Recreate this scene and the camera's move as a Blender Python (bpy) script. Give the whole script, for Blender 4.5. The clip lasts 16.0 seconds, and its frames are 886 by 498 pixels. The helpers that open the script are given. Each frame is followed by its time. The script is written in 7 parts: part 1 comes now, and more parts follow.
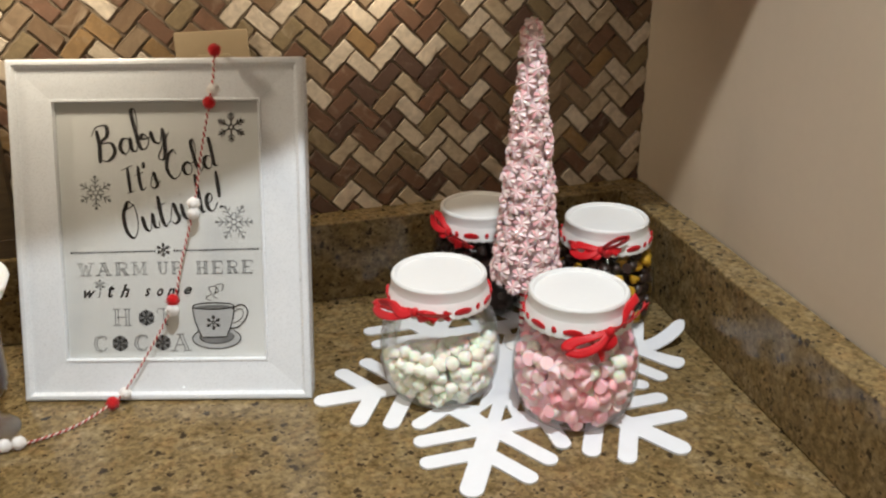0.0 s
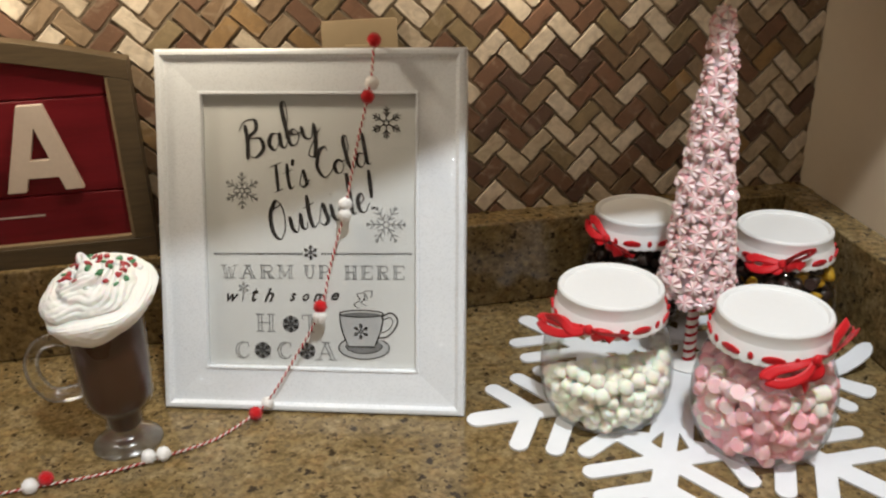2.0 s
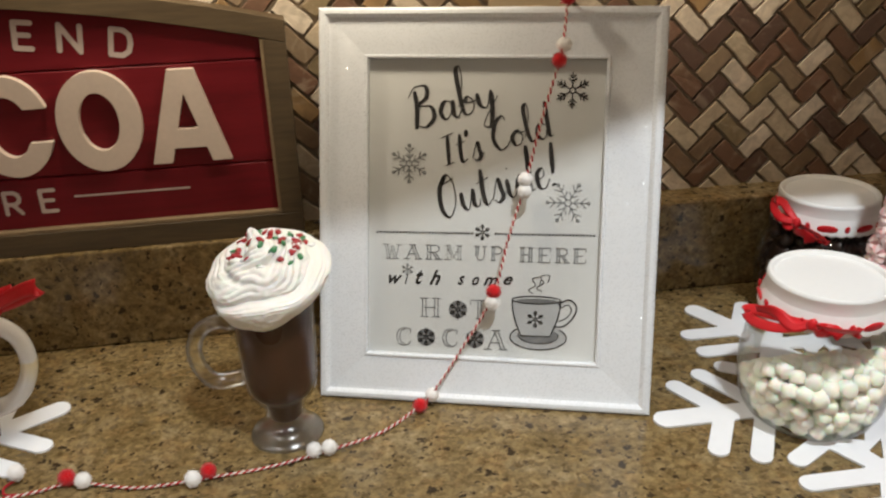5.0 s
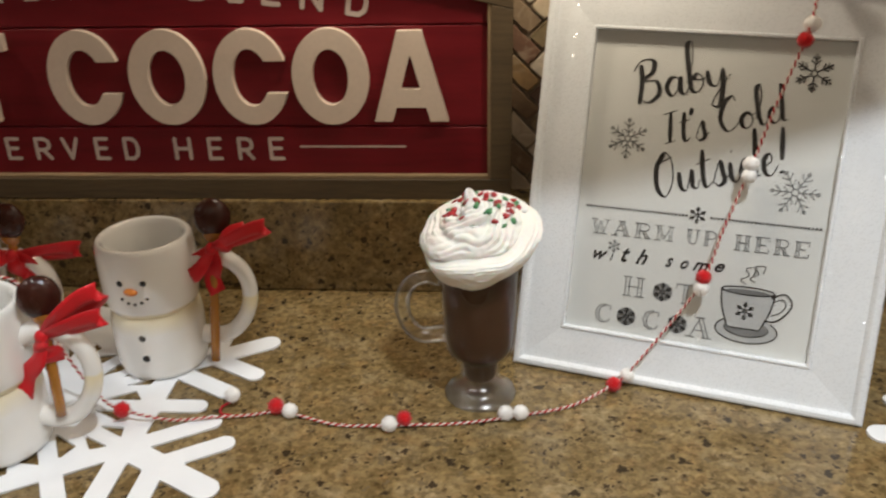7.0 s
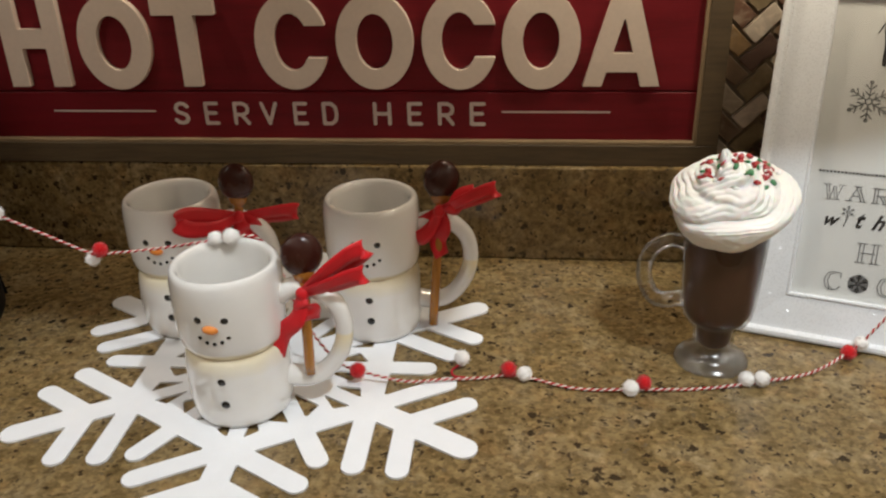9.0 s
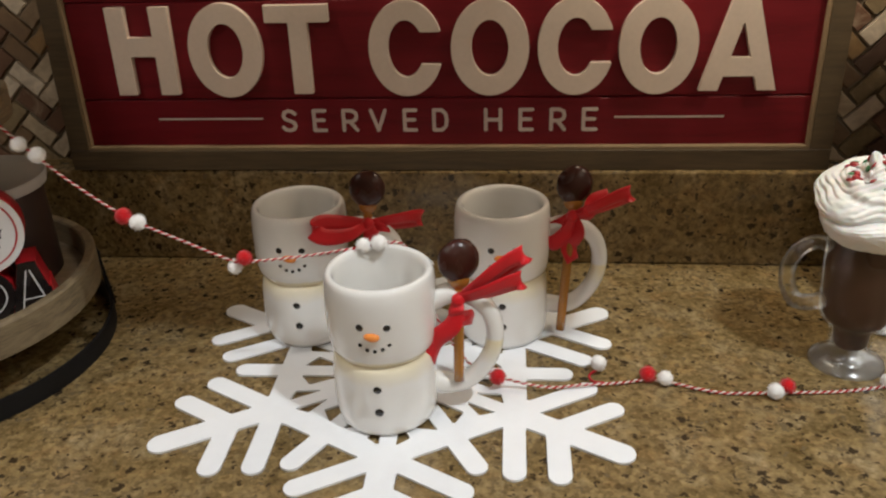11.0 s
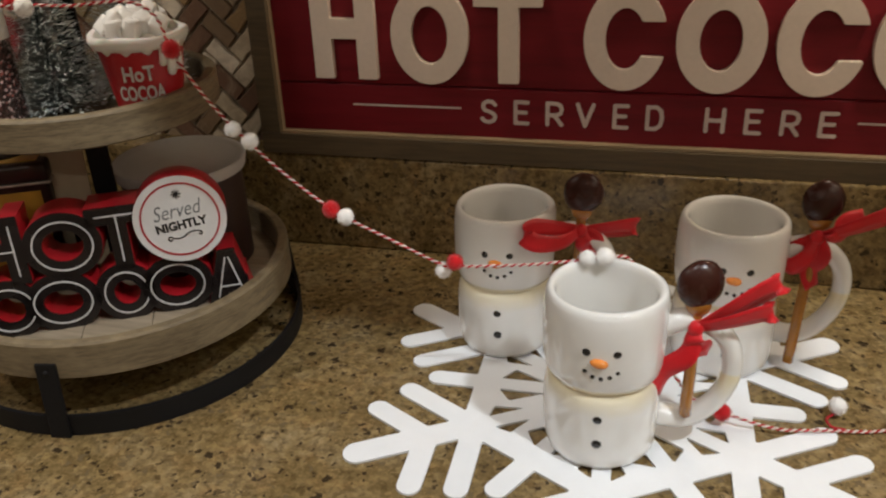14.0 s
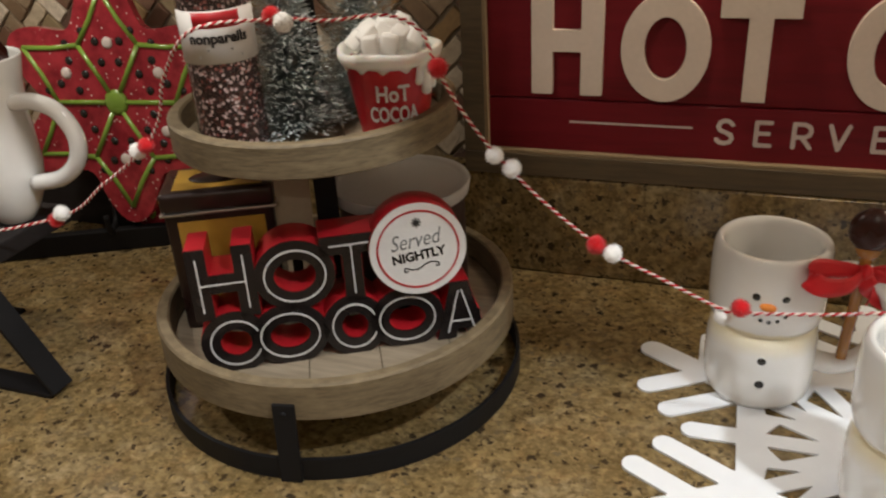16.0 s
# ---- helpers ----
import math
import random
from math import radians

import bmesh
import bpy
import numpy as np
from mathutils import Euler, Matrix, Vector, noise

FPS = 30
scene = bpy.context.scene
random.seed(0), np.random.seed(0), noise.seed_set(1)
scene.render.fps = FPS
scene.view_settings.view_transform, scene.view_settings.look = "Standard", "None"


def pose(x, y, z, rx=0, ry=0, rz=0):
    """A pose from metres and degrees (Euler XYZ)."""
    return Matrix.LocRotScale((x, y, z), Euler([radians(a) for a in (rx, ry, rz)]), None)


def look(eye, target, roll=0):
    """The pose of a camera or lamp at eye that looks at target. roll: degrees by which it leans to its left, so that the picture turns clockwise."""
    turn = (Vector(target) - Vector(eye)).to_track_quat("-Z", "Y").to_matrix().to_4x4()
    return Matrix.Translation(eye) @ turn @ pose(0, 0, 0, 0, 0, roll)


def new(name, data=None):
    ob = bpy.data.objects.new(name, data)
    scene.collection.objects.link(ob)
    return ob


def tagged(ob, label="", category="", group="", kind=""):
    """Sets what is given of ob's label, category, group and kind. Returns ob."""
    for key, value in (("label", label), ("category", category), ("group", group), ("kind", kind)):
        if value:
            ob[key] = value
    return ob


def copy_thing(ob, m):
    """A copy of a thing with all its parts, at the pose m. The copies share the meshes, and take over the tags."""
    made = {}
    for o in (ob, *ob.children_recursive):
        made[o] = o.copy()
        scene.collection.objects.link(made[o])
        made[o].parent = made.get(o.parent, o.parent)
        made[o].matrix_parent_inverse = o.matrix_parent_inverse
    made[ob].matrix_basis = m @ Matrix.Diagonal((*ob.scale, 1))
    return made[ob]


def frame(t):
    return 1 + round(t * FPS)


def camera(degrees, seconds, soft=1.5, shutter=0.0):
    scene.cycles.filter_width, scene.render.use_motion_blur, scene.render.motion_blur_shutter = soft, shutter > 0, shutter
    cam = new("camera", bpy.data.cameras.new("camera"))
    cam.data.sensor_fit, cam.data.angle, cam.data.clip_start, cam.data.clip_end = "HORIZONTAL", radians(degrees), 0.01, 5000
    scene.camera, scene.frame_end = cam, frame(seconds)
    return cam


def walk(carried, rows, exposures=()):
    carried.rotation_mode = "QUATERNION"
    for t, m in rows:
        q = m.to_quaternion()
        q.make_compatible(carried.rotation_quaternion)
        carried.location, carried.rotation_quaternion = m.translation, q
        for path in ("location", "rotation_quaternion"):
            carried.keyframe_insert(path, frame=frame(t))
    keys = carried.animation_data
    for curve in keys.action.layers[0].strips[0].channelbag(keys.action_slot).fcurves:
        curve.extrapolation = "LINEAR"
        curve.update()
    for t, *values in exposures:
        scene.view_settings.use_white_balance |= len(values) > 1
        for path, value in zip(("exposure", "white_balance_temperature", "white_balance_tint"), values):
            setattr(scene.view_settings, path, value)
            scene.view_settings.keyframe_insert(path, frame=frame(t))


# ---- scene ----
cam = camera(55.3, 16.0, 2.2, 0.4)
PATH = [
    (0, (-0.014, 0.053, 0.461), (0.507, 1.814, -0.331), -0.7),
    (0.5, (-0.031, 0.066, 0.462), (0.461, 1.836, -0.33), -0.8),
    (1, (-0.049, 0.085, 0.458), (0.393, 1.866, -0.336), -1.1),
    (1.5, (-0.064, 0.112, 0.453), (0.334, 1.899, -0.351), -1.2),
    (2, (-0.08, 0.138, 0.45), (0.278, 1.932, -0.357), -1.4),
    (2.5, (-0.1, 0.161, 0.45), (0.238, 1.956, -0.365), -1.3),
    (3, (-0.12, 0.18, 0.448), (0.2, 1.977, -0.369), -1.5),
    (5.5, (-0.193, 0.22, 0.422), (-0.009, 2.018, -0.435), -2.0),
    (6, (-0.202, 0.219, 0.422), (-0.127, 2.019, -0.446), -2.3),
    (6.5, (-0.207, 0.221, 0.421), (-0.254, 2.023, -0.446), -2.0),
    (7, (-0.213, 0.215, 0.416), (-0.366, 2.009, -0.456), -1.5),
    (7.5, (-0.239, 0.214, 0.403), (-0.481, 1.994, -0.475), -1.1),
    (8, (-0.291, 0.212, 0.401), (-0.561, 1.989, -0.476), -1.1),
    (8.5, (-0.342, 0.208, 0.399), (-0.593, 1.98, -0.494), -1.2),
    (9, (-0.379, 0.197, 0.401), (-0.597, 1.97, -0.498), -1.9),
    (9.5, (-0.416, 0.19, 0.402), (-0.608, 1.972, -0.485), -2.0),
    (12, (-0.532, 0.184, 0.403), (-0.736, 1.967, -0.48), -2.3),
    (12.5, (-0.553, 0.182, 0.405), (-0.773, 1.959, -0.486), -2.6),
    (13, (-0.575, 0.182, 0.403), (-0.885, 1.939, -0.5), -3.1),
    (13.5, (-0.575, 0.196, 0.405), (-0.971, 1.938, -0.493), -3.0),
    (14, (-0.577, 0.232, 0.399), (-1.05, 1.947, -0.515), -2.5),
    (14.5, (-0.586, 0.244, 0.394), (-1.156, 1.932, -0.513), -2.2),
    (15, (-0.632, 0.244, 0.39), (-1.258, 1.907, -0.529), -2.1),
    (15.5, (-0.681, 0.247, 0.399), (-1.308, 1.909, -0.521), -3.3),
    (16, (-0.721, 0.255, 0.401), (-1.353, 1.923, -0.504), -3.6),
]
# the camera's own exposure drifts a little
STOPS = [(0, 0.0), (1.5, -0.05), (3, -0.07), (5.5, -0.08), (8, -0.10), (9.5, -0.10), (12, -0.11), (14, -0.07), (14.5, 0.24), (15, 0.19), (16, 0.17)]
walk(cam, [(t, look(eye, target, roll)) for t, eye, target, roll in PATH], STOPS)

# ---- light ----
world = bpy.data.worlds.new("room_air")
scene.world = world
world.use_nodes = True
world.node_tree.nodes["Background"].inputs[0].default_value = (1.0, 0.9, 0.78, 1)
world.node_tree.nodes["Background"].inputs[1].default_value = 0.016

CEIL = 1.52          # ceiling above the worktop
KEY = (0.15, 0.15, CEIL - 0.012)


def disc_lamp(name, place, watts, radius, colour, tilt=(0, 0, 0)):
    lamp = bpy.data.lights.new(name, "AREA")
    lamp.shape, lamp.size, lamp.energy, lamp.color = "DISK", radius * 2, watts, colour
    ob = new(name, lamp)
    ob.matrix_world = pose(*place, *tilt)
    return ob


disc_lamp("recessed_lamp", KEY, 21.4, 0.05, (0.89, 0.945, 0.975))
# added to brighten the mugs and mat; no such lamp is in view
disc_lamp("recessed_lamp", (-0.90, 0.12, CEIL - 0.012), 4.8, 0.05, (0.97, 0.965, 0.95))
disc_lamp("recessed_lamp", (-1.80, 0.10, CEIL - 0.012), 7.2, 0.05, (1.0, 0.95, 0.87))
# three unseen lamps further back in the room, added as warm fill
disc_lamp("recessed_lamp", (-1.25, -0.85, CEIL - 0.012), 1.2, 0.06, (1.0, 0.90, 0.78))
disc_lamp("recessed_lamp", (-0.35, -1.55, CEIL - 0.012), 6.5, 0.06, (1.0, 0.90, 0.78))
disc_lamp("recessed_lamp", (-2.2, -1.5, CEIL - 0.012), 1.2, 0.06, (1.0, 0.90, 0.78))
# unseen lamps added to brighten tiles, sign and tray; four tip towards the tiles
disc_lamp("under_cabinet_lamp", (0.18, 0.925, 0.466), 0.60, 0.02, (1.0, 0.87, 0.67), (65, 0, 0))
disc_lamp("under_cabinet_lamp", (-0.140, 0.872, 0.466), 0.52, 0.02, (1.0, 0.87, 0.67), (30, 0, 0))
disc_lamp("under_cabinet_lamp", (-0.370, 0.945, 0.466), 0.74, 0.02, (1.0, 0.87, 0.67), (40, 0, 0))
disc_lamp("under_cabinet_lamp", (-0.76, 0.955, 0.466), 1.02, 0.02, (1.0, 0.87, 0.67), (65, 0, 0))
disc_lamp("under_cabinet_lamp", (-1.03, 0.700, 0.470), 0.38, 0.02, (1.0, 0.92, 0.80))
disc_lamp("under_cabinet_lamp", (-1.42, 0.800, 0.470), 0.72, 0.02, (1.0, 0.92, 0.80))

# ---- materials ----


class Nodes:
    """A small builder of node materials."""

    def __init__(self, name):
        self.mat = bpy.data.materials.new(name)
        self.mat.use_nodes = True
        self.tree = self.mat.node_tree
        self.bsdf = self.tree.nodes["Principled BSDF"]
        self.out = self.tree.nodes["Material Output"]

    def add(self, kind, operation="", feature="", data_type="", blend_type=""):
        node = self.tree.nodes.new(kind)
        if operation:
            node.operation = operation
        if feature:
            node.feature = feature
        if data_type:
            node.data_type = data_type
        if blend_type:
            node.blend_type = blend_type
        return node

    def link(self, a, b):
        self.tree.links.new(a, b)
        return self

    def set(self, **values):
        for key, value in values.items():
            socket = self.bsdf.inputs[key.replace("_", " ")]
            if isinstance(value, bpy.types.NodeSocket):
                self.link(value, socket)
            else:
                socket.default_value = value
        return self

    def where(self, kind="Object"):
        return self.add("ShaderNodeTexCoord").outputs[kind]

    def noise(self, scale, detail=4.0, rough=0.55, at=None, distort=0.0):
        n = self.add("ShaderNodeTexNoise")
        n.inputs["Scale"].default_value, n.inputs["Detail"].default_value = scale, detail
        n.inputs["Roughness"].default_value, n.inputs["Distortion"].default_value = rough, distort
        self.link(at or self.where(), n.inputs["Vector"])
        return n.outputs["Fac"]

    def cells(self, scale, feature="F1", out="Distance", at=None, jitter=1.0):
        n = self.add("ShaderNodeTexVoronoi", feature=feature)
        n.inputs["Scale"].default_value, n.inputs["Randomness"].default_value = scale, jitter
        self.link(at or self.where(), n.inputs["Vector"])
        return n.outputs[out]

    def ramp(self, fac, *stops, mode="LINEAR"):
        n = self.add("ShaderNodeValToRGB")
        n.color_ramp.interpolation = mode
        while len(n.color_ramp.elements) < len(stops):
            n.color_ramp.elements.new(0.5)
        for e, (p, c) in zip(n.color_ramp.elements, stops):
            e.position = p
            e.color = (*c, 1) if isinstance(c, tuple) else (c, c, c, 1)
        self.link(fac, n.inputs["Fac"])
        return n.outputs["Color"]

    def mix(self, fac, a, b, how="MIX"):
        n = self.add("ShaderNodeMix", data_type="RGBA", blend_type=how)
        for value, socket in ((fac, n.inputs[0]), (a, n.inputs[6]), (b, n.inputs[7])):
            if isinstance(value, bpy.types.NodeSocket):
                self.link(value, socket)
            elif isinstance(value, tuple):
                socket.default_value = (*value, 1)
            else:
                socket.default_value = value
        return n.outputs[2]

    def maths(self, how, a, b=0.0):
        n = self.add("ShaderNodeMath", operation=how)
        for value, socket in ((a, n.inputs[0]), (b, n.inputs[1])):
            if isinstance(value, bpy.types.NodeSocket):
                self.link(value, socket)
            else:
                socket.default_value = value
        return n.outputs[0]

    def bump(self, height, strength=0.3, distance=0.001, over=None):
        n = self.add("ShaderNodeBump")
        n.inputs["Strength"].default_value, n.inputs["Distance"].default_value = strength, distance
        self.link(height, n.inputs["Height"])
        if over is not None:
            self.link(over, n.inputs["Normal"])
        self.link(n.outputs["Normal"], self.bsdf.inputs["Normal"])
        return n.outputs["Normal"]


def plain(name, colour, rough=0.5, vary=0.12, scale=60.0, bump=0.0, metal=0.0, coat=0.0, spec=0.5, sheen=0.0, sub=0.0):
    """A surface of one colour with faint mottling at two scales."""
    n = Nodes(name)
    at = n.where()
    dark = tuple(c * (1 - vary) for c in colour)
    lite = tuple(min(1.0, c * (1 + vary)) for c in colour)
    big = n.noise(scale * 0.2, 3, at=at)
    fine = n.noise(scale * 3, 4, at=at)
    n.set(Base_Color=n.mix(0.4, n.ramp(big, (0.3, dark), (0.7, lite)), n.ramp(fine, (0.3, dark), (0.7, lite))))
    n.set(Roughness=n.ramp(big, (0.3, max(rough - 0.06, 0.02)), (0.7, min(rough + 0.08, 1.0))))
    n.set(Metallic=metal, Specular_IOR_Level=spec, Coat_Weight=coat, Coat_Roughness=0.08, Sheen_Weight=sheen)
    if sub:
        n.set(Subsurface_Weight=sub, Subsurface_Scale=0.006)
    if bump:
        n.bump(fine, bump, 0.0006)
    return n.mat


def granite_material():
    """Olive-gold stone: soft clouds, crystals a few millimetres wide, scattered dark grains."""
    n = Nodes("granite")
    at = n.where()
    cloud = n.noise(26, 4, 0.6, at=at, distort=0.6)
    warm = n.noise(47, 3, 0.55, at=at)
    mid = n.noise(150, 4, 0.62, at=at)
    base = n.ramp(cloud, (0.30, (0.132, 0.089, 0.035)), (0.48, (0.186, 0.129, 0.056)), (0.62, (0.214, 0.155, 0.077)), (0.76, (0.268, 0.204, 0.114)))
    base = n.mix(n.ramp(warm, (0.52, 0.0), (0.68, 0.45)), base, (0.224, 0.134, 0.052))
    base = n.mix(1.0, base, n.ramp(mid, (0.30, (0.52, 0.50, 0.46)), (0.47, (0.98, 0.98, 0.97)), (0.70, (1.42, 1.42, 1.42))), "MULTIPLY")
    shove = n.add("ShaderNodeVectorMath", operation="SCALE")
    noise3 = n.add("ShaderNodeTexNoise")
    noise3.inputs["Scale"].default_value, noise3.inputs["Detail"].default_value = 190, 3
    n.link(at, noise3.inputs["Vector"])
    n.link(noise3.outputs["Color"], shove.inputs[0])
    shove.inputs["Scale"].default_value = 0.011
    warped = n.add("ShaderNodeVectorMath", operation="ADD")
    n.link(at, warped.inputs[0])
    n.link(shove.outputs[0], warped.inputs[1])
    bent_at = warped.outputs[0]

    def grains(scale, size, share, tone, strength):
        """Cells of which a share holds a grain."""
        v = n.add("ShaderNodeTexVoronoi")
        v.inputs["Scale"].default_value = scale
        n.link(bent_at, v.inputs["Vector"])
        pick = n.add("ShaderNodeSeparateColor")
        n.link(v.outputs["Color"], pick.inputs[0])
        spot = n.maths("MULTIPLY", n.maths("LESS_THAN", pick.outputs[0], share), n.ramp(v.outputs["Distance"], (size * 0.75, strength), (size, 0.0)))
        return n.mix(spot, base, tone)

    crystal = n.add("ShaderNodeTexVoronoi")
    crystal.inputs["Scale"].default_value = 230
    n.link(bent_at, crystal.inputs["Vector"])
    tone = n.add("ShaderNodeSeparateColor")
    n.link(crystal.outputs["Color"], tone.inputs[0])
    base = n.mix(1.0, base, n.ramp(tone.outputs[0], (0.0, (0.74, 0.72, 0.68)), (0.5, (1.0, 1.0, 1.0)), (1.0, (1.22, 1.22, 1.23))), "MULTIPLY")
    base = grains(150, 0.40, 0.10, (0.44, 0.36, 0.23), 0.7)
    base = grains(150, 0.46, 0.15, (0.085, 0.055, 0.022), 0.8)
    base = grains(88, 0.36, 0.155, (0.034, 0.023, 0.013), 0.95)
    base = grains(190, 0.42, 0.19, (0.036, 0.024, 0.013), 0.9)
    n.set(Base_Color=base, Roughness=n.ramp(mid, (0.3, 0.12), (0.7, 0.20)), Specular_IOR_Level=0.45)
    n.bump(n.noise(300, 2, at=at), 0.05, 0.0004)
    return n.mat


def tile_material(joined):
    """Tumbled stone; each tile has its own tone."""
    n = Nodes("tumbled_stone_joined" if joined else "tumbled_stone")
    at = n.where("Object") if joined else None
    info = n.add("ShaderNodeNewGeometry").outputs["Random Per Island"] if joined else n.add("ShaderNodeObjectInfo").outputs["Random"]
    if at is None:
        mixed = n.add("ShaderNodeVectorMath", operation="ADD")
        n.link(n.where("Object"), mixed.inputs[0])
        n.link(n.add("ShaderNodeObjectInfo").outputs["Location"], mixed.inputs[1])
        at = mixed.outputs[0]
    tone = n.ramp(info, (0.0, (0.70, 0.60, 0.47)), (0.20, (0.54, 0.44, 0.31)), (0.28, (0.30, 0.215, 0.135)), (0.38, (0.215, 0.140, 0.082)), (0.50, (0.27, 0.205, 0.115)),
                  (0.60, (0.175, 0.095, 0.060)), (0.72, (0.120, 0.070, 0.052)), (0.81, (0.205, 0.110, 0.070)), (0.90, (0.32, 0.20, 0.09)),
                  (0.94, (0.60, 0.50, 0.37)), mode="CONSTANT")
    cloud = n.noise(85, 5, 0.6, at=at, distort=0.8)
    veins = n.noise(230, 4, 0.7, at=at, distort=2.0)
    tone = n.mix(n.ramp(cloud, (0.35, 0.35), (0.65, 0.0)), tone, (0.10, 0.062, 0.040))
    tone = n.mix(n.ramp(veins, (0.58, 0.0), (0.72, 0.3)), tone, (0.40, 0.29, 0.19))
    blotch = n.noise(34, 3, 0.6, at=at, distort=1.2)
    tone = n.mix(n.ramp(blotch, (0.58, 0.0), (0.74, 0.4)), tone, (0.52, 0.42, 0.30))
    n.set(Base_Color=tone, Roughness=n.ramp(cloud, (0.3, 0.55), (0.7, 0.75)), Specular_IOR_Level=0.25)
    n.bump(n.noise(260, 5, 0.7, at=at), 0.5, 0.0009)
    return n.mat


def wood_material(name, pale, dark, grain=(8, 90, 90), rough=0.6):
    n = Nodes(name)
    stretch = n.add("ShaderNodeMapping")
    n.link(n.where(), stretch.inputs["Vector"])
    stretch.inputs["Scale"].default_value = grain
    lines = n.noise(1.0, 6, 0.65, at=stretch.outputs[0], distort=0.6)
    fine = n.noise(4.0, 4, 0.6, at=stretch.outputs[0])
    colour = n.mix(0.4, n.ramp(lines, (0.35, dark), (0.62, pale)), n.ramp(fine, (0.38, dark), (0.6, pale)))
    stain = n.noise(18, 3)
    colour = n.mix(n.ramp(stain, (0.5, 0.0), (0.75, 0.35)), colour, dark)
    n.set(Base_Color=colour, Roughness=n.ramp(lines, (0.3, rough - 0.1), (0.7, rough + 0.12)))
    n.bump(lines, 0.35, 0.0008)
    return n.mat


def clear_material(name, tint=(1, 1, 1), gloss=0.05, most=0.75, least=0.02, blend=0.25):
    """Thin clear plastic or glass: see-through, with a gloss that grows at the rim."""
    n = Nodes(name)
    n.tree.nodes.remove(n.bsdf)
    see, shine = n.add("ShaderNodeBsdfTransparent"), n.add("ShaderNodeBsdfGlossy")
    see.inputs[0].default_value = (*tint, 1)
    shine.inputs["Roughness"].default_value = gloss
    rim = n.add("ShaderNodeLayerWeight")
    rim.inputs["Blend"].default_value = blend
    both = n.add("ShaderNodeMixShader")
    n.link(n.ramp(rim.outputs["Fresnel"], (0.0, least), (1.0, most)), both.inputs[0])
    n.link(see.outputs[0], both.inputs[1]).link(shine.outputs[0], both.inputs[2])
    n.link(both.outputs[0], n.out.inputs["Surface"])
    return n.mat


def glitter_material():
    n = Nodes("white_glitter_paint")
    at = n.where()
    n.set(Base_Color=n.ramp(n.noise(14, 4, at=at), (0.3, (0.71, 0.735, 0.765)), (0.7, (0.75, 0.775, 0.805))))
    grain = n.add("ShaderNodeTexVoronoi")
    grain.inputs["Scale"].default_value = 760
    n.link(at, grain.inputs["Vector"])
    sep = n.add("ShaderNodeSeparateColor")
    n.link(grain.outputs["Color"], sep.inputs[0])
    flake = n.maths("MULTIPLY", n.maths("GREATER_THAN", sep.outputs[0], 0.48), n.maths("LESS_THAN", grain.outputs["Distance"], 0.42))
    n.set(Roughness=n.maths("SUBTRACT", 0.42, n.maths("MULTIPLY", flake, 0.30)), Coat_Weight=flake, Coat_Roughness=0.24, Coat_IOR=1.7)
    # each flake lies at its own tilt
    tilt = n.add("ShaderNodeVectorMath", operation="SUBTRACT")
    n.link(grain.outputs["Color"], tilt.inputs[0])
    tilt.inputs[1].default_value = (0.5, 0.5, 0.5)
    lean = n.add("ShaderNodeVectorMath", operation="SCALE")
    n.link(tilt.outputs[0], lean.inputs[0])
    n.link(n.maths("MULTIPLY", flake, 1.0), lean.inputs["Scale"])
    total = n.add("ShaderNodeVectorMath", operation="ADD")
    n.link(n.add("ShaderNodeNewGeometry").outputs["Normal"], total.inputs[0])
    n.link(lean.outputs[0], total.inputs[1])
    unit = n.add("ShaderNodeVectorMath", operation="NORMALIZE")
    n.link(total.outputs[0], unit.inputs[0])
    n.link(unit.outputs[0], n.bsdf.inputs["Coat Normal"])
    return n.mat


def painted_boards():
    n = Nodes("red_painted_boards")
    stretch = n.add("ShaderNodeMapping")
    n.link(n.where(), stretch.inputs["Vector"])
    stretch.inputs["Scale"].default_value = (6, 60, 70)
    lines = n.noise(1.0, 6, 0.7, at=stretch.outputs[0], distort=0.5)
    colour = n.ramp(lines, (0.25, (0.105, 0.004, 0.008)), (0.5, (0.160, 0.006, 0.012)), (0.75, (0.195, 0.009, 0.016)))
    worn = n.maths("MULTIPLY", n.ramp(n.noise(5, 5, 0.7, at=stretch.outputs[0]), (0.64, 0.0), (0.70, 1.0)), 0.25)
    colour = n.mix(worn, colour, (0.07, 0.015, 0.014))
    n.set(Base_Color=colour, Roughness=n.ramp(lines, (0.3, 0.42), (0.7, 0.6)), Specular_IOR_Level=0.28)
    n.bump(lines, 0.25, 0.0006)
    return n.mat


def ceramic_material():
    """White glaze that runs to cream below the waist of the mug."""
    n = Nodes("white_ceramic_glaze")
    at = n.where()
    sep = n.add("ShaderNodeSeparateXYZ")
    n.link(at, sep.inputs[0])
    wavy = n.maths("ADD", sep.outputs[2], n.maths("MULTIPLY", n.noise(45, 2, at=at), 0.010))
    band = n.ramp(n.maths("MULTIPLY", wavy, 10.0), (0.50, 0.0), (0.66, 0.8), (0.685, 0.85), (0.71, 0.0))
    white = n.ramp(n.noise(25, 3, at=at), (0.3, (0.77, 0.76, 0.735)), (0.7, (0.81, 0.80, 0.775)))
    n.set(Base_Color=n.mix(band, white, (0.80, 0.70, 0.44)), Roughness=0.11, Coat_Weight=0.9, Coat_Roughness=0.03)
    n.bump(n.noise(60, 2, at=at), 0.04, 0.0010)
    return n.mat


def twine_material(name, colour):
    return plain(name, colour, 0.85, 0.2, 800, 0.5, spec=0.15)


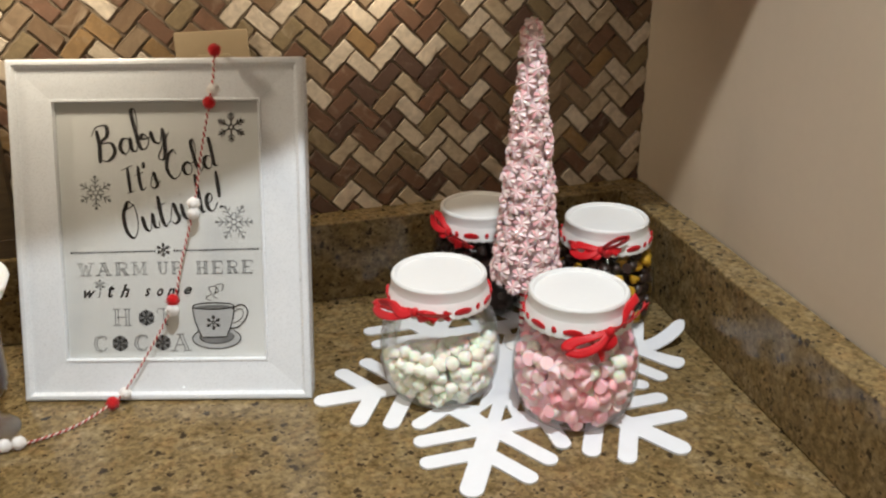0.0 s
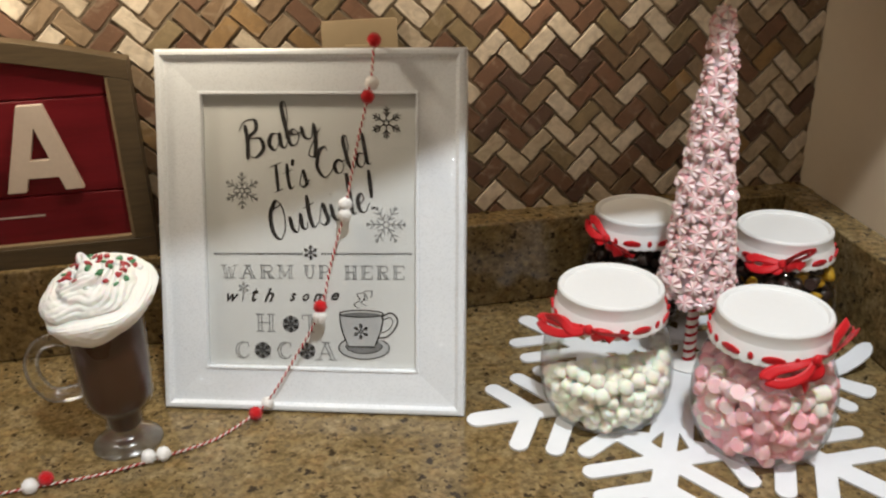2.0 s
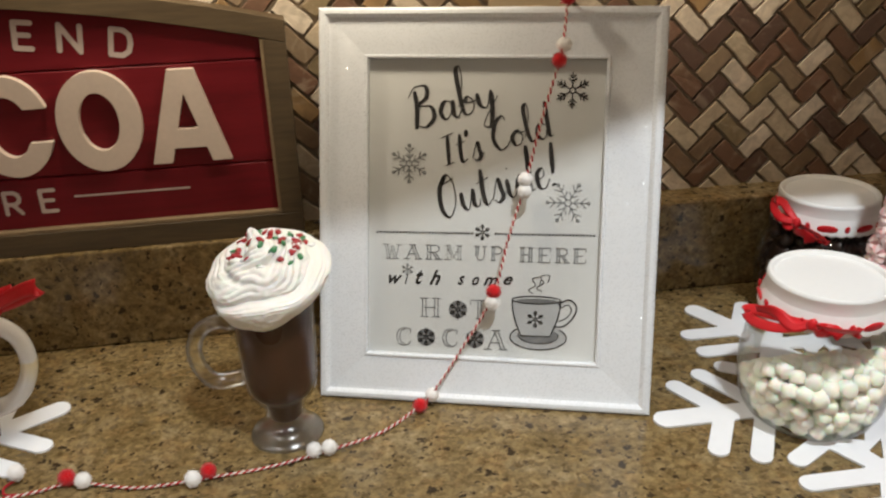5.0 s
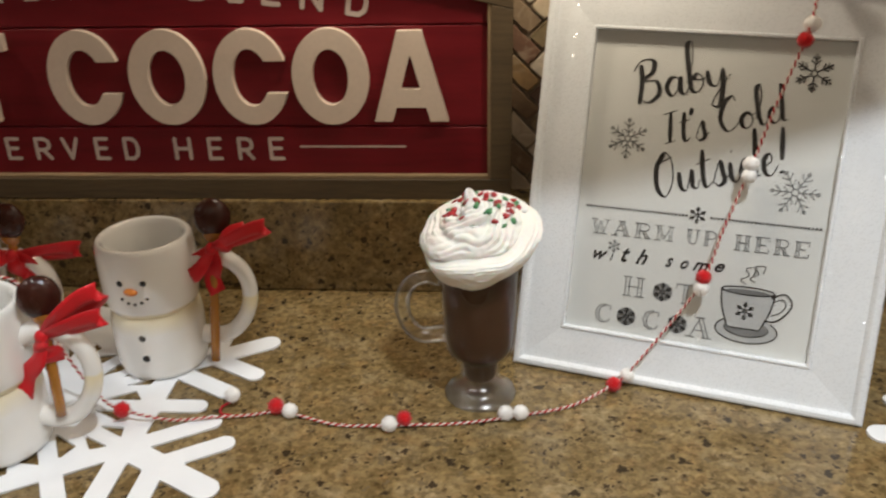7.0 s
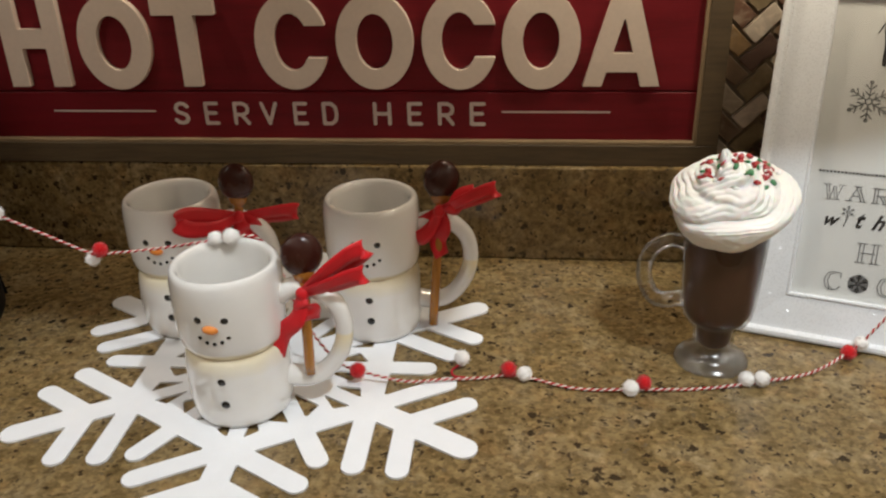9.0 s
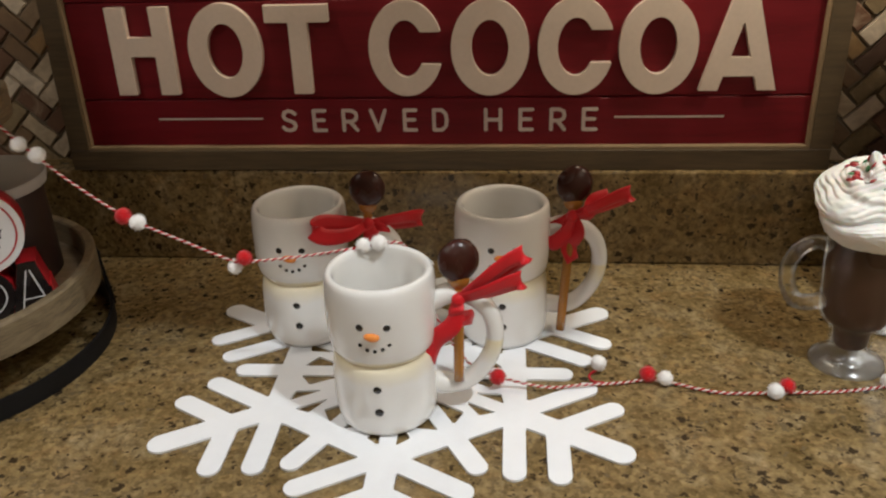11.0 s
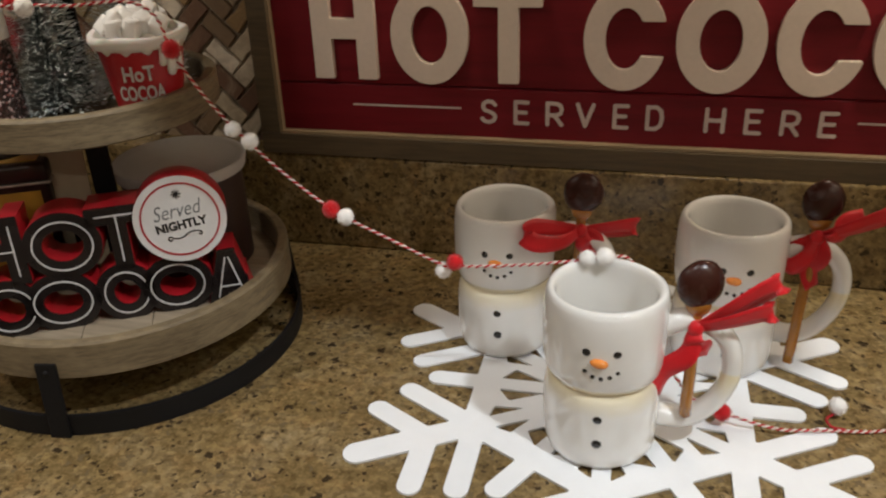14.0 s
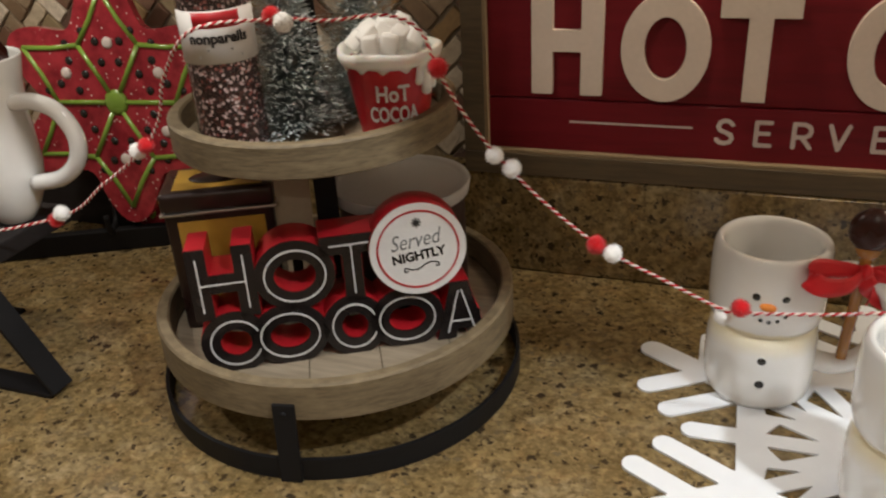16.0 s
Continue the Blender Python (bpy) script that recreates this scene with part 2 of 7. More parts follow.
def dotted(name, ground, *tones, scale=260):
    """Small loose grains: cells of several colours."""
    n = Nodes(name)
    at = n.where()
    v = n.add("ShaderNodeTexVoronoi")
    v.inputs["Scale"].default_value = scale
    n.link(at, v.inputs["Vector"])
    sep = n.add("ShaderNodeSeparateColor")
    n.link(v.outputs["Color"], sep.inputs[0])
    step = 1.0 / len(tones)
    colour = n.ramp(sep.outputs[0], *[(i * step, t) for i, t in enumerate(tones)], mode="CONSTANT")
    n.set(Base_Color=n.mix(n.ramp(v.outputs["Distance"], (0.45, 0.0), (0.7, 1.0)), colour, ground), Roughness=0.4)
    n.bump(v.outputs["Distance"], 0.6, 0.002)
    return n.mat


def speckled(name, bright, deep, fleck):
    """A mottled glaze with fine pale flecks."""
    n = Nodes(name)
    at = n.where()
    cloud = n.noise(38, 4, 0.6, at=at)
    v = n.add("ShaderNodeTexVoronoi")
    v.inputs["Scale"].default_value = 330
    n.link(at, v.inputs["Vector"])
    sep = n.add("ShaderNodeSeparateColor")
    n.link(v.outputs["Color"], sep.inputs[0])
    spot = n.maths("MULTIPLY", n.maths("GREATER_THAN", sep.outputs[0], 0.92), n.ramp(v.outputs["Distance"], (0.25, 1.0), (0.4, 0.0)))
    n.set(Base_Color=n.mix(spot, n.ramp(cloud, (0.35, deep), (0.65, bright)), fleck), Roughness=0.24, Coat_Weight=0.6, Coat_Roughness=0.12)
    n.bump(cloud, 0.4, 0.0015)
    return n.mat


def pink_pieces():
    """Each sweet has its own pink, from nearly white to rose."""
    n = Nodes("pink_marshmallow")
    tone = n.ramp(n.add("ShaderNodeNewGeometry").outputs["Random Per Island"], (0.0, (0.96, 0.80, 0.78)), (0.25, (0.96, 0.64, 0.65)), (0.6, (0.96, 0.51, 0.55)), (1.0, (0.94, 0.39, 0.44)))
    grain = n.noise(380, 3)
    n.set(Base_Color=n.mix(n.ramp(grain, (0.4, 0.0), (0.7, 0.3)), tone, (0.95, 0.82, 0.81)), Roughness=0.7, Specular_IOR_Level=0.25, Subsurface_Weight=0.25, Subsurface_Scale=0.005)
    n.bump(grain, 0.2, 0.0006)
    return n.mat


M_GRANITE = granite_material()
M_TILE, M_TILE_JOINED = tile_material(False), tile_material(True)
M_GROUT = plain("grout", (0.21, 0.160, 0.108), 0.9, 0.35, 200, 0.5)
M_WALL = plain("beige_wall_paint", (0.56, 0.465, 0.345), 0.75, 0.03, 30, 0.12)
M_ROOM = plain("room_paint", (0.44, 0.36, 0.27), 0.8, 0.05, 8)
M_CEIL = plain("ceiling_paint", (0.66, 0.61, 0.53), 0.85, 0.04, 8)
M_FLOOR = wood_material("floor_boards", (0.26, 0.15, 0.08), (0.13, 0.07, 0.035), (2, 30, 30), 0.4)
M_CABINET = wood_material("cabinet_wood", (0.20, 0.105, 0.05), (0.10, 0.05, 0.024), (40, 40, 4), 0.4)
M_GLITTER = glitter_material()
M_PAPER = plain("print_paper", (0.66, 0.655, 0.64), 0.55, 0.02, 30)
M_INK = plain("black_ink", (0.022, 0.020, 0.020), 0.5, 0.3, 300)
M_INK_GREY = plain("grey_ink", (0.20, 0.20, 0.20), 0.6, 0.25, 300)
M_INK_PALE = plain("pale_grey_ink", (0.46, 0.46, 0.46), 0.6, 0.1, 200)
M_SIGN = painted_boards()
M_SIGN_WOOD = wood_material("weathered_frame_wood", (0.115, 0.078, 0.038), (0.060, 0.039, 0.019), (7, 80, 80), 0.65)
M_SIGN_EDGE = plain("bare_wood_edge", (0.25, 0.175, 0.098), 0.7, 0.25, 90, 0.2)
M_CREAM_PAINT = plain("cream_letter_paint", (0.68, 0.57, 0.485), 0.38, 0.07, 80, 0.12)
M_PALE_PAINT = plain("pale_letter_paint", (0.60, 0.50, 0.455), 0.6, 0.10, 200)
M_CERAMIC = ceramic_material()
M_WHITE_GLAZE = plain("plain_white_glaze", (0.80, 0.79, 0.77), 0.14, 0.03, 40, 0.05, coat=0.8)
M_BLACK_GLAZE = plain("black_glaze", (0.012, 0.012, 0.012), 0.15, 0.1, 100, coat=0.4)
M_ORANGE = plain("orange_glaze", (0.78, 0.26, 0.05), 0.2, 0.1, 100, coat=0.4)
M_WHITE_PLASTIC = plain("white_lid_plastic", (0.80, 0.80, 0.79), 0.4, 0.02, 80)
M_FLAKE = plain("white_felt", (0.80, 0.815, 0.84), 0.7, 0.03, 300, 0.25)
M_RIBBON = plain("red_satin_ribbon", (0.56, 0.008, 0.014), 0.42, 0.12, 250, 0.15, spec=0.3, sheen=0.1)
M_RED_POM = plain("red_wool", (0.52, 0.010, 0.014), 0.9, 0.25, 500, 0.4, spec=0.1, sheen=0.4)
M_WHITE_POM = plain("white_wool", (0.82, 0.80, 0.78), 0.9, 0.06, 500, 0.4, spec=0.1, sheen=0.3)
M_TWINE_RED, M_TWINE_WHITE = twine_material("red_twine", (0.42, 0.022, 0.030)), twine_material("white_twine", (0.72, 0.66, 0.60))
M_CLEAR = clear_material("clear_plastic", (0.985, 0.99, 0.985), 0.05, 0.6)
M_GLASS = clear_material("clear_glass", (0.985, 0.99, 0.985), 0.04, 0.55)
M_GLASS_THICK = clear_material("thick_clear_glass", (0.975, 0.98, 0.97), 0.24, 0.80, 0.03, 0.33)
M_PANE = clear_material("picture_glass", (0.99, 0.995, 0.99), 0.02, 0.6)
M_COCOA = plain("hot_chocolate", (0.060, 0.024, 0.015), 0.3, 0.15, 30, coat=0.3)
M_MALLOW_WHITE = plain("bright_white_clay", (0.86, 0.84, 0.81), 0.6, 0.03, 150, 0.15)
M_WHIP = plain("whipped_cream", (0.80, 0.78, 0.74), 0.42, 0.03, 120, 0.2, sub=0.15)
M_MALLOW = plain("white_marshmallow", (0.95, 0.92, 0.81), 0.8, 0.02, 400, 0.1, spec=0.2, sub=0.35)
M_MALLOW_PINK = pink_pieces()
M_SPRINKLE_RED = plain("red_sprinkle", (0.36, 0.022, 0.026), 0.35, 0.1, 200)
M_SPRINKLE_GREEN = plain("green_sprinkle", (0.06, 0.22, 0.09), 0.35, 0.1, 200)
M_HONEY = plain("amber_sugar_stick", (0.36, 0.145, 0.022), 0.18, 0.15, 120, coat=0.6)
M_CHOC = plain("dark_chocolate", (0.040, 0.011, 0.007), 0.24, 0.25, 120, 0.3, spec=0.35)
M_CHOC_BITS = plain("chocolate_pieces", (0.035, 0.020, 0.016), 0.35, 0.3, 200)
M_GOLD_WRAP = plain("gold_sweet_wrapper", (0.62, 0.36, 0.03), 0.3, 0.15, 100, metal=0.2)
M_TRAY = wood_material("grey_washed_tray_wood", (0.215, 0.162, 0.092), (0.085, 0.060, 0.032), (26, 26, 190), 0.65)
M_TRAY_FLOOR = wood_material("pale_tray_boards", (0.34, 0.275, 0.195), (0.19, 0.145, 0.095), (6, 60, 60), 0.65)
M_IRON = plain("black_iron", (0.006, 0.0055, 0.006), 0.55, 0.25, 120, 0.2, spec=0.25)
M_RED_PAINT = plain("red_gloss_paint", (0.40, 0.011, 0.018), 0.36, 0.12, 60)
M_DARK_PAINT = plain("charcoal_paint", (0.011, 0.008, 0.008), 0.26, 0.25, 80, 0.15)
M_CHALK = plain("chalk_white_paint", (0.56, 0.54, 0.53), 0.45, 0.2, 150)
M_TIN_DARK = plain("dark_brown_tin", (0.024, 0.012, 0.010), 0.28, 0.15, 40, metal=0.2)
M_TIN_GOLD = plain("yellow_tin_print", (0.50, 0.29, 0.045), 0.35, 0.25, 25)
M_TIN_EDGE = plain("bare_tin_rim", (0.45, 0.43, 0.40), 0.3, 0.1, 60, metal=0.9)
M_LID_CLOUDY = plain("cloudy_plastic", (0.42, 0.40, 0.385), 0.35, 0.05, 30)
M_CANISTER = plain("brown_canister_card", (0.034, 0.017, 0.013), 0.5, 0.2, 40)
M_TAG = plain("beige_paper_tag", (0.42, 0.35, 0.25), 0.7, 0.08, 60)
M_NONPAREIL = dotted("chocolate_nonpareils", (0.03, 0.014, 0.011), (0.06, 0.022, 0.017), (0.66, 0.50, 0.47), (0.10, 0.032, 0.026), (0.60, 0.42, 0.40), (0.045, 0.02, 0.016), (0.36, 0.12, 0.10), (0.035, 0.016, 0.012), scale=460)
M_LABEL = plain("white_paper_label", (0.62, 0.60, 0.58), 0.55, 0.04, 60)
M_FROST = plain("frosted_green_bristle", (0.33, 0.395, 0.37), 0.4, 0.4, 300)
M_SNOW = plain("flocked_snow", (0.62, 0.66, 0.66), 0.8, 0.15, 300)
M_PLATTER = speckled("red_glazed_pottery", (0.42, 0.036, 0.050), (0.20, 0.014, 0.022), (0.72, 0.50, 0.48))
M_GREEN = plain("green_glaze", (0.20, 0.33, 0.050), 0.25, 0.15, 60, coat=0.5)
M_DOT_BLACK = plain("black_glaze_dot", (0.02, 0.016, 0.016), 0.2, 0.1, 60, coat=0.5)
M_DOT_WHITE = plain("white_glaze_dot", (0.66, 0.58, 0.54), 0.25, 0.1, 60, coat=0.5)
M_DARK_WOOD = wood_material("dark_riser_wood", (0.012, 0.006, 0.005), (0.005, 0.003, 0.003), (8, 60, 60), 0.85)
M_PEPPER = plain("peppermint_white", (0.86, 0.68, 0.68), 0.35, 0.05, 100, coat=0.4, sub=0.1)
M_PEPPER_RED = plain("peppermint_red", (0.77, 0.40, 0.42), 0.3, 0.2, 100, coat=0.4)
M_OUTLET = plain("beige_outlet_plate", (0.36, 0.27, 0.16), 0.45, 0.05, 40)

# ---- mesh helpers ----


def mesh_of(name, bm, material, smooth=False):
    bmesh.ops.recalc_face_normals(bm, faces=bm.faces)
    me = bpy.data.meshes.new(name)
    if smooth:
        for f in bm.faces:
            f.smooth = True
        if smooth is not True:
            for e in bm.edges:
                e.smooth = e.calc_face_angle(0.0) < smooth
    bm.to_mesh(me)
    bm.free()
    me.materials.append(material)
    return me


def part(name, bm, material, parent=None, label="", smooth=False):
    ob = new(name, mesh_of(name, bm, material, smooth) if isinstance(bm, bmesh.types.BMesh) else bm)
    if parent is not None:
        ob.parent = parent
    return tagged(ob, label)


def thing(name, label, category, place=None, group="", kind=""):
    ob = new(name)
    ob.empty_display_size = 0.02
    if place is not None:
        ob.matrix_world = place
    return tagged(ob, label, category, group, kind)


def box(x0, x1, y0, y1, z0, z1, bevel=0.0, segments=2, m=None):
    bm = bmesh.new()
    bmesh.ops.create_cube(bm, size=1.0, matrix=Matrix.Translation(((x0 + x1) / 2, (y0 + y1) / 2, (z0 + z1) / 2)) @ Matrix.Diagonal((x1 - x0, y1 - y0, z1 - z0, 1)))
    if bevel:
        bmesh.ops.bevel(bm, geom=bm.edges[:], offset=bevel, segments=segments, profile=0.6, affect="EDGES")
    if m is not None:
        bmesh.ops.transform(bm, matrix=m, verts=bm.verts)
    return bm


def lathe(profile, steps=48, m=None, wave=None):
    """Turn (radius, height) pairs about z. wave(angle, index) may add to radius and height."""
    bm = bmesh.new()
    rings = []
    for i, (r, z) in enumerate(profile):
        if r <= 1e-6:
            rings.append([bm.verts.new((0, 0, z))])
            continue
        ring = []
        for s in range(steps):
            a = 2 * math.pi * s / steps
            dr, dz = wave(a, i) if wave else (0, 0)
            ring.append(bm.verts.new(((r + dr) * math.cos(a), (r + dr) * math.sin(a), z + dz)))
        rings.append(ring)
    for a, b in zip(rings, rings[1:]):
        for s in range(steps):
            t = (s + 1) % steps
            if len(a) == 1 and len(b) == 1:
                continue
            if len(a) == 1:
                bm.faces.new((a[0], b[s], b[t]))
            elif len(b) == 1:
                bm.faces.new((a[s], a[t], b[0]))
            else:
                bm.faces.new((a[s], a[t], b[t], b[s]))
    if m is not None:
        bmesh.ops.transform(bm, matrix=m, verts=bm.verts)
    return bm


def glide(points, per=8, closed=False):
    """A smooth line through the points (Catmull-Rom)."""
    pts = [Vector(p) for p in points]
    n, out = len(pts), []
    for i in range(n if closed else n - 1):
        p0 = pts[(i - 1) % n] if closed or i else pts[0] * 2 - pts[1]
        p1, p2 = pts[i], pts[(i + 1) % n]
        p3 = pts[(i + 2) % n] if closed or i + 2 < n else p2 * 2 - p1
        for s in range(per):
            t = s / per
            out.append(0.5 * (2 * p1 + (p2 - p0) * t + (2 * p0 - 5 * p1 + 4 * p2 - p3) * t * t + (3 * p1 - p0 - 3 * p2 + p3) * t ** 3))
    if not closed:
        out.append(pts[-1])
    return out


def frames_along(line, up=Vector((0, 0, 1))):
    """Tangent, side and normal at each point, carried along without twisting."""
    out, side = [], None
    for i, p in enumerate(line):
        t = (line[min(i + 1, len(line) - 1)] - line[max(i - 1, 0)]).normalized()
        if side is None:
            side = t.cross(up)
            side = side if side.length > 1e-3 else t.cross(Vector((1, 0, 0)))
        side = (side - t * side.dot(t)).normalized()
        out.append((t, side, side.cross(t)))
    return out


def tube(line, radius, sides=8, bm=None, shape=None, caps=True, squash=1.0):
    """Sweep a round (or shape(angle, u)) section along the line. radius may be a function of u from 0 to 1."""
    bm = bm or bmesh.new()
    line = [Vector(p) for p in line]
    rings = []
    for i, (p, (t, s, n)) in enumerate(zip(line, frames_along(line))):
        u = i / max(len(line) - 1, 1)
        r = radius(u) if callable(radius) else radius
        ring = []
        for k in range(sides):
            a = 2 * math.pi * k / sides
            rr = r * (shape(a, u) if shape else 1.0)
            ring.append(bm.verts.new(p + s * rr * math.cos(a) + n * rr * math.sin(a) * squash))
        rings.append(ring)
    for a, b in zip(rings, rings[1:]):
        for k in range(sides):
            bm.faces.new((a[k], a[(k + 1) % sides], b[(k + 1) % sides], b[k]))
    if caps:
        bm.faces.new(rings[0][::-1])
        bm.faces.new(rings[-1])
    return bm


def ribbon(line, width, across, thick=0.0005, bm=None):
    """A flat strip along the line; across: its width direction, or a function of u."""
    bm = bm or bmesh.new()
    line = [Vector(p) for p in line]
    rows = []
    for i, p in enumerate(line):
        u = i / (len(line) - 1)
        t = (line[min(i + 1, len(line) - 1)] - line[max(i - 1, 0)]).normalized()
        c = Vector(across(u) if callable(across) else across)
        c = (c - t * c.dot(t)).normalized()
        n = c.cross(t)
        w = (width(u) if callable(width) else width) / 2
        rows.append([bm.verts.new(p + c * a * w + n * b * thick / 2) for a, b in ((-1, -1), (-0.4, -1), (0.4, -1), (1, -1), (1, 1), (0.4, 1), (-0.4, 1), (-1, 1))])
    for a, b in zip(rows, rows[1:]):
        for k in range(8):
            bm.faces.new((a[k], a[(k + 1) % 8], b[(k + 1) % 8], b[k]))
    bm.faces.new(rows[0][::-1])
    bm.faces.new(rows[-1])
    return bm


def ball(radius, place=(0, 0, 0), scale=(1, 1, 1), subdiv=2, bm=None, rough=0.0, freq=200.0):
    bm = bm or bmesh.new()
    made = bmesh.ops.create_icosphere(bm, subdivisions=subdiv, radius=radius)["verts"]
    for v in made:
        if rough:
            v.co *= 1 + rough * noise.noise(v.co * freq)
        v.co = Vector((v.co.x * scale[0], v.co.y * scale[1], v.co.z * scale[2])) + Vector(place)
    return bm


def merge(bm, me, m):
    """Add a mesh to a bmesh at the pose m."""
    at = len(bm.verts)
    bm.from_mesh(me)
    bm.verts.ensure_lookup_table()
    bmesh.ops.transform(bm, matrix=m, verts=bm.verts[at:])


def stroke(bm, line, wide, thin, z, closed=False, slant=0.7):
    """A flat pen stroke in the xy plane, broader on the way down."""
    line = [Vector((p[0], p[1], z)) for p in line]
    n, rows = len(line), []
    for i, p in enumerate(line):
        a, b = (line[(i - 1) % n], line[(i + 1) % n]) if closed else (line[max(i - 1, 0)], line[min(i + 1, n - 1)])
        t = (b - a).normalized() if (b - a).length > 1e-9 else Vector((1, 0, 0))
        w = thin + (wide - thin) * abs(t.y * math.cos(slant) + t.x * math.sin(slant) * 0.3)
        s = Vector((-t.y, t.x, 0)) * w / 2
        rows.append((bm.verts.new(p - s), bm.verts.new(p + s)))
    for a, b in zip(rows, rows[1:] + (rows[:1] if closed else [])):
        bm.faces.new((a[0], a[1], b[1], b[0]))
    return bm


def plate(field, x0, x1, y0, y1, step, depth, back=0.0):
    """A flat plate whose outline is where field(x, y) passes zero (negative inside), from z = back to back + depth."""
    nx, ny = int(math.ceil((x1 - x0) / step)), int(math.ceil((y1 - y0) / step))
    xs, ys = x0 + np.arange(nx + 1) * step, y0 + np.arange(ny + 1) * step
    gx, gy = np.meshgrid(xs, ys, indexing="ij")
    f = field(gx, gy)
    f = np.where(np.abs(f) < step * 0.02, -step * 0.02, f)
    verts, faces, index, rim = [], [], {}, []

    def corner(i, j):
        key = (i, j)
        if key not in index:
            index[key] = len(verts)
            verts.append((xs[i], ys[j]))
        return index[key]

    def edge(i, j, k, l):
        key = (min((i, j), (k, l)), max((i, j), (k, l)))
        if key not in index:
            t = f[i, j] / (f[i, j] - f[k, l])
            index[key] = len(verts)
            verts.append((xs[i] + (xs[k] - xs[i]) * t, ys[j] + (ys[l] - ys[j]) * t))
        return index[key]

    inside = f < 0
    for i in range(nx):
        for j in range(ny):
            c = ((i, j), (i + 1, j), (i + 1, j + 1), (i, j + 1))
            flags = [inside[q] for q in c]
            if not any(flags):
                continue
            if all(flags):
                faces.append([corner(*q) for q in c])
                continue
            if flags in ([True, False, True, False], [False, True, False, True]):
                for q in range(4):
                    if flags[q]:
                        a, b = edge(*c[q - 1], *c[q]), edge(*c[q], *c[(q + 1) % 4])
                        faces.append([a, corner(*c[q]), b])
                        rim.append((b, a))
                continue
            loop, cross = [], []
            for q in range(4):
                r = (q + 1) % 4
                if flags[q]:
                    loop.append(corner(*c[q]))
                if flags[q] != flags[r]:
                    loop.append(edge(*c[q], *c[r]))
                    cross.append((len(loop) - 1, flags[q]))
            faces.append(loop)
            (a, going), (b, _) = cross
            rim.append((loop[a], loop[b]) if going else (loop[b], loop[a]))
    n = len(verts)
    all_verts = [(x, y, back + depth) for x, y in verts] + [(x, y, back) for x, y in verts]
    all_faces = faces + [[v + n for v in reversed(fc)] for fc in faces] + [(b, a, a + n, b + n) for a, b in rim]
    me = bpy.data.meshes.new("plate")
    me.from_pydata(all_verts, [], all_faces)
    me.validate()
    bm = bmesh.new()
    bm.from_mesh(me)
    bpy.data.meshes.remove(me)
    return bm


def f_line(x, y, ax, ay, bx, by, w, round_end=True):
    """Distance to a bar of width w from a to b."""
    dx, dy = bx - ax, by - ay
    size = math.hypot(dx, dy)
    t = ((x - ax) * dx + (y - ay) * dy) / size
    off = np.abs((x - ax) * dy - (y - ay) * dx) / size
    if round_end:
        along = np.maximum(np.maximum(-t, t - size), 0)
        return np.hypot(off, along) - w / 2
    return np.maximum(off - w / 2, np.maximum(-t, t - size))


def f_ring(x, y, cx, cy, rx, ry, w):
    """Distance, near enough, to an upright oval ring of stroke w."""
    def oval(a, b):
        k = np.hypot((x - cx) / a, (y - cy) / b)
        g = np.hypot((x - cx) / (a * a), (y - cy) / (b * b))
        return k * (k - 1) / np.maximum(g, 1e-6)
    return np.maximum(oval(rx, ry), -oval(rx - w, ry - w))


def letter(ch, x, y, w, h, s):
    """Plain heavy capitals as fields: letter box w by h from the origin, stroke s."""
    if ch == "H":
        return np.minimum(np.minimum(f_line(x, y, s / 2, 0, s / 2, h, s, False), f_line(x, y, w - s / 2, 0, w - s / 2, h, s, False)), f_line(x, y, 0, h * 0.5, w, h * 0.5, s * 0.85, False))
    if ch == "T":
        return np.minimum(f_line(x, y, w / 2, 0, w / 2, h, s, False), f_line(x, y, 0, h - s / 2, w, h - s / 2, s, False))
    if ch == "O":
        return f_ring(x, y, w / 2, h / 2, w / 2, h * 0.52, s)
    if ch == "C":
        ring = f_ring(x, y, w * 0.53, h / 2, w * 0.53, h * 0.52, s)
        gap = np.maximum(np.abs(y - h / 2) - h * 0.185, w * 0.55 - x)
        return np.maximum(np.maximum(ring, -gap), x - w)
    if ch == "A":
        top = s * 0.62
        legs = np.minimum(f_line(x, y, s * 0.45, -h * 0.1, w / 2 - top * 0.35, h * 1.1, s * 0.95, False), f_line(x, y, w - s * 0.45, -h * 0.1, w / 2 + top * 0.35, h * 1.1, s * 0.95, False))
        bar = np.maximum(f_line(x, y, w * 0.15, h * 0.27, w * 0.85, h * 0.27, s * 0.75, False), 0 * x - 1)
        return np.maximum(np.minimum(legs, bar), np.maximum(-y, y - h))
    return 0 * x + 1


def words(text, size, extrude=0.0, fat=0.0, spacing=1.0, shear=0.0):
    """Lettering in the built-in face as a bmesh in the xy plane, its left end of the base line at the origin."""
    curve = bpy.data.curves.new("words", "FONT")
    curve.body, curve.size, curve.extrude, curve.offset = text, size, extrude, fat
    curve.space_character, curve.shear, curve.resolution_u = spacing, shear, 3
    ob = bpy.data.objects.new("words", curve)
    scene.collection.objects.link(ob)
    bpy.context.view_layer.update()
    me = bpy.data.meshes.new_from_object(ob.evaluated_get(bpy.context.evaluated_depsgraph_get()))
    bpy.data.objects.remove(ob)
    bpy.data.curves.remove(curve)
    bm = bmesh.new()
    bm.from_mesh(me)
    bpy.data.meshes.remove(me)
    return bm


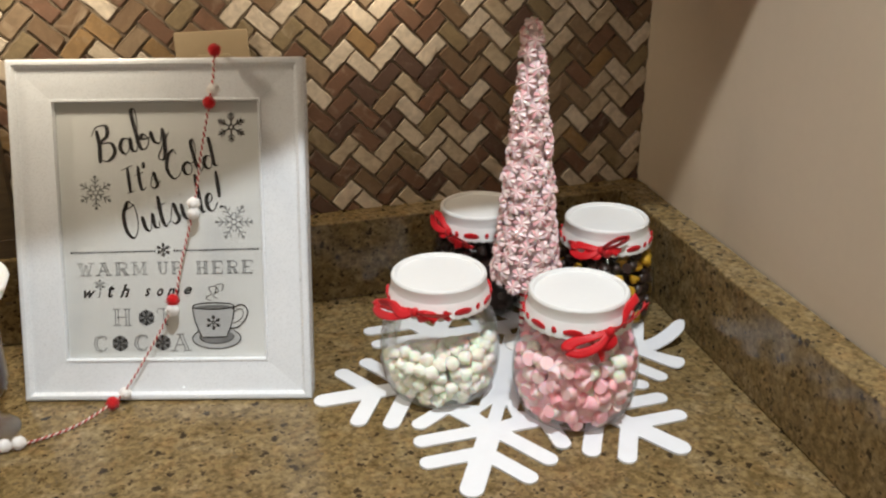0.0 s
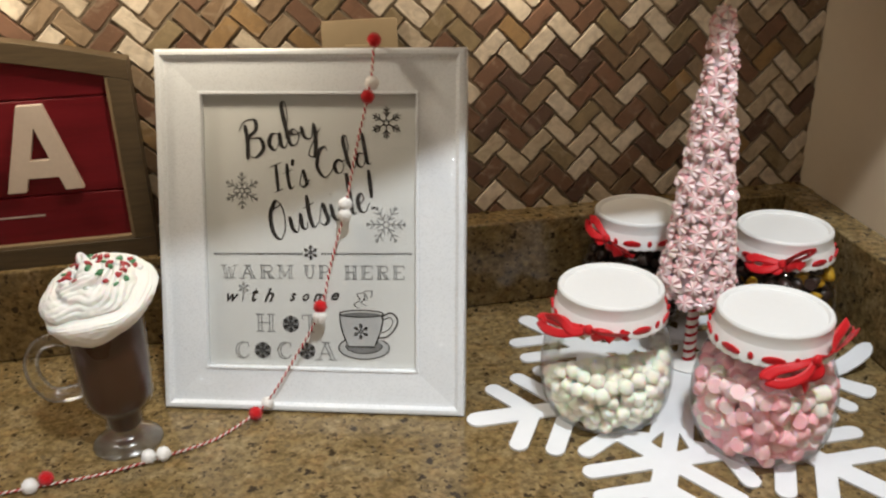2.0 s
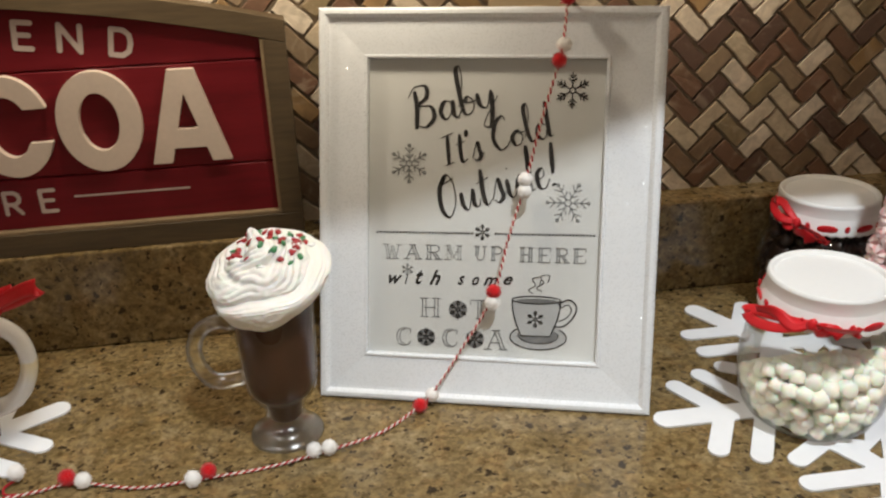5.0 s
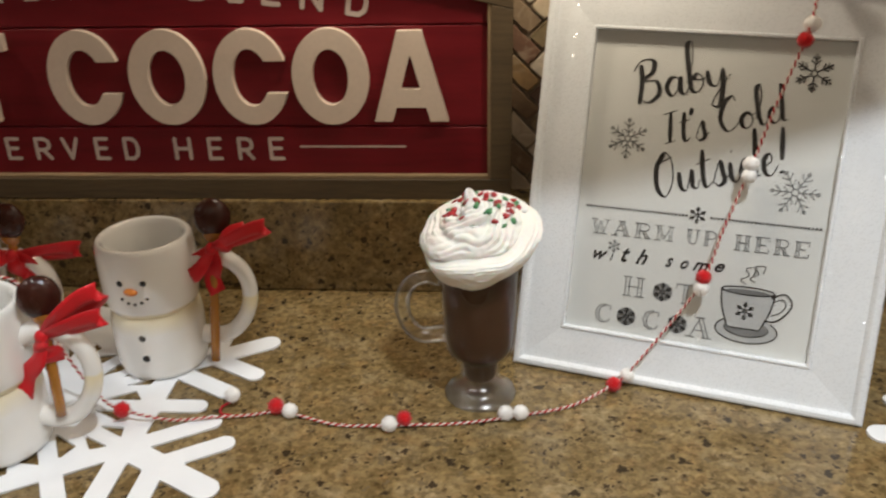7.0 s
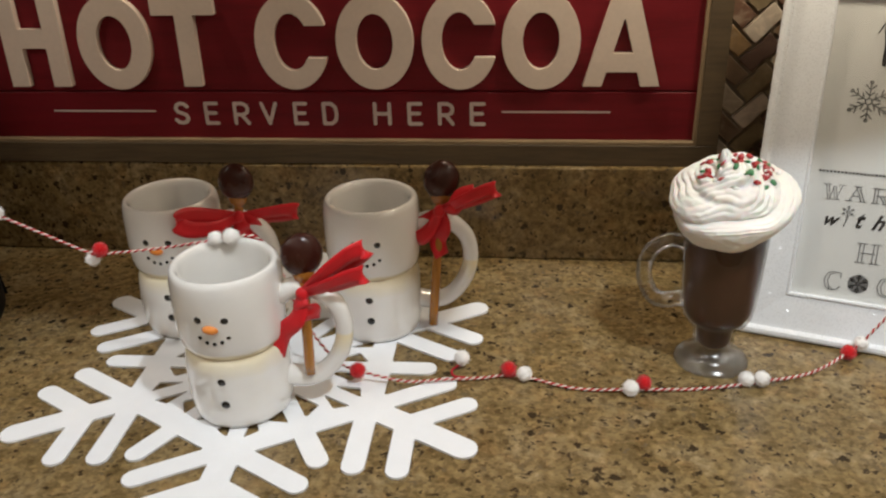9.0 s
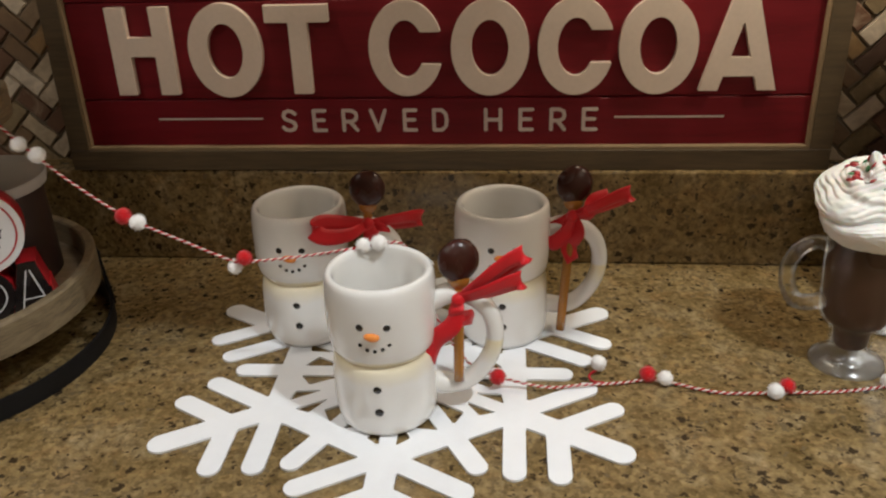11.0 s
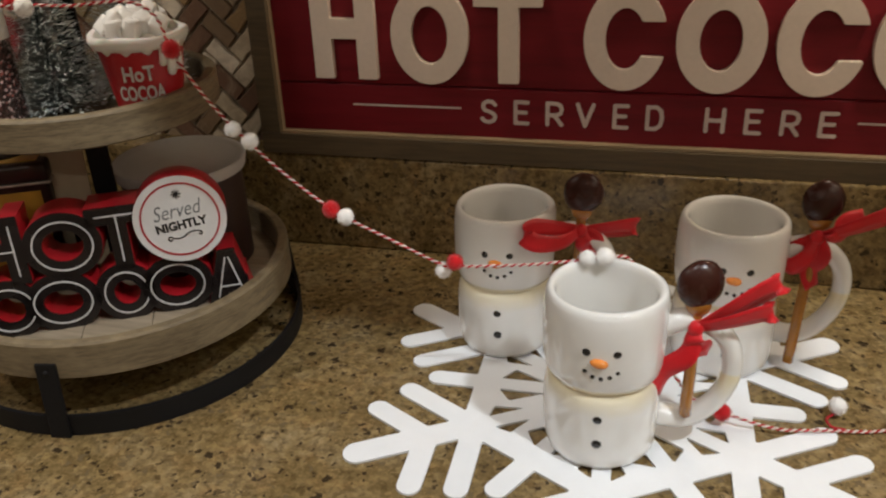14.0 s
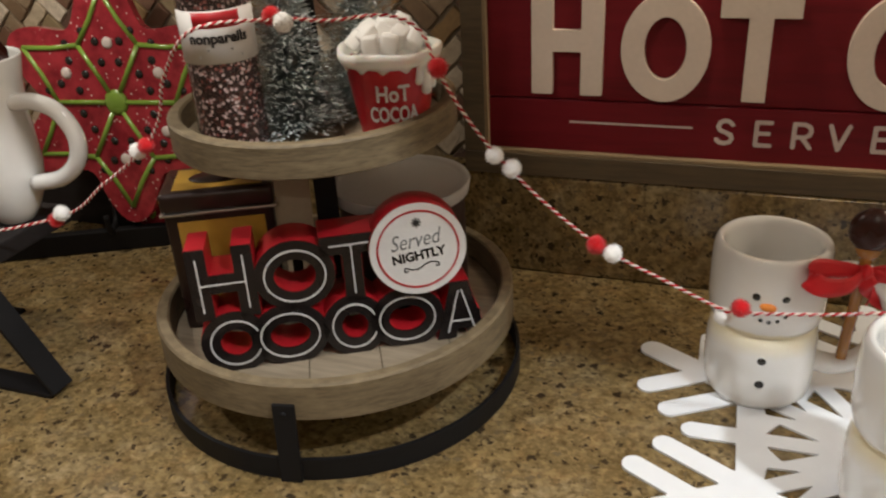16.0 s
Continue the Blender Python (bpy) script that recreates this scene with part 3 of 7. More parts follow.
def fitted(bm, x0, x1, y0, y1, z=0.0):
    """Scale flat lettering into a box."""
    xs, ys = [v.co.x for v in bm.verts], [v.co.y for v in bm.verts]
    a, b, c, d = min(xs), max(xs), min(ys), max(ys)
    for v in bm.verts:
        v.co.x = x0 + (v.co.x - a) / max(b - a, 1e-9) * (x1 - x0)
        v.co.y = y0 + (v.co.y - c) / max(d - c, 1e-9) * (y1 - y0)
        v.co.z += z
    return bm


WALL_Y = 1.008
LEDGE_Y, LEDGE_Z = 0.969, 0.1005

# ---- the large structure ----
LEFT, RIGHT, NEAR = -3.2, 0.5385, -2.9
# the wall at the worktop's end stands a little out of square
SKEW = 0.088


def end_x(y):
    return RIGHT - (WALL_Y - y) * SKEW


def slab(corners, z0, z1, bevel=0.0):
    """An upright prism over a ground plan."""
    bm = bmesh.new()
    low, high = [bm.verts.new((x, y, z0)) for x, y in corners], [bm.verts.new((x, y, z1)) for x, y in corners]
    bm.faces.new(low[::-1])
    bm.faces.new(high)
    for i in range(len(corners)):
        j = (i + 1) % len(corners)
        bm.faces.new((low[i], low[j], high[j], high[i]))
    if bevel:
        bmesh.ops.bevel(bm, geom=bm.edges[:], offset=bevel, segments=3, profile=0.6, affect="EDGES")
    return bm


def structure(name, bm, material, label, category, smooth=False):
    ob = part(name, bm, material, None, label, smooth)
    return tagged(ob, "", category, "", "structure")


FLOOR = -0.92
structure("floor", box(LEFT, RIGHT, NEAR, WALL_Y, FLOOR - 0.1, FLOOR), M_FLOOR, "brown wooden kitchen floor", "floor")
structure("ceiling", box(LEFT, RIGHT + 0.1, NEAR, WALL_Y + 0.1, CEIL, CEIL + 0.1), M_CEIL, "plain white ceiling", "ceiling")
wall_back = structure("wall_back", box(LEFT, RIGHT + 0.1, WALL_Y, WALL_Y + 0.1, FLOOR, CEIL), M_GROUT, "wall clad in tumbled stone herringbone tiles", "wall")
structure("wall_right", slab([(end_x(NEAR), NEAR), (end_x(NEAR) + 0.4, NEAR), (RIGHT + 0.1, WALL_Y), (RIGHT, WALL_Y)], FLOOR, CEIL), M_WALL, "smooth beige painted wall at the worktop's end", "wall")
structure("wall_left", box(LEFT - 0.1, LEFT, NEAR, WALL_Y + 0.1, FLOOR, CEIL), M_ROOM, "plain beige wall", "wall")
structure("wall_front", box(LEFT, RIGHT, NEAR - 0.1, NEAR, FLOOR, CEIL), M_ROOM, "plain beige wall", "wall")

EDGE_Y = 0.36        # front edge of the worktop
worktop = structure("worktop", slab([(-2.6, EDGE_Y), (end_x(EDGE_Y) - 0.002, EDGE_Y), (end_x(WALL_Y) - 0.002, WALL_Y - 0.001), (-2.6, WALL_Y - 0.001)], -0.03, 0.0, 0.003), M_GRANITE, "polished golden brown speckled granite worktop", "worktop")
tagged(structure("upstand_back", box(-2.6, RIGHT - 0.002, LEDGE_Y, WALL_Y + 0.004, 0.0005, LEDGE_Z, 0.0032, 4), M_GRANITE, "low granite upstand along the tiled wall", "upstand"))
UP = 0.0395
structure("upstand_end", slab([(end_x(EDGE_Y) - UP, EDGE_Y + 0.01), (end_x(EDGE_Y) - 0.0015, EDGE_Y + 0.01), (end_x(LEDGE_Y) - 0.0015, LEDGE_Y - 0.0005), (end_x(LEDGE_Y) - UP, LEDGE_Y - 0.0005)], 0.0005, LEDGE_Z, 0.0022), M_GRANITE, "low granite upstand along the end wall", "upstand")
structure("base_cabinet", box(-2.6, 0.47, EDGE_Y + 0.03, WALL_Y - 0.002, FLOOR, -0.031), M_CABINET, "wooden base cabinets below the worktop", "cabinet")
CAB_Z = 0.478
structure("wall_cabinet_1", box(-0.257, RIGHT - 0.03, 0.703, WALL_Y - 0.002, CAB_Z, CEIL - 0.002), M_CABINET, "wooden wall cabinet over the worktop", "cabinet")
# out of view; depth and right end set so it shades the mugs and sign
structure("wall_cabinet_2", box(-2.6, -0.26, 0.612, WALL_Y - 0.002, CAB_Z, CEIL - 0.002), M_CABINET, "unseen deeper wooden wall cabinet over the worktop", "cabinet")

# outlet plate on the tiles, half behind the picture frame
outlet = thing("outlet_plate", "beige outlet cover plate on the stone tiles", "outlet", pose(0.012, 0.9995, 0.262), kind="structure")
part("plate", box(-0.038, 0.038, -0.006, 0.0, -0.06, 0.06, 0.003), M_OUTLET, outlet, "", 0.6)
for s in (-1, 1):
    part("socket", box(-0.017, 0.017, -0.0075, -0.004, s * 0.022 - 0.014, s * 0.022 + 0.014, 0.002), M_OUTLET, outlet)

# ---- picture frame with the printed sheet ----
FRAME = pose(-0.2072, 0.8446, 0.0006, 0, 0, -16.8) @ pose(0, 0, 0, 90 - 17.2, 0, 0)  # local x along its foot, y up its face, z out of it
FW, FH = 0.2800, 0.3285
OX0, OX1, OY0, OY1 = 0.0405, 0.2345, 0.0400, 0.2885

picture = thing("picture_frame", "white glittery picture frame with a printed winter sheet on the worktop", "picture frame", FRAME)
# the moulding's profile: distance in from the outer edge as a share of the rail's width, and height
PROFILE = ((0.0, -0.018), (0.0, 0.000), (0.02, 0.0022), (0.06, 0.0030), (0.13, 0.0030), (0.165, 0.0015), (0.20, -0.0012), (0.25, -0.0016), (0.90, -0.0040), (0.93, -0.0042), (0.945, -0.0030), (0.985, -0.0032), (1.0, -0.0060), (1.0, -0.0170))
OUTER = ((0, 0), (FW, 0), (FW, FH), (0, FH))
INNER = ((OX0, OY0), (OX1, OY0), (OX1, OY1), (OX0, OY1))
for k in range(4):
    bm = bmesh.new()
    ends = []
    for q in (k, (k + 1) % 4):
        (ax, ay), (bx, by) = OUTER[q], INNER[q]
        ends.append([bm.verts.new((ax + (bx - ax) * s, ay + (by - ay) * s, h)) for s, h in PROFILE])
    for i in range(len(PROFILE)):
        j = (i + 1) % len(PROFILE)
        bm.faces.new((ends[0][i], ends[1][i], ends[1][j], ends[0][j]))
    bm.faces.new(ends[0])
    bm.faces.new(ends[1][::-1])
    part("rail", bm, M_GLITTER, picture)
PAPER_Z = -0.0100
part("backing", box(0.012, FW - 0.012, 0.012, FH - 0.012, -0.0205, -0.0172), M_SIGN_EDGE, picture)
sheet = part("printed_sheet", box(OX0 + 0.0002, OX1 - 0.0002, OY0 + 0.0002, OY1 - 0.0002, -0.0165, PAPER_Z), M_PAPER, picture, "white printed sheet in black and grey ink")
prop_bm = box(0.10, 0.18, 0.0, 0.004, -0.004, 0.0, 0.001)
bmesh.ops.transform(prop_bm, matrix=pose(0, 0.02, -0.0215) , verts=prop_bm.verts)
part("prop_foot", prop_bm, M_INK, picture)
INK_Z = PAPER_Z + 0.0004
SX, SY = (OX1 - OX0) / 358.0, (OY1 - OY0) / 467.0


def sheet_xy(px, py):
    """Place on the sheet: 358 units across from the left, 467 down from the top; the sheet sits a little askew."""
    return OX0 + px * SX, OY1 - (py - 0.0139 * (px - 180)) * SY


def printed(name, bm, material=M_INK, label=""):
    return part(name, bm, material, sheet, label)


def glyph(ch):
    """Pen strokes of a joined brush hand, base line at 0, small letters 1 high; and how far the next letter starts."""
    table = {
        "B": ([[(0.55, 2.0), (0.45, 1.0), (0.15, -0.1)], [(0.1, 1.7), (0.6, 2.2), (1.2, 2.1), (1.1, 1.5), (0.5, 1.15), (1.2, 0.95), (1.25, 0.3), (0.7, -0.1), (0.25, 0.1)]], 1.55),
        "a": ([[(0.85, 0.85), (0.45, 1.0), (0.12, 0.5), (0.3, 0.02), (0.65, 0.3), (0.88, 0.95), (0.8, 0.2), (1.0, 0.0), (1.25, 0.35)]], 1.15),
        "b": ([[(0.0, 0.5), (0.45, 1.7), (0.55, 2.6), (0.3, 2.5), (0.2, 1.2), (0.22, 0.1), (0.6, 0.05), (0.85, 0.55), (0.6, 0.95), (0.4, 0.7), (0.8, 0.6), (1.1, 0.75)]], 1.0),
        "y": ([[(0.1, 1.0), (0.15, 0.3), (0.5, 0.15), (0.85, 0.95), (0.75, 0.0), (0.45, -0.95), (0.1, -0.8), (0.5, -0.2), (1.2, 0.6)]], 1.2),
        "I": ([[(0.0, 1.75), (0.95, 1.95)], [(0.5, 1.85), (0.35, 0.0)], [(0.0, -0.05), (0.75, 0.1)]], 0.95),
        "t": ([[(0.4, 1.8), (0.3, 0.6), (0.4, 0.0), (0.75, 0.2)], [(0.0, 1.15), (0.75, 1.3)]], 0.75),
        "'": ([[(0.15, 2.0), (0.05, 1.55)]], 0.3),
        "s": ([[(0.0, 0.1), (0.45, 1.1), (0.55, 0.6), (0.6, 0.15), (0.3, -0.05), (0.1, 0.15)], [(0.6, 0.2), (0.9, 0.4)]], 0.85),
        "C": ([[(1.05, 1.7), (0.95, 2.05), (0.5, 1.75), (0.12, 0.8), (0.35, 0.0), (0.8, 0.1), (1.15, 0.5)]], 1.1),
        "o": ([[(0.5, 0.95), (0.15, 0.6), (0.2, 0.05), (0.55, 0.05), (0.75, 0.55), (0.5, 0.95), (0.7, 0.75), (1.0, 0.8)]], 0.9),
        "l": ([[(0.0, 0.4), (0.45, 1.6), (0.5, 2.4), (0.25, 2.1), (0.2, 0.6), (0.35, 0.0), (0.7, 0.35)]], 0.62),
        "d": ([[(0.75, 0.85), (0.35, 0.95), (0.1, 0.4), (0.35, 0.0), (0.7, 0.5), (0.95, 2.3), (0.85, 1.0), (0.8, 0.15), (1.05, 0.1)]], 1.05),
        "O": ([[(0.7, 1.95), (0.25, 1.4), (0.15, 0.4), (0.5, -0.1), (0.95, 0.5), (1.05, 1.5), (0.75, 2.0), (0.45, 1.6), (1.1, 1.75)]], 1.25),
        "u": ([[(0.1, 0.95), (0.12, 0.25), (0.4, 0.05), (0.75, 0.95), (0.72, 0.2), (0.95, 0.05), (1.1, 0.4)]], 1.0),
        "i": ([[(0.1, 0.95), (0.12, 0.2), (0.35, 0.0), (0.6, 0.35)], [(0.2, 1.4), (0.22, 1.5)]], 0.5),
        "e": ([[(0.1, 0.4), (0.55, 0.65), (0.5, 1.0), (0.2, 0.75), (0.2, 0.15), (0.5, 0.0), (0.85, 0.4)]], 0.8),
        "!": ([[(0.45, 2.1), (0.25, 0.6)], [(0.18, 0.12), (0.2, 0.0)]], 0.4),
    }
    return table[ch]


def brush(text, x0, x1, y0, y1, turn=15, weight=0.0036):
    """A word in the brush hand, fitted between x0, x1 and y0, y1 on the sheet."""
    bm, x, lines = bmesh.new(), 0.0, []
    spin = Matrix.Rotation(radians(turn), 2)
    for ch in text:
        strokes, step = glyph(ch)
        for line in strokes:
            lines.append([spin @ Vector((p.x, p.y)) for p in glide([((x + a), b, 0) for a, b in line], 7)])
        x += step
    xs, ys = [p.x for line in lines for p in line], [p.y for line in lines for p in line]
    for n, line in enumerate(lines):
        at = [sheet_xy(x0 + (p.x - min(xs)) / (max(xs) - min(xs)) * (x1 - x0), y0 + (max(ys) - p.y) / (max(ys) - min(ys)) * (y1 - y0)) for p in line]
        press = []   # the brush is pressed going down and barely touches going up
        for i in range(len(at)):
            a, b = Vector(at[max(i - 1, 0)]), Vector(at[min(i + 1, len(at) - 1)])
            press.append(max(0.0, (a - b).normalized().y) if (a - b).length > 1e-7 else 0.0)
        rows = []
        for i, p in enumerate(at):
            near = press[max(0, i - 2):i + 3]
            w = weight * (0.27 + 0.83 * sum(near) / len(near)) * min(1.0, 0.6 + 0.2 * min(i, len(at) - 1 - i))
            t = (Vector(at[min(i + 1, len(at) - 1)]) - Vector(at[max(i - 1, 0)])).normalized()
            rows.append([bm.verts.new((p[0] + k * t.y * w / 2, p[1] - k * t.x * w / 2, INK_Z + 0.00001 * n)) for k in (1, -1)])
        for one, two in zip(rows, rows[1:]):
            bm.faces.new((one[0], one[1], two[1], two[0]))
    return bm


printed("lettering", brush("Baby", 60, 198, 11, 107))
printed("lettering", brush("It's", 111, 180, 107, 164, 10, 0.0031))
printed("lettering", brush("Cold", 192, 284, 64, 138, 15, 0.0032))
printed("lettering", brush("Outside!", 111, 287, 126, 244))


def snow_mark(px, py, radius, turn=0.0, weight=0.0009, kind=0):
    bm = bmesh.new()
    cx, cy = sheet_xy(px, py)
    r = radius * SX
    for k in range(6):
        a = radians(turn + 60 * k)
        u, v = Vector((math.cos(a), math.sin(a))), Vector((-math.sin(a), math.cos(a)))
        at = lambda s, o=0.0: (cx + u.x * s * r + v.x * o * r, cy + u.y * s * r + v.y * o * r)
        stroke(bm, [at(0.16), at(1.0)], weight, weight, INK_Z)
        for s, o in (((0.45, 0.22), (0.68, 0.18)) if kind == 0 else ((0.3, 0.22), (0.62, 0.26))):
            for side in (-1, 1):
                stroke(bm, [at(s), at(s + o, side * o)], weight, weight, INK_Z + 0.00005)
        if kind == 2:
            dot = [at(1.0 + 0.07 * math.cos(b), 0.07 * math.sin(b)) for b in np.linspace(0, 2 * math.pi, 9)]
            stroke(bm, dot, weight * 1.2, weight * 1.2, INK_Z + 0.00008)
    ring = [(cx + 0.16 * r * math.cos(b), cy + 0.16 * r * math.sin(b)) for b in np.linspace(0, 2 * math.pi, 19)]
    stroke(bm, ring, weight, weight, INK_Z + 0.0001)
    return bm


printed("snowflake_mark", snow_mark(309, 48, 27, 30, 0.0011, 0), M_INK)
printed("snowflake_mark", snow_mark(63, 160, 28, 30, 0.0010, 2), M_INK_GREY)
printed("snowflake_mark", snow_mark(308, 219, 31, 0, 0.0008, 2), M_INK_GREY)
printed("snowflake_mark", snow_mark(179, 267, 13, 30, 0.0009, 0), M_INK)
rule = bmesh.new()
for k in range(66):
    px = 12 + k * 5.16
    if abs(px - 179) > 15:
        stroke(rule, [sheet_xy(px, 269), sheet_xy(px + 3.3, 269)], 0.0018, 0.0018, INK_Z)
printed("dotted_rule", rule, M_INK)


def slab_serif(text, x0, x1, y0, y1, material, gaps=1.2, size=0.013):
    bm = fitted(words(text, size, fat=0.0003, spacing=gaps, shear=0.45), *[c for pair in zip(sheet_xy(x0, y1), sheet_xy(x1, y0)) for c in pair], INK_Z)
    printed("lettering", bm, material)


SERIF_LETTERS = {   # thick stems, thin lines
    "H": ([[(0.2, 0), (0.2, 1)], [(0.8, 0), (0.8, 1)]], [[(0.2, 0.5), (0.8, 0.5)]]),
    "T": ([[(0.5, 0), (0.5, 1)]], [[(0, 0.75), (0, 1), (1, 1), (1, 0.75)]]),
    "E": ([[(0.25, 0), (0.25, 1)]], [[(0.05, 1), (0.95, 1), (0.95, 0.76)], [(0.25, 0.5), (0.72, 0.5)], [(0.05, 0), (0.95, 0), (0.95, 0.24)]]),
    "R": ([[(0.25, 0), (0.25, 1)], [(0.55, 0.5), (0.85, 0)]], [[(0.05, 1), (0.7, 1), (0.88, 0.88), (0.88, 0.64), (0.7, 0.5), (0.25, 0.5)]]),
    "P": ([[(0.25, 0), (0.25, 1)]], [[(0.05, 1), (0.7, 1), (0.9, 0.88), (0.9, 0.62), (0.7, 0.48), (0.25, 0.48)]]),
    "U": ([[(0.22, 1), (0.22, 0.3)]], [[(0.22, 0.3), (0.32, 0.06), (0.52, 0), (0.72, 0.06), (0.82, 0.3), (0.82, 1)]]),
    "W": ([[(0.1, 1), (0.3, 0)], [(0.5, 0.9), (0.7, 0)]], [[(0.3, 0), (0.5, 0.9)], [(0.7, 0), (0.92, 1)]]),
    "A": ([[(0.5, 1), (0.86, 0)]], [[(0.12, 0), (0.5, 1)], [(0.25, 0.35), (0.73, 0.35)]]),
    "M": ([[(0.14, 1), (0.5, 0.1)], [(0.87, 1), (0.87, 0)]], [[(0.13, 0), (0.13, 1)], [(0.5, 0.1), (0.87, 1)]]),
    "C": ([], [[(0.92, 0.72), (0.92, 0.95), (0.75, 0.95), (0.5, 1.0), (0.2, 0.88), (0.05, 0.5), (0.2, 0.12), (0.5, 0.0), (0.8, 0.08), (0.95, 0.26)], [(0.6, 0.93), (0.34, 0.82), (0.24, 0.5), (0.34, 0.18), (0.6, 0.07)]]),
}


def hollow_letter(ch, x0, x1, y0, y1, material, thin=0.00095):
    """A slab-serif capital whose stems are drawn as two lines."""
    bm = bmesh.new()
    at = lambda u, v: sheet_xy(x0 + u * (x1 - x0), y1 + v * (y0 - y1))
    stems, lines = SERIF_LETTERS[ch]
    thin *= 0.66 if ch in "WM" else 1.0
    for k, ((ax, ay), (bx, by)) in enumerate(stems):
        gap = 0.07 if ch in "WM" else 0.085
        for side in (-gap, gap):
            stroke(bm, [at(ax + side, ay), at(bx + side, by)], thin, thin, INK_Z + 0.00002 * k)
        for u, v in ((ax, ay), (bx, by)):
            if v in (0, 1):
                stroke(bm, [at(u - 0.22, v), at(u + 0.22, v)], thin, thin, INK_Z + 0.00006 + 0.00002 * k)
    for k, line in enumerate(lines):
        stroke(bm, [at(u, v) for u, v in line], thin, thin, INK_Z + 0.00012 + 0.00002 * k)
        for u, v in (line[0], line[-1]):
            if v in (0, 1) and ch in "HMAWU":
                stroke(bm, [at(u - 0.2, v), at(u + 0.2, v)], thin, thin, INK_Z + 0.00018)
    printed("lettering", bm, material)


def hollow_word(text, x0, x1, y0, y1):
    step = (x1 - x0) / (len(text) - 0.22)
    for k, ch in enumerate(text):
        hollow_letter(ch, x0 + k * step, x0 + k * step + step * 0.78, y0, y1, M_INK_GREY)


hollow_word("WARM", 25, 147, 289, 311.5)
hollow_word("UP", 167, 211, 289.5, 311.5)
hollow_word("HERE", 237, 339, 290, 312.5)
for ch, x0, x1, y0, y1 in (("w", 32, 54, 339, 353), ("i", 58, 63, 336, 353), ("t", 75, 88, 329, 353), ("h", 97, 115, 329, 353), ("s", 142, 153, 337, 352), ("o", 164, 176, 338, 352), ("m", 182, 205, 338, 352), ("e", 213, 228, 336, 350)):
    slab_serif(ch, x0, x1, y0, y1, M_INK, size=0.012)
printed("snowflake_mark", snow_mark(62, 329, 10, 30, 0.0006, 0), M_INK_GREY)
hollow_letter("H", 83, 115, 375, 405, M_INK_GREY)
hollow_letter("T", 163, 191, 376, 406, M_INK_GREY)
hollow_letter("C", 44, 70, 424, 454, M_INK_GREY)
hollow_letter("C", 118, 144, 424, 454, M_INK_GREY)
hollow_letter("A", 187, 220, 424, 455, M_INK_GREY)
for px, py in ((143, 392), (93, 439), (170.5, 439.5)):
    disc = bmesh.new()
    disc.faces.new([disc.verts.new((*sheet_xy(px + 14.5 * math.cos(a), py + 14.5 * math.sin(a)), INK_Z - 0.0001)) for a in np.linspace(0, 2 * math.pi, 25)[:-1]])
    printed("letter_disc", disc, M_INK_GREY)
    printed("snowflake_letter", snow_mark(px, py, 15, 30, 0.0012, 0), M_INK)

# the cup drawn on the sheet


def cup_xy(px, py):
    return sheet_xy(265 + (px - 272) * 1.04, 373 + (py - 378) * 1.0)


bowl, cup_line = bmesh.new(), bmesh.new()
rim_pts = [cup_xy(272 + 36 * math.cos(a), 378 + 6 * math.sin(a)) for a in np.linspace(0, 2 * math.pi, 25)[:-1]]
side_pts = [cup_xy(272 + s * (36 - 15 * ((y - 378) / 58.0) ** 2.0), y) for s, ys in ((-1, (378, 392, 406, 420, 430, 436)), (1, (436, 430, 420, 406, 392, 378))) for y in ys]
bowl.faces.new([bowl.verts.new((x, y, INK_Z - 0.0001)) for x, y in side_pts])
printed("cup_tone", bowl, M_INK_PALE)
stroke(cup_line, rim_pts, 0.0013, 0.0011, INK_Z, True)
stroke(cup_line, side_pts, 0.0013, 0.0011, INK_Z + 0.0001)
saucer = [cup_xy(276 + 42 * math.cos(a), 438 + 20 * math.sin(a)) for a in np.linspace(-0.75, math.pi + 0.75, 26)]
stroke(cup_line, saucer, 0.0011, 0.0009, INK_Z + 0.0002)
for rx, ry, cy, tone, low in ((42, 20, 438, M_INK_PALE, 0.0003), (30, 13, 435, M_INK_GREY, 0.0002)):
    oval = bmesh.new()
    oval.faces.new([oval.verts.new((*cup_xy(276 + rx * math.cos(a), cy + ry * math.sin(a)), INK_Z - low)) for a in np.linspace(0, 2 * math.pi, 33)[:-1]])
    printed("saucer_tone", oval, tone)
inner = [cup_xy(276 + 30 * math.cos(a), 435 + 13 * math.sin(a)) for a in np.linspace(-0.2, math.pi + 0.2, 18)]
stroke(cup_line, inner, 0.0008, 0.0007, INK_Z + 0.0002)
grip = [cup_xy(x, y) for x, y in ((304, 384), (320, 376), (331, 386), (328, 402), (314, 418), (298, 420))]
stroke(cup_line, [p[:2] for p in glide([(x, y, 0) for x, y in grip], 5)], 0.0014, 0.0012, INK_Z + 0.0003)
grip2 = [cup_xy(x, y) for x, y in ((306, 391), (318, 384), (324, 392), (318, 404), (306, 411))]
stroke(cup_line, [p[:2] for p in glide([(x, y, 0) for x, y in grip2], 5)], 0.0009, 0.0007, INK_Z + 0.0003)
for sx, sy in ((268, 0), (280, -4)):
    steam = [cup_xy(sx + a, 368 + sy - b) for a, b in ((0, 0), (-8, 6), (2, 14), (-3, 24), (10, 26), (8, 14))]
    stroke(cup_line, [p[:2] for p in glide([(x, y, 0) for x, y in steam], 5)], 0.0009, 0.0005, INK_Z + 0.0004)
printed("cup_outline", cup_line, M_INK)
liquid = bmesh.new()
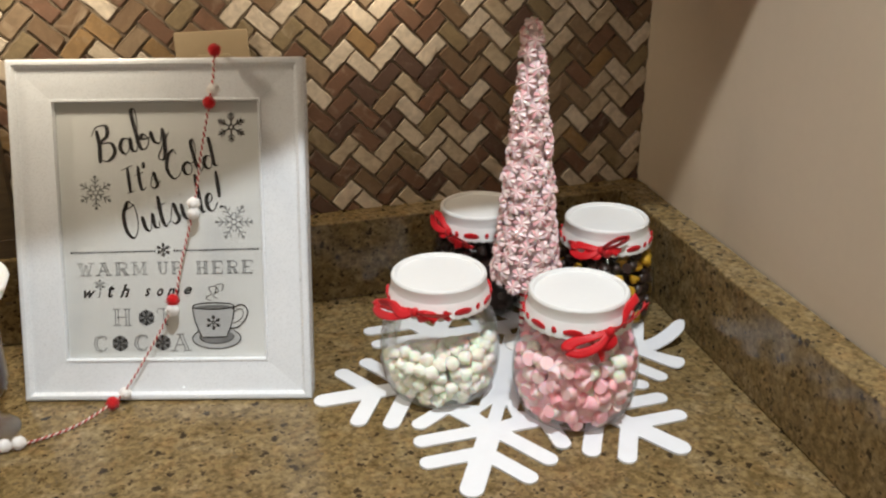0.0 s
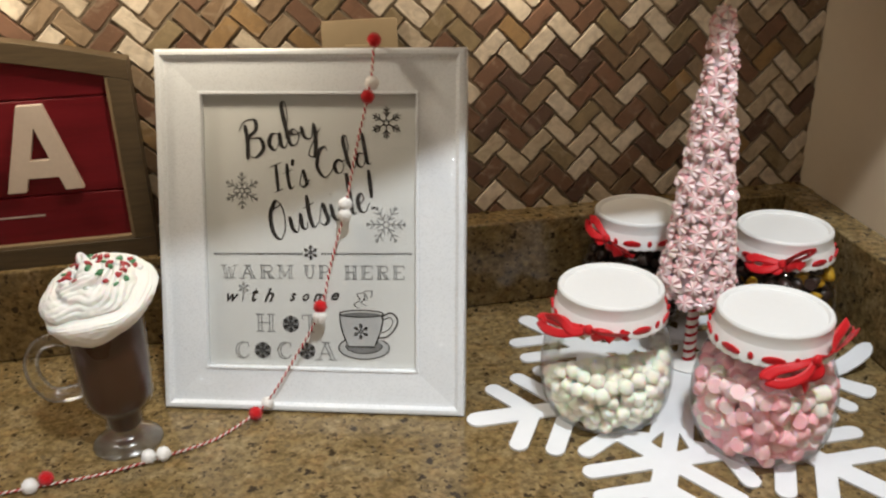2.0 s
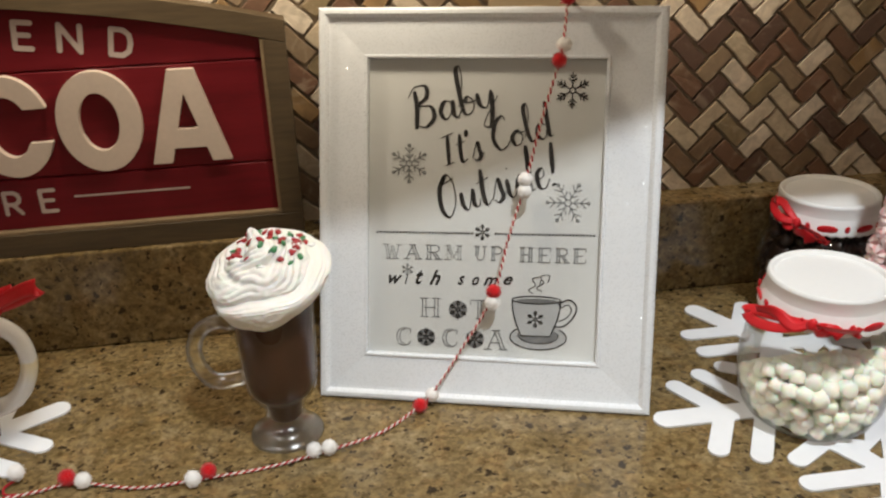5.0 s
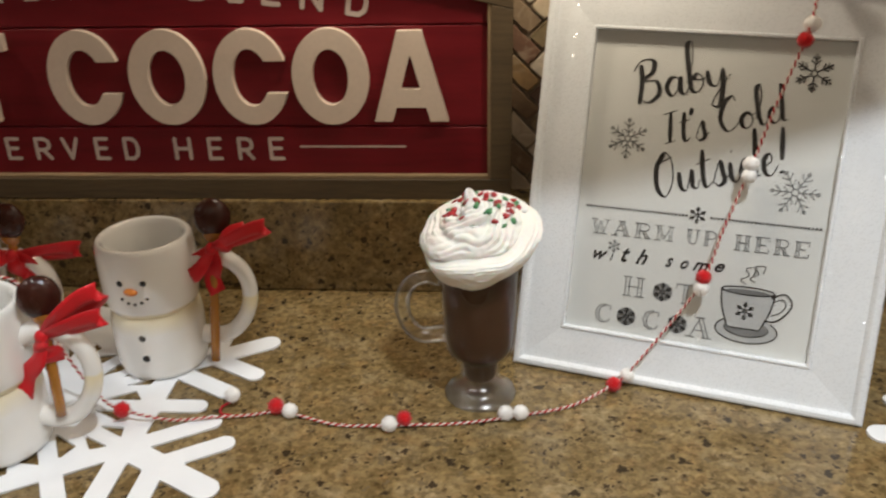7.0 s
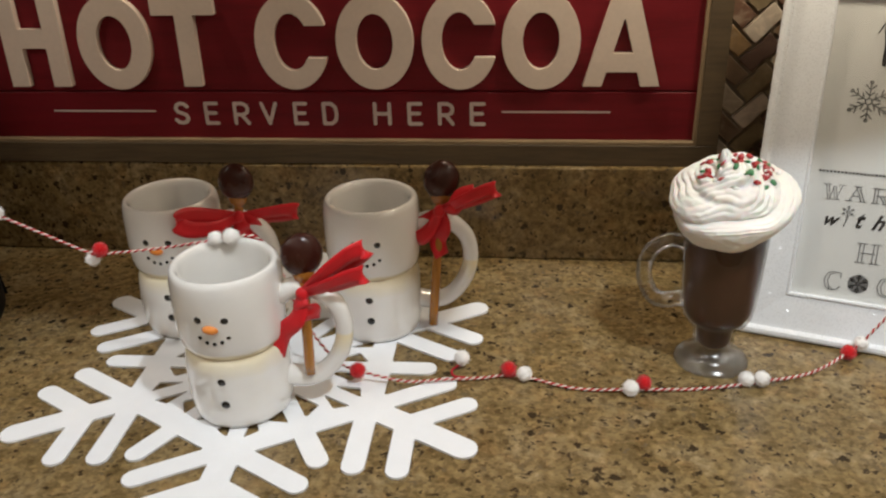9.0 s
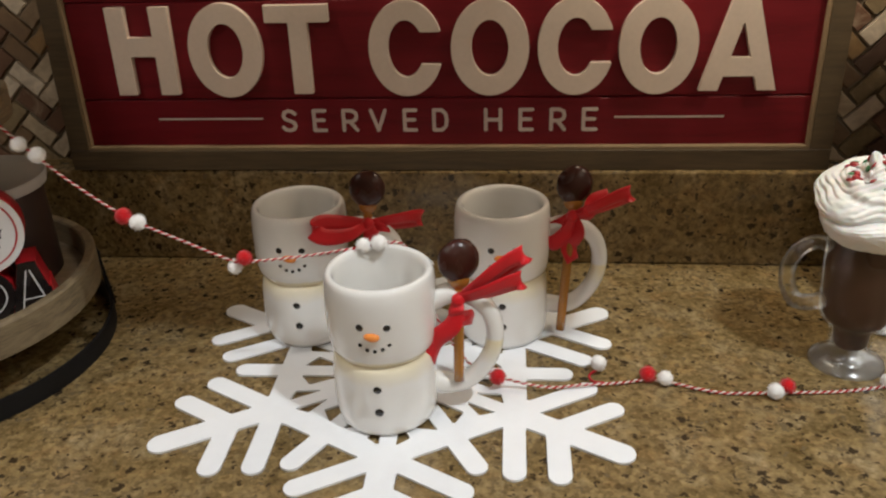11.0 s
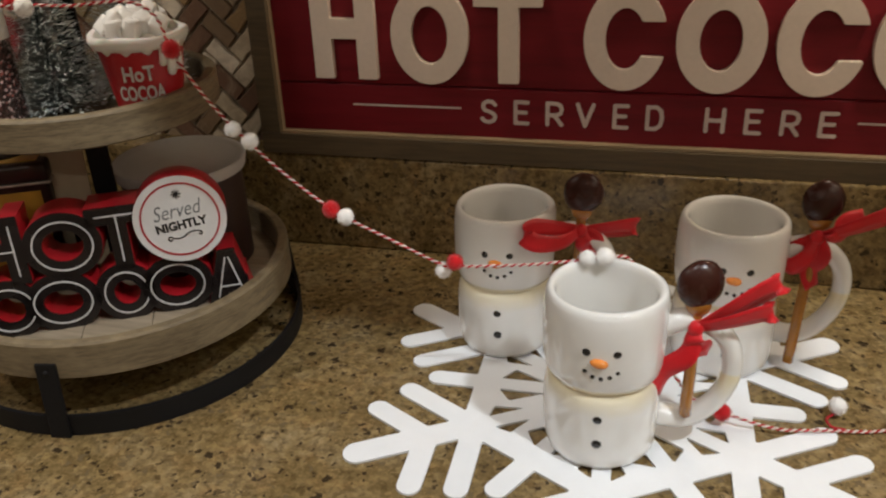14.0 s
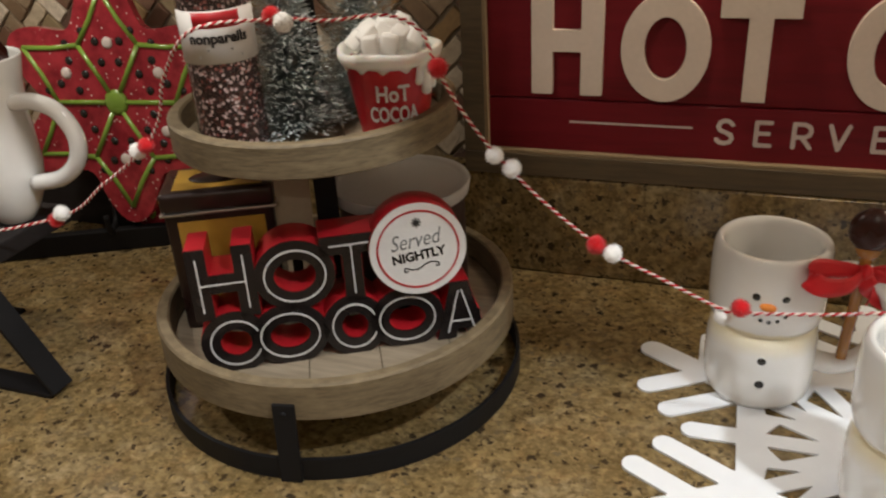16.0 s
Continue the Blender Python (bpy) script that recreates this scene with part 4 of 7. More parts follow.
liquid.faces.new([liquid.verts.new((*cup_xy(272 + 30 * math.cos(a), 379 + 3.6 * math.sin(a)), INK_Z + 0.00005)) for a in np.linspace(0, 2 * math.pi, 17)[:-1]])
printed("cup_liquid", liquid, M_INK_GREY)
printed("snowflake_mark", snow_mark(264, 404, 14, 30, 0.0010, 0), M_INK)
glazing = part("glazing", box(OX0 + 0.0004, OX1 - 0.0004, OY0 + 0.0004, OY1 - 0.0004, PAPER_Z + 0.0016, PAPER_Z + 0.0032), M_PANE, picture, "clear glass pane")
glazing.visible_shadow = False

# ---- the big sign on the upstand ----
SGX0, SGX1, SGZ0, SGZ1, RISE = -0.962, -0.211, LEDGE_Z, 0.300, 0.047
SIGN_X = (SGX0 + SGX1) / 2
SIGN = pose(SIGN_X, 0.9870, SGZ0 + 0.0005, 89.4, 0, 0.8) @ pose(0, 0, 0, 0, 0, -0.16)      # local x along, y up, z towards the room
HW, SIDE_H = (SGX1 - SGX0) / 2, SGZ1 - SGZ0
sign = thing("hot_cocoa_sign", "red board sign with raised cream letters in a weathered wooden frame", "sign", SIGN)


def arch(x, drop=0.0):
    return SIDE_H + RISE * (1 - (x / HW) ** 2) - drop


def strip_under(x0, x1, low, high, z0, z1, steps=24, chamfer=0.0006):
    """A board from low(x) to high(x), its front edges broken."""
    bm = bmesh.new()
    rows = []
    for i in range(steps + 1):
        x = x0 + (x1 - x0) * i / steps
        lo, hi, c = low(x), high(x), chamfer
        rows.append([bm.verts.new(p) for p in ((x, lo, z0), (x, hi, z0), (x, hi, z1 - c), (x, hi - c, z1), (x, lo + c, z1), (x, lo, z1 - c))])
    for a, b in zip(rows, rows[1:]):
        for k in range(6):
            bm.faces.new((a[k], a[(k + 1) % 6], b[(k + 1) % 6], b[k]))
    bm.faces.new(rows[0][::-1])
    bm.faces.new(rows[-1])
    return bm


RAIL, LOW_RAIL = 0.0225, 0.0238
PLANKS = (0.012, 0.0715, 0.1660, 0.30)
for lo, hi in zip(PLANKS, PLANKS[1:]):
    part("board", strip_under(-HW + 0.012, HW - 0.012, lambda x: lo + 0.0005, lambda x: min(hi - 0.0005, arch(x) - 0.010), 0.001, 0.0085, 24, 0.0011), M_SIGN, sign)
part("back_board", strip_under(-HW + 0.013, HW - 0.013, lambda x: 0.012, lambda x: arch(x) - 0.011, -0.004, 0.0005), M_DARK_WOOD, sign)
part("frame_rail", strip_under(-HW, HW, lambda x: 0.0, lambda x: LOW_RAIL - 0.003, -0.006, 0.0165), M_SIGN_WOOD, sign)
part("frame_rail", strip_under(-HW, HW, lambda x: arch(x) - RAIL + 0.003, lambda x: arch(x), -0.006, 0.0165), M_SIGN_WOOD, sign)
for s in (-1, 1):
    a, b = sorted((s * HW, s * (HW - RAIL + 0.003)))
    part("frame_rail", strip_under(a, b, lambda x: LOW_RAIL - 0.0029, lambda x: arch(x) - RAIL + 0.0028, -0.006, 0.0163, 4), M_SIGN_WOOD, sign)
    a, b = sorted((s * (HW - RAIL + 0.0029), s * (HW - RAIL)))
    part("frame_edge", strip_under(a, b, lambda x: LOW_RAIL - 0.0028, lambda x: arch(x) - RAIL + 0.0027, 0.0, 0.0150, 4), M_SIGN_EDGE, sign)
part("frame_edge", strip_under(-HW + RAIL, HW - RAIL, lambda x: LOW_RAIL - 0.0030, lambda x: LOW_RAIL + 0.0005, 0.0, 0.0152), M_SIGN_EDGE, sign)

CAP, CAP_Z = 0.0842, 0.1784


def sign_letter(ch, x, y, w, h):
    """The sign's heavy rounded capitals as fields, from the origin to w and h."""
    s = 0.0185
    if ch == "H":
        bars = np.minimum(f_line(x, y, s / 2, 0, s / 2, h, s, False), f_line(x, y, w - s / 2, 0, w - s / 2, h, s, False))
        return np.minimum(bars, f_line(x, y, s / 2, h * 0.555, w - s / 2, h * 0.555, s, False))
    if ch == "T":
        return np.minimum(f_line(x, y, w * 0.515, 0, w * 0.515, h, 0.0183, False), f_line(x, y, 0, h - 0.0081, w, h - 0.0081, 0.0162, False))
    if ch == "O":
        return f_ring(x, y, w / 2, h / 2, w / 2, h * 0.534, 0.0192)
    if ch == "C":
        ring = f_ring(x, y, w * 0.515, h / 2, w * 0.515, h * 0.534, 0.0184)
        gap = np.maximum(np.abs(y - h * 0.505) - h * 0.177, w * 0.55 - x)
        return np.maximum(np.maximum(ring, -gap), x - w)
    foot, top = 0.0086, 0.0026
    legs = np.minimum(f_line(x, y, foot, 0, w / 2 - top, h, 0.0166, False), f_line(x, y, w - foot, 0, w / 2 + top, h, 0.0166, False))
    legs = np.minimum(legs, np.minimum(f_line(x, y, foot - 0.002, -h * 0.08, foot, 0, 0.0166, False), f_line(x, y, w - foot + 0.002, -h * 0.08, w - foot, 0, 0.0166, False)))
    legs = np.minimum(legs, f_line(x, y, w / 2 - 0.0105, h - 0.004, w / 2 + 0.0105, h - 0.004, 0.0085, False))
    bar = f_line(x, y, w * 0.2, h * 0.263, w * 0.8, h * 0.263, 0.0177, False)
    return np.maximum(np.minimum(legs, bar), np.maximum(-y, y - h))


for ch, x0, x1 in (("H", -0.8985, -0.8370), ("O", -0.8219, -0.7497), ("T", -0.7446, -0.6837), ("C", -0.6472, -0.5790), ("O", -0.5695, -0.4967), ("C", -0.4888, -0.4206), ("O", -0.4146, -0.3430), ("A", -0.3395, -0.2695)):
    w = x1 - x0
    bm = plate(lambda x, y: sign_letter(ch, x, y, w, CAP) + 0.0004, -0.002, w + 0.002, -0.004, CAP + 0.004, 0.0011, 0.0070)
    edge = plate(lambda x, y: sign_letter(ch, x, y, w, CAP), -0.002, w + 0.002, -0.004, CAP + 0.004, 0.0011, 0.0064)
    for piece, name in ((edge, "letter"), (bm, "letter_face")):
        bmesh.ops.transform(piece, matrix=Matrix.Translation((x0 - SIGN_X, CAP_Z - SGZ0, 0.0086)), verts=piece.verts)
    whole = part("letter", edge, M_CREAM_PAINT, sign, "raised cream letter")
    part("letter_face", bm, M_CREAM_PAINT, whole)


def thin_capital(ch):
    """Lines of plain thin capitals in a box one wide and one high."""
    bowl = lambda x0, y0, y1: [(x0, y1), (0.62, y1), (0.9, y1 - (y1 - y0) * 0.18), (0.97, (y0 + y1) / 2), (0.9, y0 + (y1 - y0) * 0.18), (0.62, y0), (x0, y0)]
    return {
        "S": [[(0.95, 0.84), (0.75, 0.97), (0.45, 1.0), (0.16, 0.90), (0.08, 0.72), (0.22, 0.57), (0.55, 0.49), (0.85, 0.40), (0.95, 0.24), (0.82, 0.07), (0.5, 0.0), (0.2, 0.04), (0.02, 0.16)]],
        "E": [[(0.98, 1), (0.08, 1), (0.08, 0), (0.98, 0)], [(0.08, 0.52), (0.85, 0.52)]],
        "R": [[(0.08, 0), (0.08, 1)], bowl(0.08, 0.44, 1.0), [(0.5, 0.44), (0.98, 0)]],
        "V": [[(0, 1), (0.5, 0), (1, 1)]],
        "D": [[(0.08, 0), (0.08, 1)], bowl(0.08, 0.0, 1.0)],
        "B": [[(0.08, 0), (0.08, 1)], bowl(0.08, 0.52, 1.0), bowl(0.08, 0.0, 0.52)],
        "H": [[(0.06, 0), (0.06, 1)], [(0.94, 0), (0.94, 1)], [(0.06, 0.5), (0.94, 0.5)]],
        "L": [[(0.08, 1), (0.08, 0), (0.98, 0)]],
        "N": [[(0.06, 0), (0.06, 1), (0.94, 0), (0.94, 1)]],
        "M": [[(0.02, 0), (0.06, 1), (0.5, 0.25), (0.94, 1), (0.98, 0)]],
        "A": [[(0, 0), (0.5, 1), (1, 0)], [(0.2, 0.33), (0.8, 0.33)]],
    }[ch]


def painted_letter(ch, w, h, thick):
    """A thin capital as a plate of that stroke."""
    def field(x, y):
        f = None
        for line in thin_capital(ch):
            for (ax, ay), (bx, by) in zip(line, line[1:]):
                k = thick / 2
                g = f_line(x, y, k + ax * (w - thick), k + ay * (h - thick), k + bx * (w - thick), k + by * (h - thick), thick)
                f = g if f is None else np.minimum(f, g)
        return f
    return plate(field, -0.001, w + 0.001, -0.001, h + 0.001, 0.0009, 0.0004)


for ch, x0, x1 in (("S", -0.7410, -0.7240), ("E", -0.7102, -0.6940), ("R", -0.6808, -0.6626), ("V", -0.6522, -0.6345), ("E", -0.6200, -0.6040), ("D", -0.5912, -0.5735), ("H", -0.5405, -0.5207), ("E", -0.5070, -0.4907), ("R", -0.4774, -0.4597), ("E", -0.4464, -0.4296)):
    bm = painted_letter(ch, x1 - x0, 0.0236, 0.0036)
    bmesh.ops.transform(bm, matrix=Matrix.Translation((x0 - SIGN_X, 0.1380 - SGZ0, 0.0086)), verts=bm.verts)
    part("painted_letter", bm, M_PALE_PAINT, sign)
for a, b in ((-0.8655, -0.7590), (-0.4145, -0.3118)):
    part("painted_rule", box(a - SIGN_X, b - SIGN_X, 0.1511 - SGZ0, 0.1529 - SGZ0, 0.0086, 0.0090), M_PALE_PAINT, sign)


def bowed(bm, x):
    """Set a letter on the bowed top line, its middle at x."""
    slope = -2 * RISE * (x - SIGN_X) / HW ** 2
    bmesh.ops.transform(bm, matrix=Matrix.Translation((x - SIGN_X, arch(x - SIGN_X) - 0.0545, 0.0086)) @ Matrix.Rotation(math.atan(slope), 4, "Z"), verts=bm.verts)
    return bm


for ch, x, w in (("M", -0.6210, 0.0230), ("A", -0.5870, 0.0220), ("S", -0.5560, 0.0180), ("B", -0.4950, 0.0210), ("L", -0.4615, 0.0160), ("E", -0.4295, 0.0190), ("N", -0.3925, 0.0235), ("D", -0.3525, 0.0225)):
    bm = painted_letter(ch, w, 0.0260, 0.0044)
    bmesh.ops.transform(bm, matrix=Matrix.Translation((-w / 2, 0, 0)), verts=bm.verts)
    part("painted_letter", bowed(bm, x), M_PALE_PAINT, sign)
for k in range(6):
    part("painted_bar", bowed(box(-0.007, 0.007, 0, 0.0245, 0, 0.0004), -0.820 + 0.034 * k), M_PALE_PAINT, sign)

# ---- snowflake place mats ----


def f_corner(x, y, *corners):
    """Distance to a triangle, less than nothing inside it."""
    mx, my = sum(c[0] for c in corners) / 3, sum(c[1] for c in corners) / 3
    f = None
    for (ax, ay), (bx, by) in zip(corners, corners[1:] + corners[:1]):
        nx, ny = by - ay, ax - bx
        size = math.hypot(nx, ny) * (1 if (mx - ax) * nx + (my - ay) * ny < 0 else -1)
        side = ((x - ax) * nx + (y - ay) * ny) / size
        f = side if f is None else np.maximum(f, side)
    return f


def flake_field(x, y):
    """A six-armed snowflake about the origin, one arm along +x."""
    a = np.arctan2(y, x)
    r = np.hypot(x, y)
    s = radians(60)
    a = np.abs((a + s / 2) % s - s / 2)
    u, v = r * np.cos(a), r * np.sin(a)
    c, t = math.cos(s), math.sin(s)
    f = f_line(u, v, 0, 0, 0.1925, 0, 0.0205 )
    f = np.minimum(f, f_line(u, v, 0.1420, 0, 0.1420 + 0.050 * c, 0.050 * t, 0.0165))
    f = np.minimum(f, f_line(u, v, 0.1060, 0, 0.1060 + 0.0655 * c, 0.0655 * t, 0.0165))
    # a hexagon with a prong on each side, pierced beside the arms and beside the spokes
    q = radians(30)
    d = u * math.cos(q) + v * math.sin(q)
    e = u * math.sin(q) - v * math.cos(q)
    f = np.minimum(f, f_line(u, v, 0.090 * math.cos(q), 0.090 * math.sin(q), 0.1310 * math.cos(q), 0.1310 * math.sin(q), 0.0160))
    f = np.minimum(f, d - 0.1015)
    f = np.maximum(f, -f_corner(d, e, (0.0825, 0.0066), (0.0725, 0.0205), (0.0465, 0.0068)))
    f = np.maximum(f, -f_corner(u, v, (0.0935, 0.0062), (0.0850, 0.0162), (0.0650, 0.0064)))
    return f


FLAKE_ME = mesh_of("snowflake_mat", plate(flake_field, -0.206, 0.206, -0.206, 0.206, 0.0017, 0.0018), M_FLAKE)
mat_b = tagged(part("snowflake_mat", FLAKE_ME, None), "white felt snowflake place mat under the snowman mugs", "place mat", "snowflake place mats")
mat_b.matrix_world = pose(-0.5982, 0.7640, 0.0005, 0, 0, 31.2) @ Matrix.Diagonal((1.012, 1.012, 1, 1))
bent = FLAKE_ME.copy()
MAT_A = pose(0.2642, 0.7530, 0.0005, 0, 0, -0.5)
for v in bent.vertices:
    # the arm that meets the end upstand curls up against it
    over = max(0.0, v.co.x - 0.150)
    v.co.z += over * over * 9.0
    v.co.x -= over * over * 2.0
mat_a = tagged(part("snowflake_mat", bent, None), "white felt snowflake place mat under the jars, one arm bent up", "place mat", "snowflake place mats")
mat_a.matrix_world = MAT_A
MAT_Z = 0.0025

# ---- ribbons ----


def bow_mesh(loops, tails, width=0.0075, depth=0.006, knot=0.0042, gape=0.17, edge=0.75):
    """A tied ribbon: x across, y up, z outwards. Loops and tails are the places of their ends."""
    bm = bmesh.new()
    for m, (dx, dy) in enumerate(loops):
        d = Vector((dx, dy, 0))
        side = Vector((-dy, dx, 0)).normalized()
        h = d.length * gape
        line = glide([(0, 0, 0.001), d * 0.40 + side * h + Vector((0, 0, depth)), d * 0.82 + side * h * 1.1 + Vector((0, 0, depth * 0.9)), d + Vector((0, 0, depth * 0.3)),
                      d * 0.80 - side * h * 0.9 + Vector((0, 0, -depth * 0.2)), d * 0.38 - side * h * 0.6, (0, 0, -0.0005)], 6)
        lean = Vector((0, 0, edge))
        ribbon(line, lambda u: width * (0.5 + 0.5 * math.sin(math.pi * min(1, max(0, u)))), lambda u: lean + side * (1.0 - 0.4 * u), 0.0004, bm)
    for n, (dx, dy) in enumerate(tails):
        side = Vector((-dy, dx, 0)).normalized()
        wig = side * 0.003 * (1 - 2 * (n % 2))
        line = glide([Vector((0, 0, 0)), Vector((dx * 0.3, dy * 0.3, depth * 0.7)) + wig, Vector((dx * 0.65, dy * 0.65, depth * 0.3)) - wig, Vector((dx, dy, depth * (0.5 - 0.4 * n)))], 6)
        ribbon(line, lambda u: width * (0.55 + 0.4 * min(1, u * 3)), lambda u: side + Vector((0, 0, 0.7 * math.sin(4.5 * u + n))), 0.0004, bm)
    ball(knot, (0, 0, 0.0015), (0.9, 1.0, 0.75), 2, bm, 0.15, 300)
    return bm


# ---- jars ----
JAR_R = 0.0583


def jar(name, label, x, y, turn, bow_at, loops, tails, gape=0.14):
    """A round clear jar with a white lid; bow_at: the angle of the bow from the lid's middle."""
    ob = thing(name, label, "jar", pose(x, y, MAT_Z, 0, 0, turn), "lidded jars on the snowflake mat")
    outer = [(0.0, 0.0035), (0.030, 0.0032), (0.036, 0.0), (0.041, 0.0015), (0.0500, 0.009), (0.0555, 0.022), (JAR_R, 0.040), (0.0578, 0.056), (0.0552, 0.072), (0.0505, 0.085), (0.0452, 0.095), (0.0415, 0.102), (0.0415, 0.114)]
    body = part("jar_body", lathe(outer, 56), M_CLEAR, ob, "clear round plastic jar", True)
    body.visible_shadow = False
    lid_profile = [(0.0, 0.1240), (0.0395, 0.1240), (0.0402, 0.1253), (0.0410, 0.1268), (0.0435, 0.1270), (0.0447, 0.1258), (0.0451, 0.1240), (0.0445, 0.1225), (0.0450, 0.1150), (0.0458, 0.1055), (0.0440, 0.1053), (0.0430, 0.1215), (0.0, 0.1215)]
    part("lid", lathe(lid_profile, 72, None, lambda a, i: ((0.00025 if int(a / (2 * math.pi) * 72 + 0.5) % 2 else 0) if i in (8, 9) else 0, 0)), M_WHITE_PLASTIC, ob, "white ribbed screw lid", 0.7)
    lobes = 36
    lace = lathe([(0.0455, 0.1145), (0.0470, 0.1105), (0.0490, 0.1030), (0.0494, 0.1010), (0.0486, 0.1005), (0.0455, 0.1105)], 156, None,
                 lambda a, i: (0, -0.0016 * abs(math.sin(a * lobes / 2)) if i in (2, 3, 4) else 0))
    part("lace_edge", lace, M_WHITE_PLASTIC, ob, "white scalloped eyelet edging", True)
    for k in range(9):
        for off, wide in ((0.0, 0.0092), (0.5, 0.0024)):
            a = 2 * math.pi * (k + off) / 9
            bm = ball(1.0, (0, 0, 0), (wide, 0.0014, 0.0042), 2)
            bmesh.ops.transform(bm, matrix=Matrix.Rotation(a, 4, "Z") @ Matrix.Translation((0.0487, 0, 0.1067)) @ Matrix.Rotation(radians(90), 4, "Z") @ Matrix.Rotation(radians(14), 4, "X"), verts=bm.verts)
            part("ribbon_stitch", bm, M_RIBBON, ob, "", True)
    bm = bow_mesh(loops, tails, 0.0090, 0.006, 0.0048, gape)
    a = radians(bow_at)
    bmesh.ops.transform(bm, matrix=Matrix.Rotation(a, 4, "Z") @ Matrix.Translation((0.0508, 0, 0.1085)) @ Matrix.Rotation(radians(90), 4, "Z") @ Matrix.Rotation(radians(90), 4, "X"), verts=bm.verts)
    for v in bm.verts:   # the loops follow the lid round
        p = v.co - Vector((0.0508 * math.cos(a), 0.0508 * math.sin(a), 0))
        out = p.x * math.cos(a) + p.y * math.sin(a)
        side = -p.x * math.sin(a) + p.y * math.cos(a)
        bend = side * side * 7.0
        v.co.x -= bend * math.cos(a)
        v.co.y -= bend * math.sin(a)
    part("bow", bm, M_RIBBON, ob, "red satin ribbon bow", True)
    return ob


def fill_jar(name, label, x, y, level, size, make, count, materials, seed, share=0.92, slope=0.0):
    """Loose sweets packed inside a jar, kept apart by a least distance; slope: how the heap falls towards the back."""
    rng = random.Random(seed)
    prof = [(0.0, 0.037), (0.008, 0.0465), (0.020, 0.0525), (0.040, 0.0555), (0.056, 0.0548), (0.072, 0.0520), (0.084, 0.0465)]
    placed, tries = [], 0
    while len(placed) < count and tries < 90000:
        tries += 1
        z = rng.uniform(size * 0.55, level + rng.uniform(-0.004, 0.004))
        r_max = np.interp(z, [p[0] for p in prof], [p[1] for p in prof]) - size * 0.46
        if rng.random() < 0.3:   # the heap's top
            z = level + rng.uniform(-0.4, 0.25) * size
        r = r_max * math.sqrt(rng.random()) if rng.random() < 0.5 else r_max * rng.uniform(0.93, 1.0)
        a = rng.uniform(0, 2 * math.pi)
        if slope:
            back = r * math.sin(a) + 0.022
            z = min(z, max(size * 0.6, level - slope * (back if back > 0 else -0.35 * back)))
        p = Vector((r * math.cos(a), r * math.sin(a), z + 0.002))
        if all((p - q).length > size * 0.84 for q in placed):
            placed.append(p)
    bms = [bmesh.new() for _ in materials]
    for p in placed:
        which = 0 if len(materials) == 1 or rng.random() < share else 1
        turn = Euler((rng.uniform(0, 6.3), rng.uniform(0, 6.3), rng.uniform(0, 6.3))).to_matrix().to_4x4()
        s = rng.uniform(0.9, 1.08)
        merge(bms[which], make, Matrix.Translation(p) @ turn @ Matrix.Scale(s, 4))
    # the pieces behind the outer ones, as one lump
    merge(bms[0], mesh_of("lump", lathe([(0, 0.004)] + [(r - size * 0.55, z) for z, r in prof if 0.004 < z < level - slope * 0.050 - size * 0.8] + [(0, level - slope * 0.050 - size * 0.5)], 24), materials[0], True), Matrix())
    first = None
    for bm, material in zip(bms, materials):
        ob = part(name, bm, material, first, "", 0.9)
        if first is None:
            first = tagged(ob, label, "sweets", "", "stuff")
            first.matrix_world = pose(x, y, MAT_Z + 0.0015)
    return first


def mallow_mesh(r, h):
    return mesh_of("mallow", lathe([(0, -h / 2), (r * 0.75, -h / 2), (r, -h * 0.33), (r * 1.03, 0), (r, h * 0.33), (r * 0.75, h / 2), (0, h / 2)], 10), M_MALLOW, True)


JARS = ((0.1855, 0.7420), (0.2945, 0.6690), (0.281, 0.901), (0.3985, 0.8210))
jar("candy_jar", "clear jar of white mini marshmallows with white lid and red bow", *JARS[0], 0, -131, ((-0.050, -0.011), (0.030, -0.001)), ((-0.042, -0.003), (0.020, -0.006)), 0.06)
jar("candy_jar", "clear jar of pink mini marshmallows with white lid and red bow", *JARS[1], 0, -84, ((0.044, 0.010), (-0.036, -0.014)), ((-0.006, -0.026), (0.030, 0.024)), 0.10)
jar("candy_jar", "clear jar of dark chocolates with white lid and red bow", *JARS[2], 0, -150, ((-0.026, 0.012), (0.026, -0.012)), ((-0.022, -0.004), (0.014, -0.016)))
jar("candy_jar", "clear jar of dark and gold sweets, white lid, red bow", *JARS[3], 0, -122, ((-0.030, -0.004), (0.024, 0.014)), ((-0.018, -0.012), (0.018, -0.003)))
MALLOW = mallow_mesh(0.0064, 0.0112)
fill_jar("marshmallows", "white mini marshmallows filling half the clear jar", *JARS[0], 0.057, 0.0118, MALLOW, 620, (M_MALLOW,), 3, slope=0.62)
CHUNK = mesh_of("mallow", lathe([(0, -0.0068), (0.0058, -0.0068), (0.0071, -0.0046), (0.0073, 0.0040), (0.0063, 0.0064), (0, 0.0066)], 9), M_MALLOW_PINK, True)
fill_jar("marshmallows", "pink mini marshmallows filling most of the clear jar", *JARS[1], 0.064, 0.0128, CHUNK, 560, (M_MALLOW_PINK, M_MALLOW), 5)
DROP = mesh_of("drop", lathe([(0, -0.005), (0.006, -0.005), (0.0068, -0.002), (0.004, 0.003), (0, 0.006)], 8), M_CHOC_BITS, True)
fill_jar("chocolates", "dark chocolate pieces filling the clear jar", *JARS[2], 0.082, 0.0125, DROP, 220, (M_CHOC_BITS,), 7)
fill_jar("sweets", "dark sweets with some gold wrappers in the clear jar", *JARS[3], 0.080, 0.0135, DROP, 200, (M_CHOC_BITS, M_GOLD_WRAP), 9, 0.72)

